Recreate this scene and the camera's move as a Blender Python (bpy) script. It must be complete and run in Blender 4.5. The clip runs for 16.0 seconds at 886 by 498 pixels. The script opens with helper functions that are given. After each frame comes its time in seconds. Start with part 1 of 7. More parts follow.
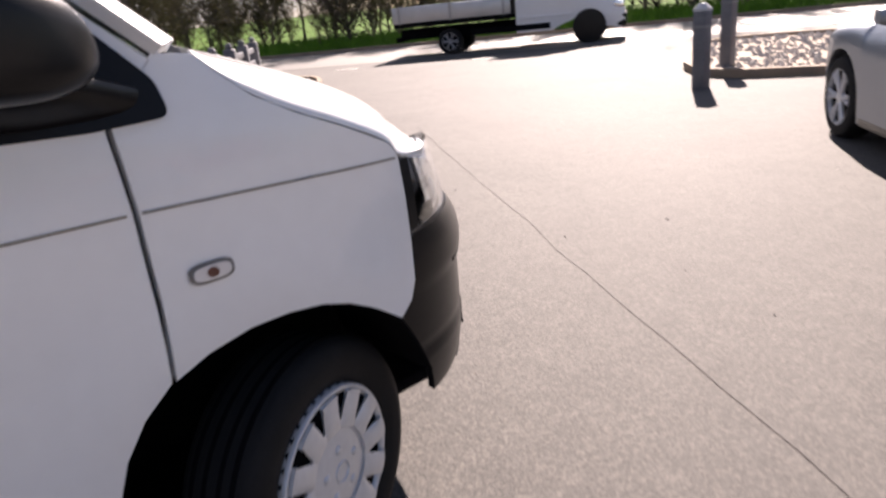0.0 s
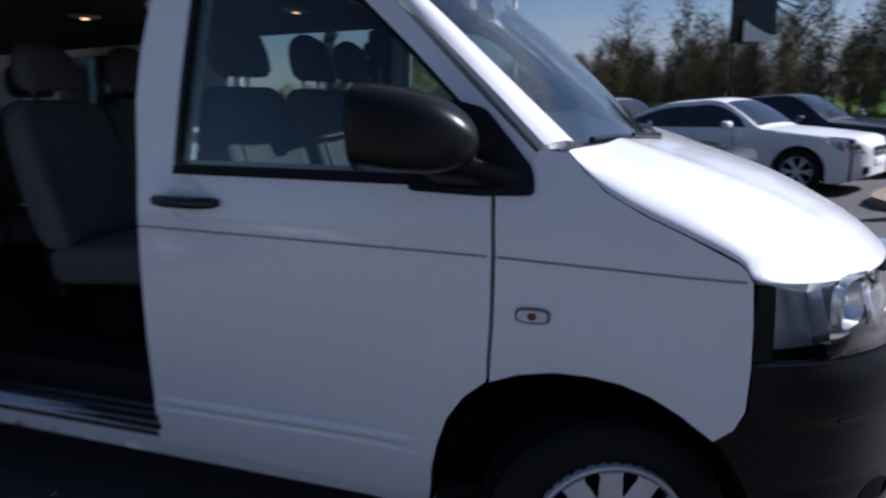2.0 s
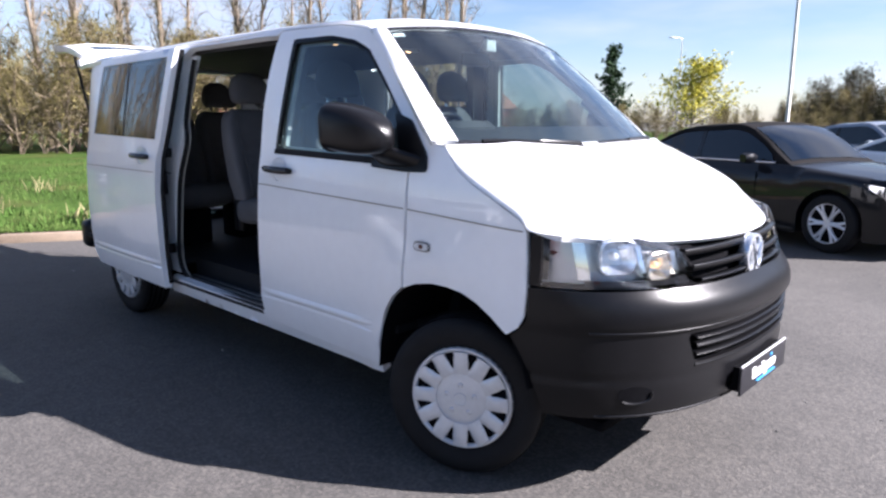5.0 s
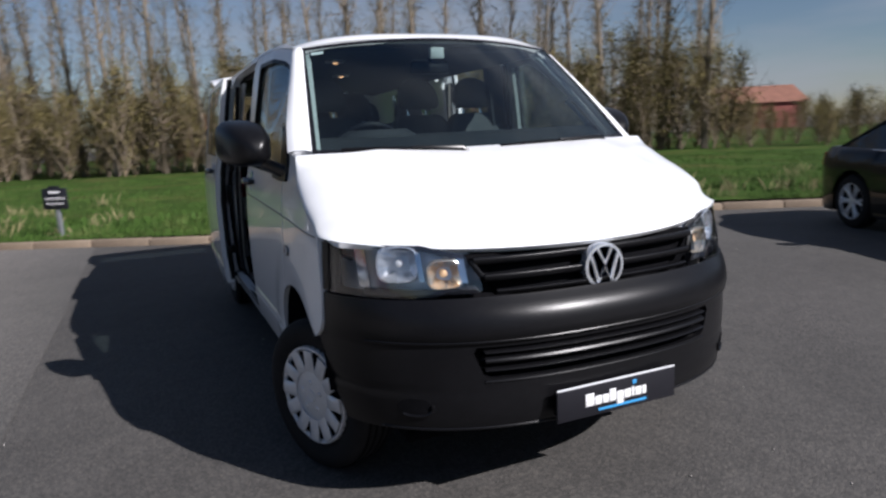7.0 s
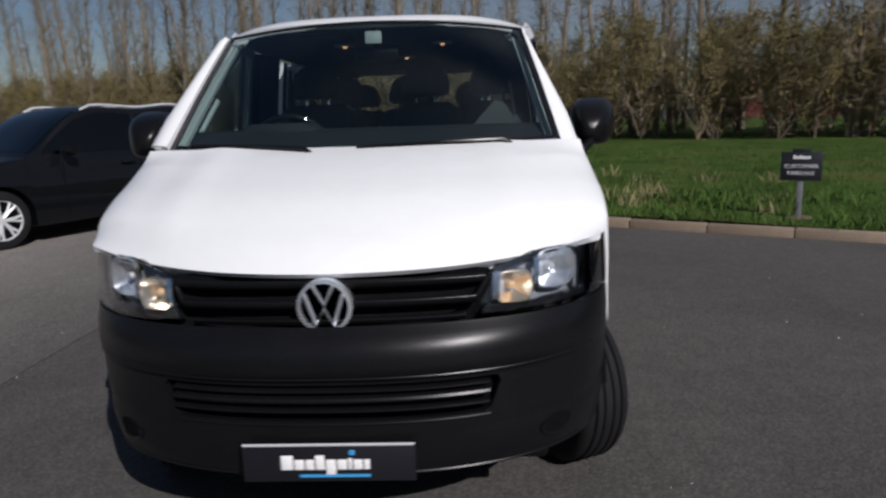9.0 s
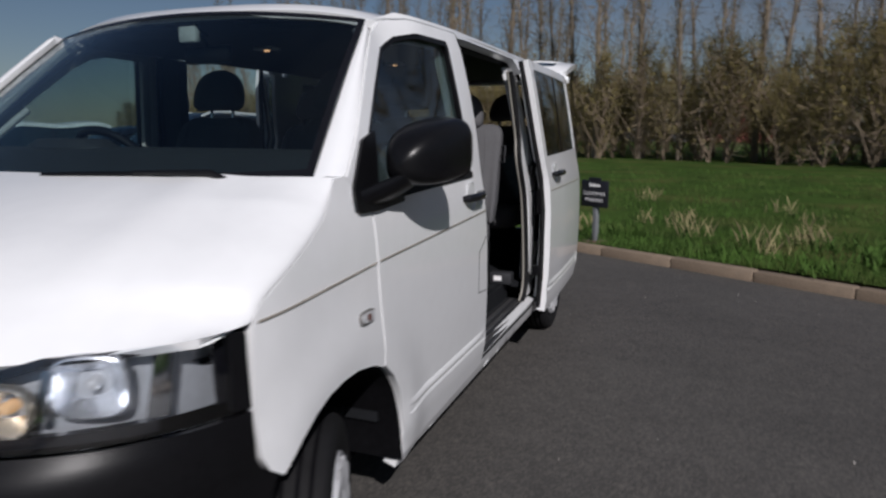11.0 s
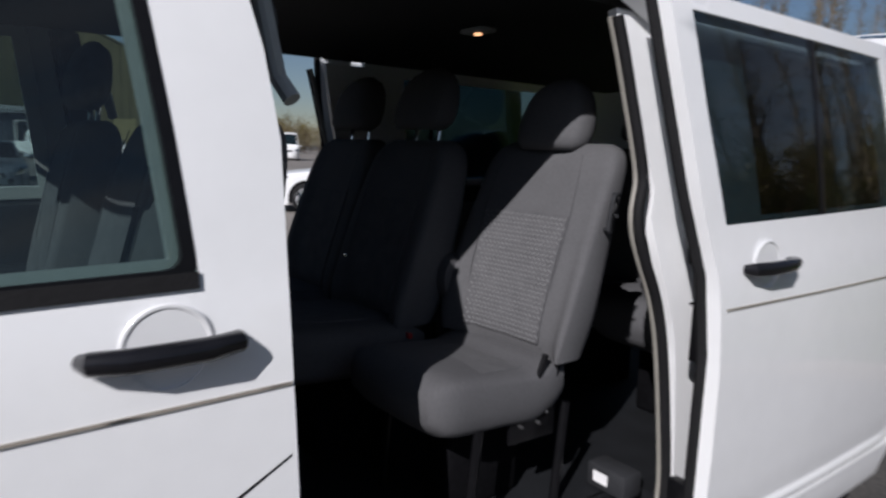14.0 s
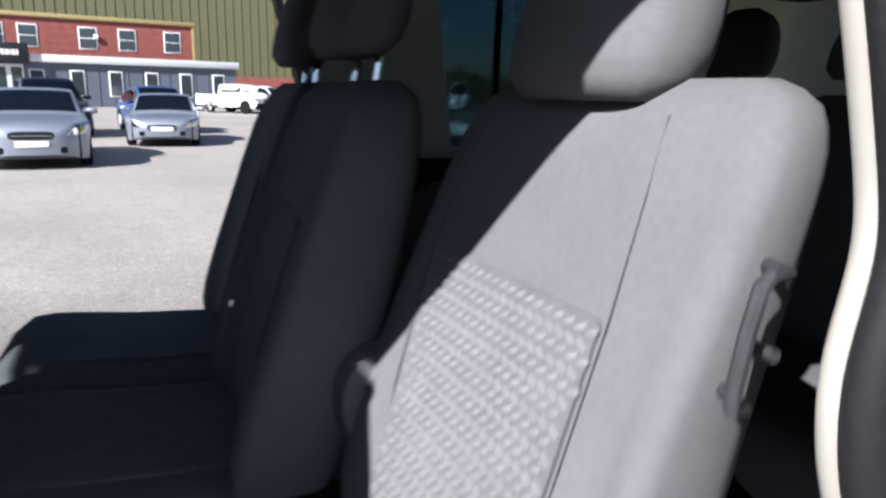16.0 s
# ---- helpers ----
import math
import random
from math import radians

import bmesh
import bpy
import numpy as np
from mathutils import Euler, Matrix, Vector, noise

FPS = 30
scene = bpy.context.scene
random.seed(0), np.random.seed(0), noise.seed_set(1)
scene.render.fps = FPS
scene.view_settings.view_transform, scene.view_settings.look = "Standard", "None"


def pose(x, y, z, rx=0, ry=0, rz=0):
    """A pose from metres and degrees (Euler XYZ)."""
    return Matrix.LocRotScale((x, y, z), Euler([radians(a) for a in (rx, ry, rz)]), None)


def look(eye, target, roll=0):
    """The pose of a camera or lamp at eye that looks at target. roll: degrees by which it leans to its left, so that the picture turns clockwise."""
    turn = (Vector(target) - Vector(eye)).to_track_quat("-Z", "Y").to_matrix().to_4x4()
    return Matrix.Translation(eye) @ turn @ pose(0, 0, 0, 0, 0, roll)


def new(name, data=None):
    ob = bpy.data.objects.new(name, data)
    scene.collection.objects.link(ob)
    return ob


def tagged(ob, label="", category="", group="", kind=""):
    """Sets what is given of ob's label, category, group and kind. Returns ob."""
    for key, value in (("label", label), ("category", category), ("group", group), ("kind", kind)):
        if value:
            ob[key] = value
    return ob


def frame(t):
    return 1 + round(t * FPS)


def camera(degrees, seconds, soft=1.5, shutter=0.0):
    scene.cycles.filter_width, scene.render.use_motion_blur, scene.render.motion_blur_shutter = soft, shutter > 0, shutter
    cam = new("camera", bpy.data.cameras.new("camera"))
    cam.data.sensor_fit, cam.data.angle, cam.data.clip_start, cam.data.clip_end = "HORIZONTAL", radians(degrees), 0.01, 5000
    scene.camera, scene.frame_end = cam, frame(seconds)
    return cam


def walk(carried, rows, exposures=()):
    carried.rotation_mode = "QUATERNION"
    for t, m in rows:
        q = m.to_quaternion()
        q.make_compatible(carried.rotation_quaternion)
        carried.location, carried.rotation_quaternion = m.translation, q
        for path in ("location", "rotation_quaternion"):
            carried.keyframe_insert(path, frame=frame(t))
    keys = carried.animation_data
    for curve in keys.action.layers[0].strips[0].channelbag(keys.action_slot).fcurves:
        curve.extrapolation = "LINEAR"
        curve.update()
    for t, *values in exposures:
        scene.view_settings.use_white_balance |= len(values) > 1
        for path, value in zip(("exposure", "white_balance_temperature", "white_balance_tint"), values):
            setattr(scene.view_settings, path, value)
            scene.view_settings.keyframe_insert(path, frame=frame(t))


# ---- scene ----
cam = camera(66.53, 16.0, 2.4, 0.5)
PATH = [
    (0, -2.200, 0.605, 1.380, -129.70, -20.00, -6.10),
    (0.5, -2.047, 0.340, 1.407, -123.13, -17.46, -3.38),
    (1, -2.006, 0.110, 1.419, -102.43, -16.06, -1.77),
    (1.5, -2.211, -0.071, 1.447, -79.20, -12.61, -2.14),
    (2, -2.557, -0.183, 1.465, -70.01, -12.28, -1.34),
    (2.5, -2.809, -0.449, 1.451, -59.13, -10.83, 0.52),
    (3, -3.038, -0.668, 1.459, -54.12, -9.47, -0.75),
    (3.5, -3.229, -0.934, 1.450, -52.97, -10.99, -1.37),
    (4, -3.254, -1.260, 1.449, -50.91, -10.59, -1.14),
    (4.5, -3.172, -1.528, 1.422, -49.09, -9.32, -1.21),
    (5, -2.867, -1.755, 1.435, -46.65, -10.67, 0.15),
    (5.2, -2.759, -1.851, 1.434, -44.90, -10.58, -1.32),
    (7.3, -1.203, -2.841, 1.404, -18.38, -10.25, -0.55),
    (7.5, -1.006, -2.849, 1.413, -15.00, -10.92, 0.98),
    (8, -0.519, -2.940, 1.449, -6.94, -10.63, -0.41),
    (8.5, -0.034, -2.902, 1.448, -0.73, -10.43, -1.08),
    (9, 0.438, -2.745, 1.456, 2.31, -11.22, -1.79),
    (9.5, 0.909, -2.591, 1.468, 8.90, -11.92, 0.33),
    (10, 1.335, -2.303, 1.484, 9.88, -11.77, 1.85),
    (10.2, 1.433, -2.176, 1.462, 11.69, -11.37, 0.48),
    (12.3, 2.247, -0.368, 1.486, 32.62, -8.51, 3.24),
    (12.5, 2.248, -0.198, 1.486, 35.07, -8.35, 1.59),
    (13, 2.245, 0.242, 1.472, 43.72, -8.54, 2.31),
    (13.5, 2.075, 0.622, 1.466, 49.34, -8.70, 2.04),
    (14, 1.904, 0.982, 1.485, 53.74, -8.46, 1.80),
    (14.5, 1.715, 1.275, 1.490, 63.43, -9.75, -0.29),
    (15, 1.491, 1.479, 1.459, 65.70, -10.80, -1.64),
    (15.5, 1.303, 1.741, 1.453, 68.72, -11.03, -0.77),
    (16, 1.087, 1.997, 1.493, 68.32, -12.93, 1.24),
]
walk(cam, [(t, pose(x, y, z, 90 + pitch, 0, yaw) @ pose(0, 0, 0, 0, 0, roll)) for t, x, y, z, yaw, pitch, roll in PATH],
     [(t, e, k, 25 if t < 1 else 20 if t < 7 else 15) for t, e, k in ((0, 1.7, 6900), (0.5, 1.25, 6450), (1.0, 0.75, 5850), (1.5, 0.55, 5400), (2.5, 0.85, 5450), (3.0, 1.5, 5750), (3.5, 1.98, 5880), (4.2, 2.28, 5900), (5.2, 1.95, 5850), (7.3, 0.35, 5850), (8.2, 0.1, 5930), (9.0, -0.2, 5950), (10.2, -0.4, 5950), (12.3, -0.15, 5900), (14.0, 0.0, 5870), (14.6, 0.3, 5820), (15.0, 1.0, 5820), (16.0, 1.76, 5800))])

# ---- light ----
SUN_WAY = Vector((0.72, -1.18, 0.97)).normalized()
world = bpy.data.worlds.new("sky")
scene.world = world
world.use_nodes = True
wt = world.node_tree
wt.nodes.clear()
sky = wt.nodes.new("ShaderNodeTexSky")
sky.sky_type = "NISHITA"
sky.sun_disc = False
sky.sun_elevation = math.asin(SUN_WAY.z)
sky.sun_rotation = math.atan2(SUN_WAY.x, SUN_WAY.y)
sky.air_density, sky.dust_density, sky.ozone_density = 1.0, 0.3, 1.5
co = wt.nodes.new("ShaderNodeTexCoord")
mp = wt.nodes.new("ShaderNodeMapping")
mp.inputs["Scale"].default_value = (1.0, 1.6, 7.0)
cl = wt.nodes.new("ShaderNodeTexNoise")
cl.inputs["Scale"].default_value, cl.inputs["Detail"].default_value = 1.6, 6.0
rp = wt.nodes.new("ShaderNodeValToRGB")
rp.color_ramp.elements[0].position, rp.color_ramp.elements[1].position = 0.36, 0.64
cloud = wt.nodes.new("ShaderNodeMixRGB")
cloud.inputs[2].default_value = (6.3, 6.5, 6.8, 1)
bgn = wt.nodes.new("ShaderNodeBackground")
bgn.inputs[1].default_value = 0.039
out = wt.nodes.new("ShaderNodeOutputWorld")
thin = wt.nodes.new("ShaderNodeMath")
thin.operation = "MULTIPLY"
thin.inputs[1].default_value = 0.75
wt.links.new(co.outputs["Generated"], mp.inputs[0])
wt.links.new(mp.outputs[0], cl.inputs[0])
wt.links.new(cl.outputs[0], rp.inputs[0])
wt.links.new(rp.outputs[0], thin.inputs[0])
sx_, side, both = (wt.nodes.new("ShaderNode" + k) for k in ("SeparateXYZ", "MapRange", "Math"))
side.inputs["From Min"].default_value, side.inputs["From Max"].default_value = -0.45, 0.45  # thin cloud drifts in from the east only
both.operation = "MULTIPLY"
wt.links.new(co.outputs["Generated"], sx_.inputs[0])
wt.links.new(sx_.outputs["X"], side.inputs["Value"])
wt.links.new(thin.outputs[0], both.inputs[0])
wt.links.new(side.outputs[0], both.inputs[1])
wt.links.new(both.outputs[0], cloud.inputs[0])
wt.links.new(sky.outputs[0], cloud.inputs[1])
wt.links.new(cloud.outputs[0], bgn.inputs[0])
wt.links.new(bgn.outputs[0], out.inputs[0])
sun = new("sun", bpy.data.lights.new("sun", "SUN"))
sun.data.energy, sun.data.angle, sun.data.color = 5.0, radians(0.53), (1.0, 0.93, 0.83)
sun.matrix_world = look(SUN_WAY * 50, (0, 0, 0))


# ---- materials ----
def mat(name, color, rough=0.6, metal=0.0, var=0.12, size=0.3, bump=0.0, bsize=0.01, coat=0.0, dark=None, dfac=0.0, dsize=1.0, spec=0.5, rand=0.0):
    """A principled material with colour variation at two scales, an optional second stain colour and fine relief."""
    m = bpy.data.materials.new(name)
    m.use_nodes = True
    nt = m.node_tree
    b = nt.nodes["Principled BSDF"]
    b.inputs["Roughness"].default_value, b.inputs["Metallic"].default_value = rough, metal
    b.inputs["Coat Weight"].default_value, b.inputs["Coat Roughness"].default_value = coat, 0.04
    b.inputs["Specular IOR Level"].default_value = spec
    tc = nt.nodes.new("ShaderNodeTexCoord")

    def tex(sz, detail=5.0):
        n = nt.nodes.new("ShaderNodeTexNoise")
        n.inputs["Scale"].default_value, n.inputs["Detail"].default_value = 1.0 / sz, detail
        nt.links.new(tc.outputs["Object"], n.inputs["Vector"])
        return n

    base = nt.nodes.new("ShaderNodeMixRGB")
    base.inputs[1].default_value = (*[c * (1 - var) for c in color], 1)
    base.inputs[2].default_value = (*[min(1, c * (1 + var)) for c in color], 1)
    big, small = tex(size), tex(size * 0.07)
    add = nt.nodes.new("ShaderNodeMixRGB")
    add.inputs[0].default_value = 0.5
    nt.links.new(big.outputs[0], add.inputs[1])
    nt.links.new(small.outputs[0], add.inputs[2])
    ramp = nt.nodes.new("ShaderNodeValToRGB")
    ramp.color_ramp.elements[0].position, ramp.color_ramp.elements[1].position = 0.36, 0.64
    nt.links.new(add.outputs[0], ramp.inputs[0])
    nt.links.new(ramp.outputs[0], base.inputs[0])
    last = base
    if dark:
        st, sr, mx = tex(dsize, 8.0), nt.nodes.new("ShaderNodeValToRGB"), nt.nodes.new("ShaderNodeMixRGB")
        sr.color_ramp.elements[0].position, sr.color_ramp.elements[1].position = 0.5, 0.68
        k = nt.nodes.new("ShaderNodeMath")
        k.operation = "MULTIPLY"
        k.inputs[1].default_value = dfac
        mx.inputs[2].default_value = (*dark, 1)
        nt.links.new(st.outputs[0], sr.inputs[0])
        nt.links.new(sr.outputs[0], k.inputs[0])
        nt.links.new(k.outputs[0], mx.inputs[0])
        nt.links.new(last.outputs[0], mx.inputs[1])
        last = mx
    if rand:
        oi, hs = nt.nodes.new("ShaderNodeObjectInfo"), nt.nodes.new("ShaderNodeHueSaturation")
        mr = nt.nodes.new("ShaderNodeMapRange")
        mr.inputs["To Min"].default_value, mr.inputs["To Max"].default_value = 1 - rand, 1 + rand
        nt.links.new(oi.outputs["Random"], mr.inputs["Value"])
        nt.links.new(mr.outputs[0], hs.inputs["Value"])
        nt.links.new(last.outputs[0], hs.inputs["Color"])
        last = hs
    nt.links.new(last.outputs[0], b.inputs["Base Color"])
    if bump:
        bn, bt = nt.nodes.new("ShaderNodeBump"), tex(bsize, 6.0)
        bn.inputs["Strength"].default_value, bn.inputs["Distance"].default_value = bump, bsize * 0.5
        nt.links.new(bt.outputs[0], bn.inputs["Height"])
        nt.links.new(bn.outputs[0], b.inputs["Normal"])
    return m


def glass_mat(name, tint, gloss=1.0, rough=0.0):
    """Thin pane: tinted see-through with a Fresnel-driven reflection."""
    m = bpy.data.materials.new(name)
    m.use_nodes = True
    nt = m.node_tree
    nt.nodes.clear()
    tr, gl, mx, lw, pw, sc = (nt.nodes.new("ShaderNode" + k) for k in ("BsdfTransparent", "BsdfGlossy", "MixShader", "LayerWeight", "Math", "Math"))
    o = nt.nodes.new("ShaderNodeOutputMaterial")
    tr.inputs[0].default_value = (*tint, 1)
    gl.inputs[0].default_value = (gloss, gloss, gloss, 1)
    gl.inputs["Roughness"].default_value = rough
    lw.inputs[0].default_value = 0.5
    pw.operation, pw.inputs[1].default_value = "POWER", 4.0
    sc.operation, sc.inputs[1].default_value, sc.inputs[2].default_value = "MULTIPLY_ADD", 0.85, 0.045
    nt.links.new(lw.outputs["Facing"], pw.inputs[0])
    nt.links.new(pw.outputs[0], sc.inputs[0])
    nt.links.new(sc.outputs[0], mx.inputs[0])
    nt.links.new(tr.outputs[0], mx.inputs[1])
    nt.links.new(gl.outputs[0], mx.inputs[2])
    nt.links.new(mx.outputs[0], o.inputs[0])
    return m


def glow_mat(name, color, power):
    m = bpy.data.materials.new(name)
    m.use_nodes = True
    b = m.node_tree.nodes["Principled BSDF"]
    b.inputs["Emission Color"].default_value, b.inputs["Emission Strength"].default_value = (*color, 1), power
    return m


WHITE = mat("white_paint", (0.82, 0.83, 0.84), 0.35, var=0.02, size=0.8, coat=0.9)
BLACKPL = mat("black_plastic", (0.0055, 0.0055, 0.0065), 0.30, var=0.2, size=0.2, bump=0.15, bsize=0.003, spec=0.24)
GLOSSBLK = mat("gloss_black", (0.006, 0.006, 0.008), 0.5, var=0.2, coat=0.8, spec=0.1)
RUBBER = mat("rubber", (0.009, 0.009, 0.010), 0.75, var=0.25, size=0.1, bump=0.3, bsize=0.006, spec=0.22)
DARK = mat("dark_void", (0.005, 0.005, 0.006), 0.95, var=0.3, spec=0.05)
TRIM = mat("grey_trim", (0.024, 0.025, 0.028), 0.65, var=0.15, bump=0.2, bsize=0.004, spec=0.3)
JAMBTRIM = mat("beige_jamb_trim", (0.235, 0.225, 0.200), 0.55, var=0.06)
LINING = mat("roof_lining", (0.024, 0.024, 0.025), 0.9, var=0.1, bump=0.2, bsize=0.004)
PILLAR = mat("pale_pillar_trim", (0.42, 0.44, 0.43), 0.6, var=0.06)
CARPET = mat("rubber_floor", (0.010, 0.011, 0.013), 0.75, var=0.25, size=0.1, bump=0.4, bsize=0.008, spec=0.2)
CHROME = mat("chrome", (0.75, 0.76, 0.78), 0.08, 1.0, var=0.03)
SILVER = mat("silver_wheel_paint", (0.62, 0.63, 0.65), 0.32, 0.25, var=0.06, coat=0.3)
STEEL = mat("bare_steel", (0.30, 0.30, 0.31), 0.4, 0.9, var=0.15)
GLASS = glass_mat("window_glass", (0.67, 0.735, 0.73))
GLASSWS = glass_mat("windscreen_glass", (0.81, 0.87, 0.87))
TINT = glass_mat("privacy_glass", (0.34, 0.40, 0.42))
LENS = glass_mat("headlamp_lens", (0.96, 0.97, 0.98), 1.0)
BADGEM = mat("satin_chrome", (0.82, 0.86, 0.92), 0.24, 0.82, var=0.03)
BADGEBLUE = mat("badge_blue", (0.012, 0.026, 0.060), 0.25, var=0.05)
REFLECT = mat("reflector_silver", (0.88, 0.90, 0.94), 0.22, 0.85, var=0.05)
LAMPGREY = mat("lamp_housing", (0.60, 0.62, 0.66), 0.30, 0.6, var=0.1)
AMBERCHROME = mat("amber_reflector", (0.92, 0.84, 0.72), 0.20, 0.85, var=0.1)
AMBER = mat("amber_lens", (0.80, 0.52, 0.28), 0.25, var=0.1)
REDLENS = mat("red_lens", (0.45, 0.02, 0.02), 0.2, var=0.1, coat=0.6)
POLISHED = mat("dull_grey_bezel", (0.16, 0.155, 0.15), 0.45, var=0.1)
BULBRED = mat("dark_red_bulb", (0.10, 0.03, 0.02), 0.3, var=0.2)
SIGNWHITE = mat("white_print", (0.80, 0.80, 0.80), 0.5, var=0.03)
SIGNBLUE = mat("blue_print", (0.05, 0.30, 0.62), 0.5, var=0.05)
PLATEBLK = mat("plate_black", (0.010, 0.010, 0.014), 0.3, var=0.1)
# painted shade: darker colour for the shadow line under the flank crease
SWAGESHADE = mat("swage_shadow_line", (0.27, 0.245, 0.21), 0.4, var=0.05)


# ---- mesh helpers ----
def finish(bm, sharp=35):
    bmesh.ops.recalc_face_normals(bm, faces=bm.faces)
    lim = radians(sharp)
    for f in bm.faces:
        f.smooth = True
    for e in bm.edges:
        e.smooth = len(e.link_faces) == 2 and e.calc_face_angle(0) < lim


def part(name, bm, material, parent=None, label="", sharp=35):
    """Links a bmesh as one mesh object, under a thing or a part."""
    finish(bm, sharp)
    me = bpy.data.meshes.new(name)
    bm.to_mesh(me)
    bm.free()
    for m in material if isinstance(material, (list, tuple)) else [material]:
        me.materials.append(m)
    ob = new(name, me)
    if parent:
        ob.parent = parent
    return tagged(ob, label)


def thing(name, label, category, at=None, group="", kind=""):
    ob = new(name)
    if at is not None:
        ob.matrix_world = at
    return tagged(ob, label, category, group, kind)


def inside(p, loop):
    x, y = p
    c = False
    j = len(loop) - 1
    for i in range(len(loop)):
        (xi, yi), (xj, yj) = loop[i], loop[j]
        if (yi > y) != (yj > y) and x < (xj - xi) * (y - yi) / (yj - yi) + xi:
            c = not c
        j = i
    return c


def dense(loop, step):
    res = []
    for i, p in enumerate(loop):
        q = loop[(i + 1) % len(loop)]
        n = max(1, int(math.hypot(q[0] - p[0], q[1] - p[1]) / step))
        res += [(p[0] + (q[0] - p[0]) * k / n, p[1] + (q[1] - p[1]) * k / n) for k in range(n)]
    return res


def rounded(loop, r, n=4):
    """The loop with its corners rounded by about r."""
    res = []
    for i, p in enumerate(loop):
        p = Vector(p)
        a, b = Vector(loop[i - 1]), Vector(loop[(i + 1) % len(loop)])
        ra, rb = min(r, (a - p).length * 0.45), min(r, (b - p).length * 0.45)
        pa, pb = p + (a - p).normalized() * ra, p + (b - p).normalized() * rb
        for k in range(n + 1):
            t = k / n
            v = pa * (1 - t) ** 2 + p * 2 * t * (1 - t) + pb * t * t
            res.append((v.x, v.y))
    return res


def sheet(loop, surf, thick, step=0.06, holes=(), bm=None):
    """A solid sheet: the flat outline (with holes) laid on surf(u, v) -> (point, normal) and given a thickness inwards."""
    from mathutils.geometry import delaunay_2d_cdt
    bm = bm or bmesh.new()
    loops = [dense(l, step) for l in (loop, *holes)]
    pts, edges = [], []
    for l in loops:
        s = len(pts)
        pts += [Vector(p) for p in l]
        edges += [(s + k, s + (k + 1) % len(l)) for k in range(len(l))]
    us, vs = [p[0] for p in loops[0]], [p[1] for p in loops[0]]
    u = min(us) + step * 0.5
    while u < max(us):
        v = min(vs) + step * 0.5
        while v < max(vs):
            if inside((u, v), loops[0]) and not any(inside((u, v), h) for h in loops[1:]):
                if min((p.x - u) ** 2 + (p.y - v) ** 2 for p in pts[:sum(map(len, loops))]) > (step * 0.42) ** 2:
                    pts.append(Vector((u, v)))
            v += step
        u += step
    verts, _, tris, *_ = delaunay_2d_cdt(pts, edges, [], 0, 1e-6)
    keep = []
    for t in tris:
        c = ((verts[t[0]].x + verts[t[1]].x + verts[t[2]].x) / 3, (verts[t[0]].y + verts[t[1]].y + verts[t[2]].y) / 3)
        if inside(c, loops[0]) and not any(inside(c, h) for h in loops[1:]):
            keep.append(t)
    top, low = {}, {}
    count = {}
    for t in keep:
        for k in range(3):
            e = (t[k], t[(k + 1) % 3])
            count[tuple(sorted(e))] = count.get(tuple(sorted(e)), 0) + 1
            if t[k] not in top:
                p, n = surf(verts[t[k]].x, verts[t[k]].y)
                top[t[k]] = bm.verts.new(p)
                low[t[k]] = bm.verts.new(p - n * thick)
    for t in keep:
        bm.faces.new([top[i] for i in t])
        bm.faces.new([low[i] for i in reversed(t)])
    for t in keep:
        for k in range(3):
            a, b = t[k], t[(k + 1) % 3]
            if count[tuple(sorted((a, b)))] == 1:
                bm.faces.new([top[b], top[a], low[a], low[b]])
    return bm


def on(fn):
    """A surface for sheet() from a point function: adds the normal by differences."""
    def surf(u, v):
        p = Vector(fn(u, v))
        d = 0.004
        n = (Vector(fn(u + d, v)) - Vector(fn(u - d, v))).cross(Vector(fn(u, v + d)) - Vector(fn(u, v - d)))
        return p, n.normalized()
    return surf


def grid(fn, nu, nv, thick=0.0, bm=None):
    """A patch fn(s, t), s and t from 0 to 1, with a thickness against its normal."""
    bm = bm or bmesh.new()
    pts = [[Vector(fn(i / nu, j / nv)) for j in range(nv + 1)] for i in range(nu + 1)]
    vt = [[bm.verts.new(p) for p in row] for row in pts]
    for i in range(nu):
        for j in range(nv):
            bm.faces.new([vt[i][j], vt[i + 1][j], vt[i + 1][j + 1], vt[i][j + 1]])
    if thick:
        bm.normal_update()
        lo = [[bm.verts.new(v.co - v.normal * thick) for v in row] for row in vt]
        for i in range(nu):
            for j in range(nv):
                bm.faces.new([lo[i][j + 1], lo[i + 1][j + 1], lo[i + 1][j], lo[i][j]])
        for i in range(nu):
            bm.faces.new([vt[i + 1][0], vt[i][0], lo[i][0], lo[i + 1][0]])
            bm.faces.new([vt[i][nv], vt[i + 1][nv], lo[i + 1][nv], lo[i][nv]])
        for j in range(nv):
            bm.faces.new([vt[0][j], vt[0][j + 1], lo[0][j + 1], lo[0][j]])
            bm.faces.new([vt[nu][j + 1], vt[nu][j], lo[nu][j], lo[nu][j + 1]])
    return bm


def box(x0, x1, y0, y1, z0, z1, bevel=0.0, bm=None, seg=2):
    bm = bm or bmesh.new()
    r = bmesh.ops.create_cube(bm, size=1.0)
    for v in r["verts"]:
        v.co = Vector(((x0 + x1) / 2 + v.co.x * (x1 - x0), (y0 + y1) / 2 + v.co.y * (y1 - y0), (z0 + z1) / 2 + v.co.z * (z1 - z0)))
    if bevel:
        es = list({e for v in r["verts"] for e in v.link_edges})
        bmesh.ops.bevel(bm, geom=es, offset=bevel, segments=seg, profile=0.5, affect="EDGES")
    return bm


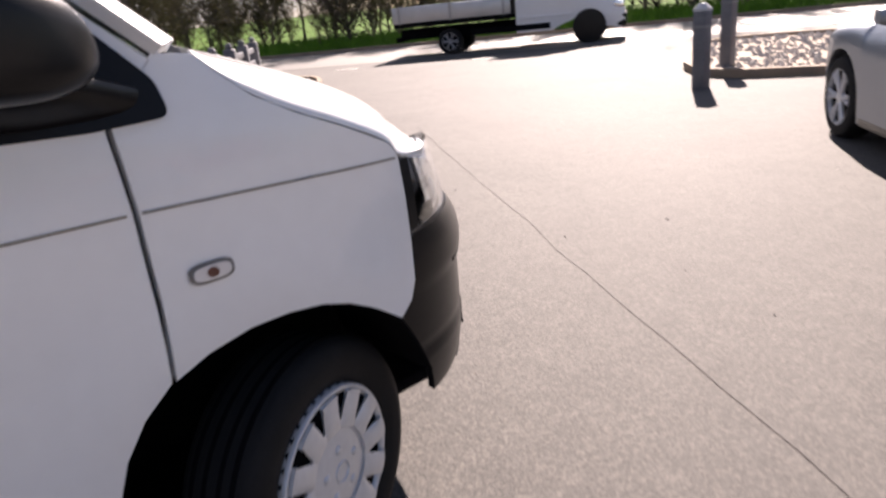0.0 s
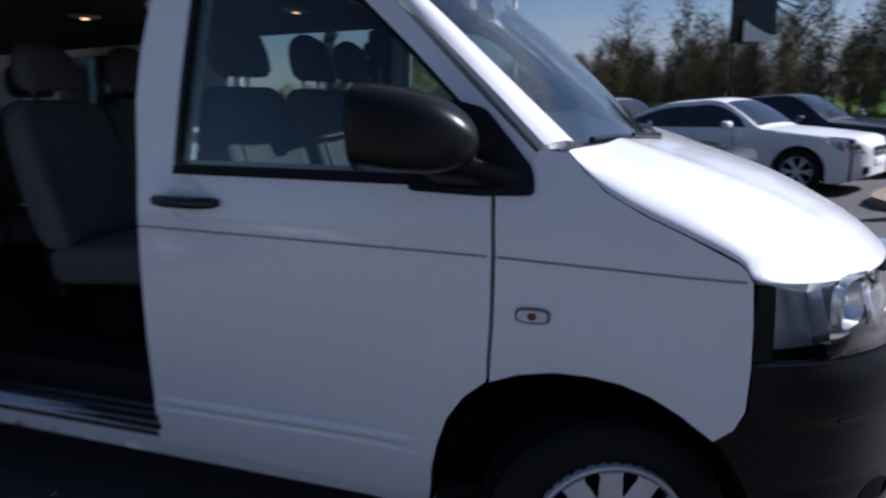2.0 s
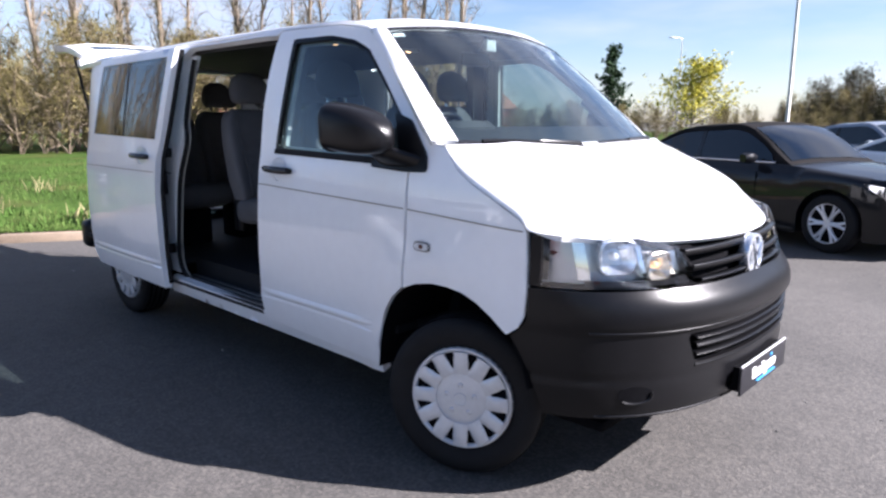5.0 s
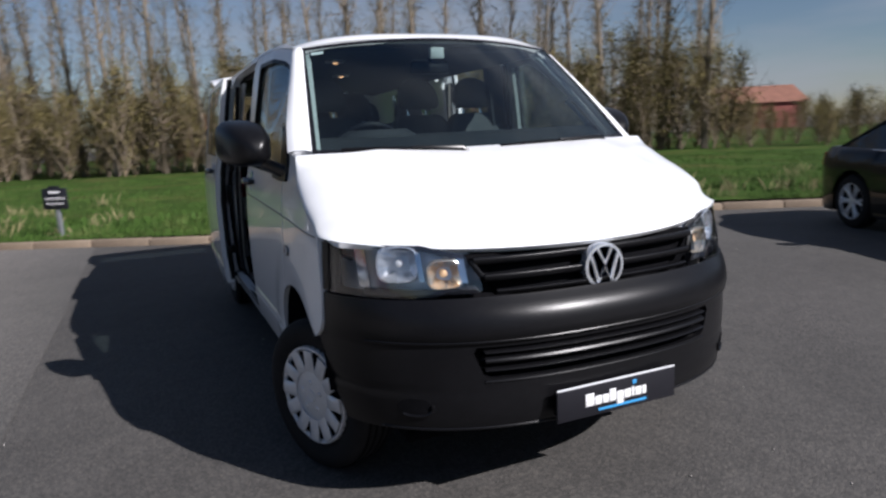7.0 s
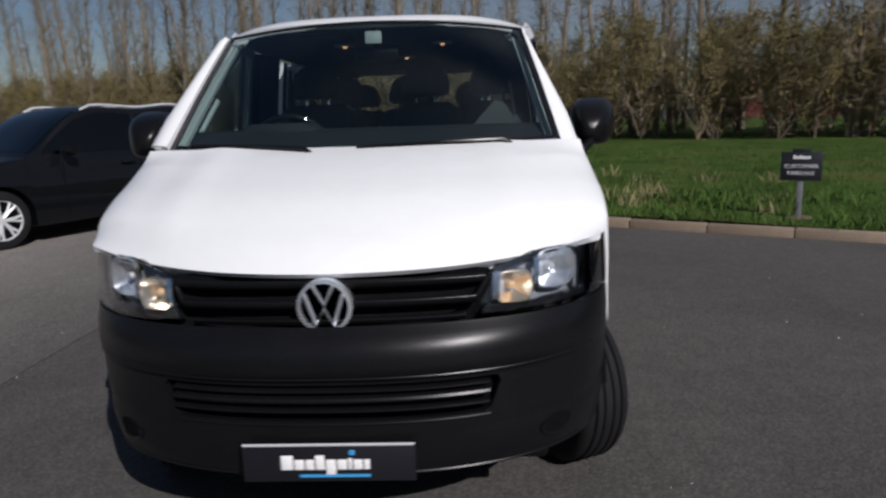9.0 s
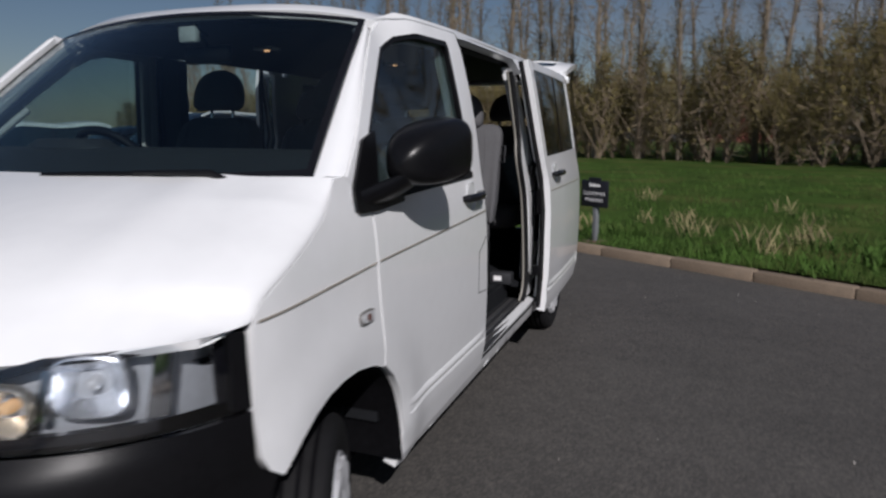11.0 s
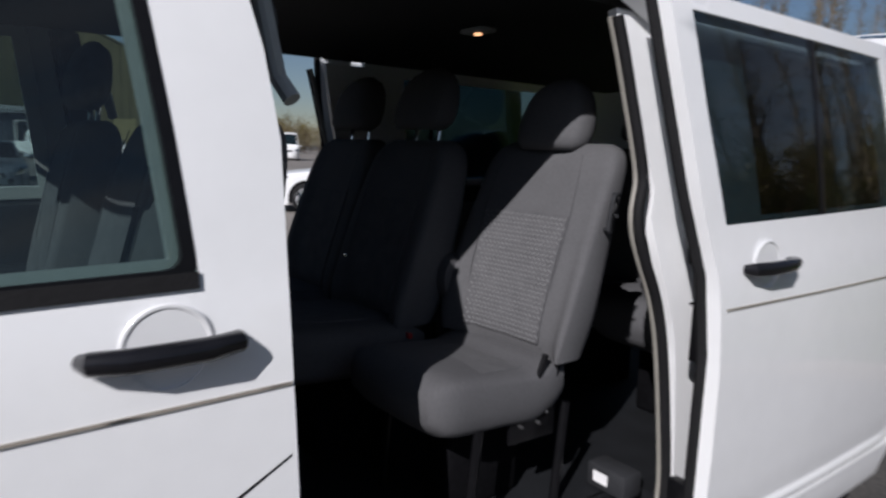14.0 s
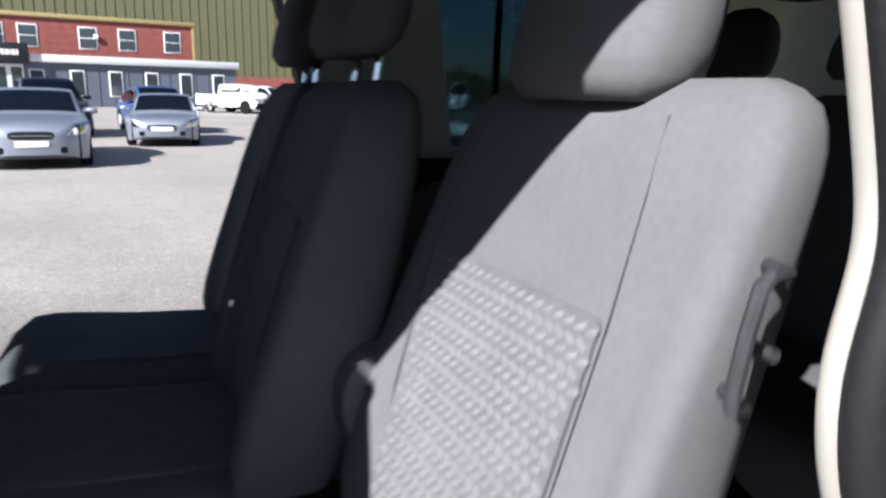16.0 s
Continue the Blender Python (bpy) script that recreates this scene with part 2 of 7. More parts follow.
def tube(pts, r, n=8, bm=None, caps=True):
    """A round bar along points; r is one radius or one a point."""
    bm = bm or bmesh.new()
    pts = [Vector(p) for p in pts]
    rs = r if isinstance(r, (list, tuple)) else [r] * len(pts)
    rings, side = [], None
    for i, p in enumerate(pts):
        d = (pts[min(i + 1, len(pts) - 1)] - pts[max(i - 1, 0)]).normalized()
        if side is None:
            side = d.orthogonal().normalized()
        side = (side - d * side.dot(d)).normalized()
        up = d.cross(side)
        rings.append([bm.verts.new(p + (side * math.cos(a) + up * math.sin(a)) * rs[i]) for a in [2 * math.pi * k / n for k in range(n)]])
    for a, b in zip(rings, rings[1:]):
        for k in range(n):
            bm.faces.new([a[k], a[(k + 1) % n], b[(k + 1) % n], b[k]])
    if caps:
        bm.faces.new(list(reversed(rings[0])))
        bm.faces.new(rings[-1])
    return bm


def lathe(profile, n=32, bm=None, m=None, closed=False):
    """Profile points (radius, height along local x) turned about the x axis."""
    bm = bm or bmesh.new()
    rings = []
    for r, h in profile:
        rings.append([bm.verts.new((h, r * math.cos(a), r * math.sin(a))) for a in [2 * math.pi * k / n for k in range(n)]])
    pairs = list(zip(rings, rings[1:])) + ([(rings[-1], rings[0])] if closed else [])
    for a, b in pairs:
        for k in range(n):
            bm.faces.new([a[k], a[(k + 1) % n], b[(k + 1) % n], b[k]])
    if not closed:
        for ring in (rings[0], rings[-1]):
            if profile[rings.index(ring)][0] > 1e-4:
                bm.faces.new(ring)
    if m:
        bmesh.ops.transform(bm, matrix=m, verts=bm.verts)
    return bm


def loft(sections, bm=None, caps=True):
    """Closed loops of equal length joined in order."""
    bm = bm or bmesh.new()
    rings = [[bm.verts.new(p) for p in s] for s in sections]
    n = len(rings[0])
    for a, b in zip(rings, rings[1:]):
        for k in range(n):
            bm.faces.new([a[k], a[(k + 1) % n], b[(k + 1) % n], b[k]])
    if caps:
        bm.faces.new(list(reversed(rings[0])))
        bm.faces.new(rings[-1])
    return bm


def superloop(cx, cy, a, b, n=4.0, k=24):
    """Points of a rounded rectangle about (cx, cy), half sizes a and b."""
    res = []
    for i in range(k):
        t = 2 * math.pi * i / k
        c, s = math.cos(t), math.sin(t)
        res.append((cx + a * math.copysign(abs(c) ** (2 / n), c), cy + b * math.copysign(abs(s) ** (2 / n), s)))
    return res


def ease(x, xs, ys):
    """Smooth interpolation through a table."""
    if x <= xs[0]:
        return ys[0]
    for i in range(len(xs) - 1):
        if x <= xs[i + 1]:
            h = xs[i + 1] - xs[i]
            t = (x - xs[i]) / h
            m0 = (ys[i + 1] - ys[max(i - 1, 0)]) / (xs[i + 1] - xs[max(i - 1, 0)]) * h
            j = min(i + 2, len(xs) - 1)
            m1 = (ys[j] - ys[i]) / (xs[j] - xs[i]) * h
            return (2 * t ** 3 - 3 * t * t + 1) * ys[i] + (t ** 3 - 2 * t * t + t) * m0 + (-2 * t ** 3 + 3 * t * t) * ys[i + 1] + (t ** 3 - t * t) * m1
    return ys[-1]


# ---- the van ----
# Van axes: nose towards -y, front axle at y = 0, its left side at +x.
SIDE_Z = [0.20, 0.30, 0.36, 0.45, 0.50, 0.515, 0.535, 0.60, 0.75, 0.95, 1.06, 1.10, 1.16, 1.23, 1.29, 1.40, 1.60, 1.80, 1.86, 1.90, 1.93]
SIDE_X = [0.870, 0.905, 0.925, 0.940, 0.946, 0.934, 0.944, 0.948, 0.953, 0.953, 0.949, 0.947, 0.942, 0.930, 0.918, 0.905, 0.877, 0.845, 0.832, 0.812, 0.785]
FRONT_Z = [0.34, 0.37, 0.42, 0.50, 0.66, 0.688, 0.700, 0.712, 0.735, 0.775, 0.80, 0.825, 0.846, 0.87, 0.93, 1.01, 1.06, 1.10]
FRONT_Y = [-0.81, -0.840, -0.858, -0.864, -0.862, -0.860, -0.874, -0.885, -0.888, -0.880, -0.868, -0.848, -0.829, -0.823, -0.807, -0.778, -0.755, -0.70]
NOSE_Y0, NOSE_N = -0.15, 2.4


def half_width(y, z):
    w = float(np.interp(z, SIDE_Z, SIDE_X))
    if y < NOSE_Y0:
        b = 0.74
        w *= max(0.0, 1 - min(1, (NOSE_Y0 - y) / b) ** NOSE_N) ** (1 / NOSE_N)
    if y > 2.90:
        w *= 1 - 0.050 * ((y - 2.90) / 1.3) ** 1.5
    if y > 3.75:
        w *= max(0.0, 1 - min(1, (y - 3.75) / 0.62) ** 3.0) ** (1 / 3.0)
    if z > 1.25 and y < 1.35:
        w -= 0.058 * min(1, (1.35 - y) / 0.62) ** 1.2 * min(1, (z - 1.25) / 0.55)
    if z > 1.45 and y < 0.95:
        w -= 0.048 * min(1, (0.95 - y) / 0.24) * min(1, (z - 1.45) / 0.38)
    # flare over the front wheel
    d = math.hypot((y - 0.09) / 0.46, (z - 0.36) / 0.50)
    if z < 1.0 and y > -0.4:
        w += 0.012 * max(0.0, 1 - abs(d - 0.98) / 0.30)
    return w


def side_surf(sx, out=0.0):
    def fn(u, v):
        return (sx * (half_width(u, v) + out), u, v)

    def surf(u, v):
        p, n = on(fn)(u, v)
        return p, n if n.x * sx > 0 else -n
    return surf


def nose(theta, z, off=0.0):
    """The front's plan curve at height z; theta in degrees from the middle, positive to the van's left."""
    a = float(np.interp(z, SIDE_Z, SIDE_X)) - 0.004
    b = NOSE_Y0 - ease(z, FRONT_Z, FRONT_Y)
    s, c = math.sin(radians(theta)), math.cos(radians(theta))
    k = 2 / NOSE_N
    x, y = a * math.copysign(abs(s) ** k, s), NOSE_Y0 - b * abs(c) ** k
    if off:
        x, y = x * (1 + off / a), NOSE_Y0 - (NOSE_Y0 - y) * (1 + off / b)
    return (x, y, z)


def th(x, z):
    a = float(np.interp(z, SIDE_Z, SIDE_X)) - 0.004
    return math.degrees(math.asin(min(1, abs(x) / a) ** (NOSE_N / 2))) * (1 if x >= 0 else -1)


def th_y(y, z):
    b = NOSE_Y0 - ease(z, FRONT_Z, FRONT_Y)
    return math.degrees(math.acos(min(1, max(0, (NOSE_Y0 - y) / b)) ** (NOSE_N / 2)))


def nose_surf(off=0.0):
    """Surface for outlines whose u is theta / 60 (about metres) and v the height."""
    def fn(u, v):
        return nose(max(-89.9, min(89.9, u * 60)), v, off)

    def surf(u, v):
        p, n = on(fn)(u, v)
        return p, n if n.y < 0 or n.x * p.x > 0.5 else -n
    return surf


def nu(points):
    """(x, z) points of the front to the outline coordinates of nose_surf."""
    return [(th(x, z) / 60, z) for x, z in points]


van = thing("van", "white panel-sided passenger van, sliding doors and tailgate open, parked on asphalt", "van")

# outlines on the sides, as (y, z)
ARCH = [(0.462, 0.34), (0.450, 0.45), (0.430, 0.53), (0.395, 0.62), (0.345, 0.69), (0.285, 0.738), (0.205, 0.772), (0.11, 0.790), (0.02, 0.790), (-0.06, 0.779), (-0.13, 0.755), (-0.20, 0.715), (-0.272, 0.660)]
SEAM = [(0.283, 0.744), (0.272, 0.90), (0.268, 1.08), (0.272, 1.235)]
FENDER = [(-0.276, 0.660)] + [(-0.318, 0.690), (-0.340, 0.735), (-0.346, 0.84), (-0.344, 0.95), (-0.338, 1.047), (-0.326, 1.070), (-0.308, 1.0895), (-0.20, 1.1460), (-0.09, 1.1968), (-0.005, 1.2455), (0.050, 1.2960), (0.088, 1.3375), (0.16, 1.346), (0.262, 1.24)] + [(y - 0.006, z) for y, z in reversed(SEAM)] + [p for p in ARCH if p[0] < 0.27]
DOOR_LOW = [(0.466, 0.345), (1.405, 0.375), (1.422, 0.50), (1.414, 0.75), (1.407, 0.95), (1.402, 1.10), (1.402, 1.20), (1.404, 1.30), (1.404, 1.49), (1.385, 1.63), (1.352, 1.76), (1.318, 1.885), (0.90, 1.885), (0.74, 1.858), (0.66, 1.80), (0.50, 1.655), (0.30, 1.465), (0.165, 1.335), (0.172, 1.25), (0.278, 1.235), (0.274, 1.08), (0.278, 0.90), (0.287, 0.744), (0.352, 0.690), (0.402, 0.620), (0.436, 0.530), (0.456, 0.45)]
WINDOW = [(1.268, 1.287), (1.245, 1.50), (1.200, 1.838), (0.93, 1.838), (0.80, 1.812), (0.70, 1.762), (0.52, 1.605), (0.36, 1.455), (0.26, 1.345), (0.30, 1.262)]
FLAP = [(1.425, 0.995), (1.285, 0.935), (1.282, 0.752), (1.430, 0.745)]


def mirror_body(sx, door):
    """Door mirror: moulded arm and teardrop shell with its glass facing back."""
    dx, dy = (0.015, -0.040) if sx < 0 else (-0.016, 0.0)
    mx, mz, a, b = 1.055 + dx, 1.410, 0.105, 0.105
    secs = []
    for k in range(19):
        t = (k / 18) ** 1.7
        g = max(0.10, (1 - (1 - t) ** 2.7) ** 0.47)
        cx, cz = mx - 0.045 * (1 - t), mz - 0.045 * (1 - t ** 0.7)
        secs.append([(sx * x, 0.325 + dy + 0.255 * t + 0.05 * (x - mx), z + 0.012 * max(0.0, (cz - z) / 0.1) * t) for x, z in superloop(cx, cz, a * g, b * g, 3.3, 36)])
    for k, y in ((0.975, 0.588), (0.90, 0.590), (0.88, 0.572)):
        secs.append([(sx * x, y + dy + 0.05 * (x - mx), z) for x, z in superloop(mx, mz, a * k, b * k, 3.3, 36)])
    shell = part("door_mirror", loft(secs), BLACKPL, door, "black plastic door mirror", 50)
    lens = [[(sx * x, y + dy + 0.05 * (x - mx), z) for x, z in superloop(mx, mz, a * 0.86, b * 0.86, 3.3, 28)] for y in (0.570, 0.576)]
    part("mirror_glass", loft(lens), CHROME, shell)
    arm = []
    for x, yc, zc, a, b in ((0.915, 0.32, 1.268, 0.14, 0.032), (0.945, 0.345, 1.288, 0.11, 0.032), (0.985, 0.375, 1.312, 0.075, 0.028), (1.02, 0.40, 1.335, 0.05, 0.02)):
        arm.append([(sx * x, y, z) for y, z in superloop(yc, zc, a, b, 3)])
    part("mirror_arm", loft(arm), BLACKPL, shell, sharp=60)
    # triangle panel at the window's front corner
    tri = [(0.165, 1.236), (0.30, 1.232), (0.50, 1.242), (0.50, 1.268), (0.335, 1.30), (0.40, 1.475), (0.30, 1.448), (0.245, 1.385), (0.172, 1.300)]
    part("mirror_base", sheet(rounded(tri, 0.02), side_surf(sx, 0.012), 0.016, 0.05), BLACKPL, shell)


def swage(y0, y1, sx, out, name, parent):
    """The fine shadow line of the crease pressed along the flank, laid on as a darker strip, rising gently to the back.
    """
    z = [1.079 + 0.031 * (min(y, 1.6) - 0.268) if y > 0.268 else 1.079 + 0.05 * (y - 0.268) for y in (y0, y1)]
    loop = [(y0, z[0] - 0.0025), (y1, z[1] - 0.0025), (y1, z[1] + 0.0025), (y0, z[0] + 0.0025)]
    part(name, sheet(loop, side_surf(sx, out + 0.0035), 0.006, 0.03), SWAGESHADE, parent)


def sill_crease(y0, y1, sx, out, parent):
    """The pressed ridge low on a door: a slim rounded step standing proud of the panel."""
    def fn(s, t):
        y, z = y0 + (y1 - y0) * s, 0.555 - 0.055 * t
        q = math.sin(math.pi * t) if t < 0.5 else 1 - (2 * t - 1) ** 2
        return (sx * (half_width(y, z) + out + 0.0015 + 0.010 * q * (1 - (2 * s - 1) ** 8)), y, z)
    part("lower_ridge", grid(fn, 24, 8), WHITE, parent)


def pull_handle(sx, y, z, door, out=0.0):
    bm = tube([(sx * (0.935 + out), y - 0.105, z - 0.002), (sx * (0.957 + out), y - 0.098, z), (sx * (0.972 + out), y - 0.05, z + 0.001), (sx * (0.974 + out), y + 0.05, z + 0.003), (sx * (0.958 + out), y + 0.098, z + 0.004), (sx * (0.935 + out), y + 0.105, z + 0.004)], [0.012, 0.017, 0.018, 0.018, 0.017, 0.012], 12)
    h = part("door_handle", bm, GLOSSBLK, door, "black pull handle")
    bm = lathe([(0.001, -0.026), (0.025, -0.024), (0.042, -0.017), (0.052, -0.008), (0.057, -0.001), (0.0600, 0.0012), (0.0640, 0.0012), (0.0665, -0.001)], 40, m=Matrix.Translation((sx * (half_width(y + 0.005, z) + out), y + 0.005, z)) @ Matrix.Scale(sx, 4, (1, 0, 0)))
    part("handle_recess", bm, WHITE, h)
    part("lock_barrel", lathe([(0.001, 0.004), (0.009, 0.003), (0.010, 0.0)], 12, m=Matrix.Translation((sx * (0.973 + out), y + 0.085 if out == 0 else y + 0.08, z + 0.003)) @ Matrix.Scale(sx, 4, (1, 0, 0))), CHROME, h)


def front_door(sx):
    outer = DOOR_LOW
    d = part("front_door", sheet(outer, side_surf(sx), 0.035, 0.055, [WINDOW, superloop(1.217, 1.193, 0.0565, 0.0565, 2, 36)]), WHITE, van, "white front door, shut")
    part("window_glass", sheet([(y, z) for y, z in WINDOW], side_surf(sx, -0.016), 0.004, 0.12), GLASS, d, "clear side window glass")
    ring = rounded(WINDOW, 0.03)
    inner = [((y - 0.82) * 0.955 + 0.82, (z - 1.53) * 0.935 + 1.53) for y, z in ring]
    part("window_seal", sheet(ring, side_surf(sx, 0.001), 0.02, 0.05, [inner]), BLACKPL, d, "black window seal")
    belt = [(0.32, 1.252), (1.266, 1.274), (1.266, 1.298), (0.32, 1.278)]
    part("belt_seal", sheet(belt, side_surf(sx, 0.006), 0.012, 0.06), RUBBER, d)
    pull_handle(sx, 1.212, 1.193, d)
    mirror_body(sx, d)
    swage(0.285, 1.398, sx, 0.0, "swage_line", d)
    sill_crease(0.49, 1.41, sx, 0.0, d)
    if sx > 0:
        edge = [(1.396, 0.998), (1.2845, 0.938), (1.2795, 0.750), (1.402, 0.742), (1.402, 0.746), (1.2835, 0.754), (1.2885, 0.934), (1.396, 0.994)]
        part("fuel_flap_gap", sheet(edge, side_surf(sx, 0.0008), 0.004, 0.08), DARK, d)
    # inside: door card, pocket and pull
    low = [(0.48, 0.45), (1.36, 0.45), (1.36, 1.10), (1.31, 1.26), (0.34, 1.24), (0.32, 0.78)]
    card = part("door_card", sheet(low, side_surf(sx, -0.045), 0.05, 0.1), TRIM, d, "dark grey door card")
    part("armrest", box(sx * 0.78 if sx > 0 else -0.87, 0.87 if sx > 0 else -0.78, 0.75, 1.25, 0.98, 1.04, 0.02), TRIM, card)
    part("door_grip", tube([(sx * 0.84, 0.62, 1.22), (sx * 0.78, 0.66, 1.19), (sx * 0.78, 0.72, 1.06), (sx * 0.84, 0.76, 1.02)], 0.02, 10), PILLAR, card)
    # pale inner frame of the window
    ins = [((y - 0.82) * 0.93 + 0.82, (z - 1.53) * 0.90 + 1.53) for y, z in WINDOW]
    ous = [((y - 0.82) * 1.04 + 0.82, (z - 1.53) * 1.06 + 1.53) for y, z in WINDOW]
    part("inner_frame", sheet(ous, side_surf(sx, -0.04), 0.02, 0.08, [ins]), PILLAR, d)


def fender(sx):
    f = part("fender", sheet(FENDER, side_surf(sx), 0.03, 0.045), WHITE, van, "white front wing")
    swage(-0.325, 0.258, sx, 0.0, "swage_line", f)
    base = part("side_indicator", sheet(superloop(0.163, 0.936, 0.045, 0.0205, 3.4, 28), side_surf(sx, 0.007), 0.010, 0.02), POLISHED, f, "clear side indicator in a grey bezel")
    part("indicator_lens", sheet(superloop(0.163, 0.936, 0.038, 0.0145, 3.2, 28), side_surf(sx, 0.011), 0.006, 0.02), SILVER, base)
    part("indicator_bulb", sheet(superloop(0.163, 0.936, 0.012, 0.010, 2, 14), side_surf(sx, 0.013), 0.006, 0.02), BULBRED, base)
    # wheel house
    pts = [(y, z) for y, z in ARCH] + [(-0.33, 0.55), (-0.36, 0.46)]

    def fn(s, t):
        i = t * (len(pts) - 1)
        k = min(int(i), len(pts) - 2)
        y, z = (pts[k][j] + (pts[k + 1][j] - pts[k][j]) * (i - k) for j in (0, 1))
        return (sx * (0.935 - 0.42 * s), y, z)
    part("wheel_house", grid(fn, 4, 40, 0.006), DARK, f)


def pillar(sx):
    """The A-pillar strip between windscreen and door, bent over into the roof rail."""
    wl = [(0.828, 0.108, 1.338), (0.792, 0.285, 1.50), (0.752, 0.482, 1.68), (0.722, 0.635, 1.812), (0.711, 0.685, 1.857)]
    dl = [(0.160, 1.338), (0.295, 1.470), (0.495, 1.660), (0.650, 1.800), (0.718, 1.850)]

    def fn(s, t):
        i = t * 4
        k = min(int(i), 3)
        w = Vector(wl[k]).lerp(Vector(wl[k + 1]), i - k)
        y, z = (dl[k][j] + (dl[k + 1][j] - dl[k][j]) * (i - k) for j in (0, 1))
        d = Vector((half_width(y, z) - 0.002, y - 0.004, z + 0.003))
        d += Vector((-0.030, 0, 0.004)) * max(0.0, (t - 0.8) / 0.2)
        p = w.lerp(d, s)
        bul = 0.011 * math.sin(math.pi * s) * min(1, (1 - t) * 5)
        p += Vector((0.62, -0.62, 0.48)) * bul
        return (sx * p.x, p.y, p.z)
    part("a_pillar", grid(fn, 8, 24, 0.03), WHITE, van, "white windscreen pillar")

    def gn(s, t):
        x, y, z = fn(0.02 + 0.9 * s, t)
        return (x - sx * 0.05, y + 0.03, z - 0.02)
    part("pillar_trim", grid(gn, 4, 10, 0.02), PILLAR, van, "pale grey pillar trim")


BON_T = [0.0, 0.03, 0.09, 0.17, 0.385, 0.62, 0.835, 1.0]
BON_ZC = [0.998, 1.020, 1.060, 1.100, 1.190, 1.258, 1.310, 1.344]
BON_E = [(-0.455, 1.044), (-0.385, 1.047), (-0.340, 1.056), (-0.312, 1.092), (-0.200, 1.150), (-0.090, 1.201), (-0.005, 1.250), (0.050, 1.300), (0.088, 1.342)]
BON_ET = [0.0, 0.08, 0.16, 0.25, 0.42, 0.60, 0.76, 0.90, 1.0]


def bonnet_pt(s, t):
    s = 2 * s - 1
    a = abs(s)
    ye, ze = ease(t, BON_ET, [p[0] for p in BON_E]), ease(t, BON_ET, [p[1] for p in BON_E])
    xe = half_width(ye, ze) - 0.001 - 0.012 * max(0, 1 - t / 0.12)
    yc = -0.784 + 0.739 * t
    zc = ease(t, BON_T, BON_ZC)
    y = yc + (ye - yc) * a ** (2.0 + 0.2 * t)
    # a soft crown, then the flank rolls over into the shut line
    roll = 0.052 * min(1.0, t / 0.22) * min(1.0, (1.03 - t) / 0.28)
    zs = ze + roll
    k = a ** 3.4
    z = zc * (1 - k) + zs * k + 0.008 * math.exp(-((a - 0.62) / 0.09) ** 2) * min(1, t * 4)
    q = max(0.0, (a - 0.80) / 0.20)
    z -= roll * (1 - math.sqrt(max(0.0, 1 - q ** 2.4)))
    return (s * xe, y, z)


part("bonnet", grid(lambda s, t: bonnet_pt(0.5 + 0.5 * math.sin(math.pi * (s - 0.5)), t), 64, 30, 0.022), WHITE, van, "white bonnet with two soft creases")


def screen_pt(s, t):
    q = 2 * s - 1
    lo = Vector((0.828 * q, 0.108 - 0.165 * (1 - q * q), 1.338 - 0.03 * (1 - q * q)))
    hi = Vector((0.711 * q, 0.685 - 0.095 * (1 - q * q), 1.857 + 0.045 * (1 - q * q)))
    p = lo.lerp(hi, t)
    b = 0.030 * math.sin(math.pi * t) * (0.4 + 0.6 * (1 - q * q))
    return (p.x, p.y - 0.7 * b, p.z + 0.7 * b)


def band(s0, s1, t0, t1, off):
    def fn(s, t):
        x, y, z = screen_pt(s0 + (s1 - s0) * s, t0 + (t1 - t0) * t)
        return (x, y - 0.7 * off, z + 0.7 * off)
    return fn


ws = part("windscreen", grid(screen_pt, 28, 20, 0.005), GLASSWS, van, "clear curved windscreen")
for s0, s1, t0, t1 in ((0.0, 1.0, 0.0, 0.045), (0.0, 1.0, 0.972, 1.0), (0.0, 0.014, 0.0, 1.0), (0.986, 1.0, 0.0, 1.0)):
    part("screen_border", grid(band(s0, s1, t0, t1, 0.003), 26, 12, 0.003), GLOSSBLK, ws, "black printed edge")
part("screen_sticker", grid(band(0.035, 0.075, 0.925, 0.955, -0.008), 2, 2, 0.001), SIGNWHITE, ws)
# cowl with wipers
def cowl_pt(s, t):
    q = 2 * s - 1
    lo = Vector(bonnet_pt(s, 0.985))
    hi = Vector(screen_pt(s, 0.03))
    p = lo.lerp(hi, t)
    return (p.x, p.y, p.z - 0.035 - 0.03 * math.sin(math.pi * t))


part("cowl", grid(cowl_pt, 24, 6, 0.01), BLACKPL, van, "black wiper cowl")
for s0, s1, up in ((0.42, 0.07, 0.02), (0.90, 0.50, 0.02)):
    pts, hub = [], Vector(screen_pt(s0, 0.0))
    for k in range(9):
        q = k / 8
        x, y, z = screen_pt(s0 + (s1 - s0) * q, 0.004 + 0.030 * math.sin(math.pi * q * 0.75))
        pts.append((x, y - 0.020, z + 0.012))
    w = part("wiper", tube(pts, 0.010, 6), BLACKPL, van, "black wiper")
    arm = [hub + Vector((0, -0.03, -0.02)), Vector(pts[1]) + Vector((0, -0.03, 0.012)), Vector(pts[4]) + Vector((0, -0.01, 0.008))]
    part("wiper_arm", tube(arm, [0.014, 0.011, 0.006], 8), BLACKPL, w)
    part("wiper_pivot", lathe([(0.018, -0.02), (0.02, 0.0), (0.012, 0.012)], 12, m=Matrix.Translation(hub + Vector((0, -0.03, -0.02))) @ Euler((0, radians(-60), radians(90))).to_matrix().to_4x4()), BLACKPL, w)


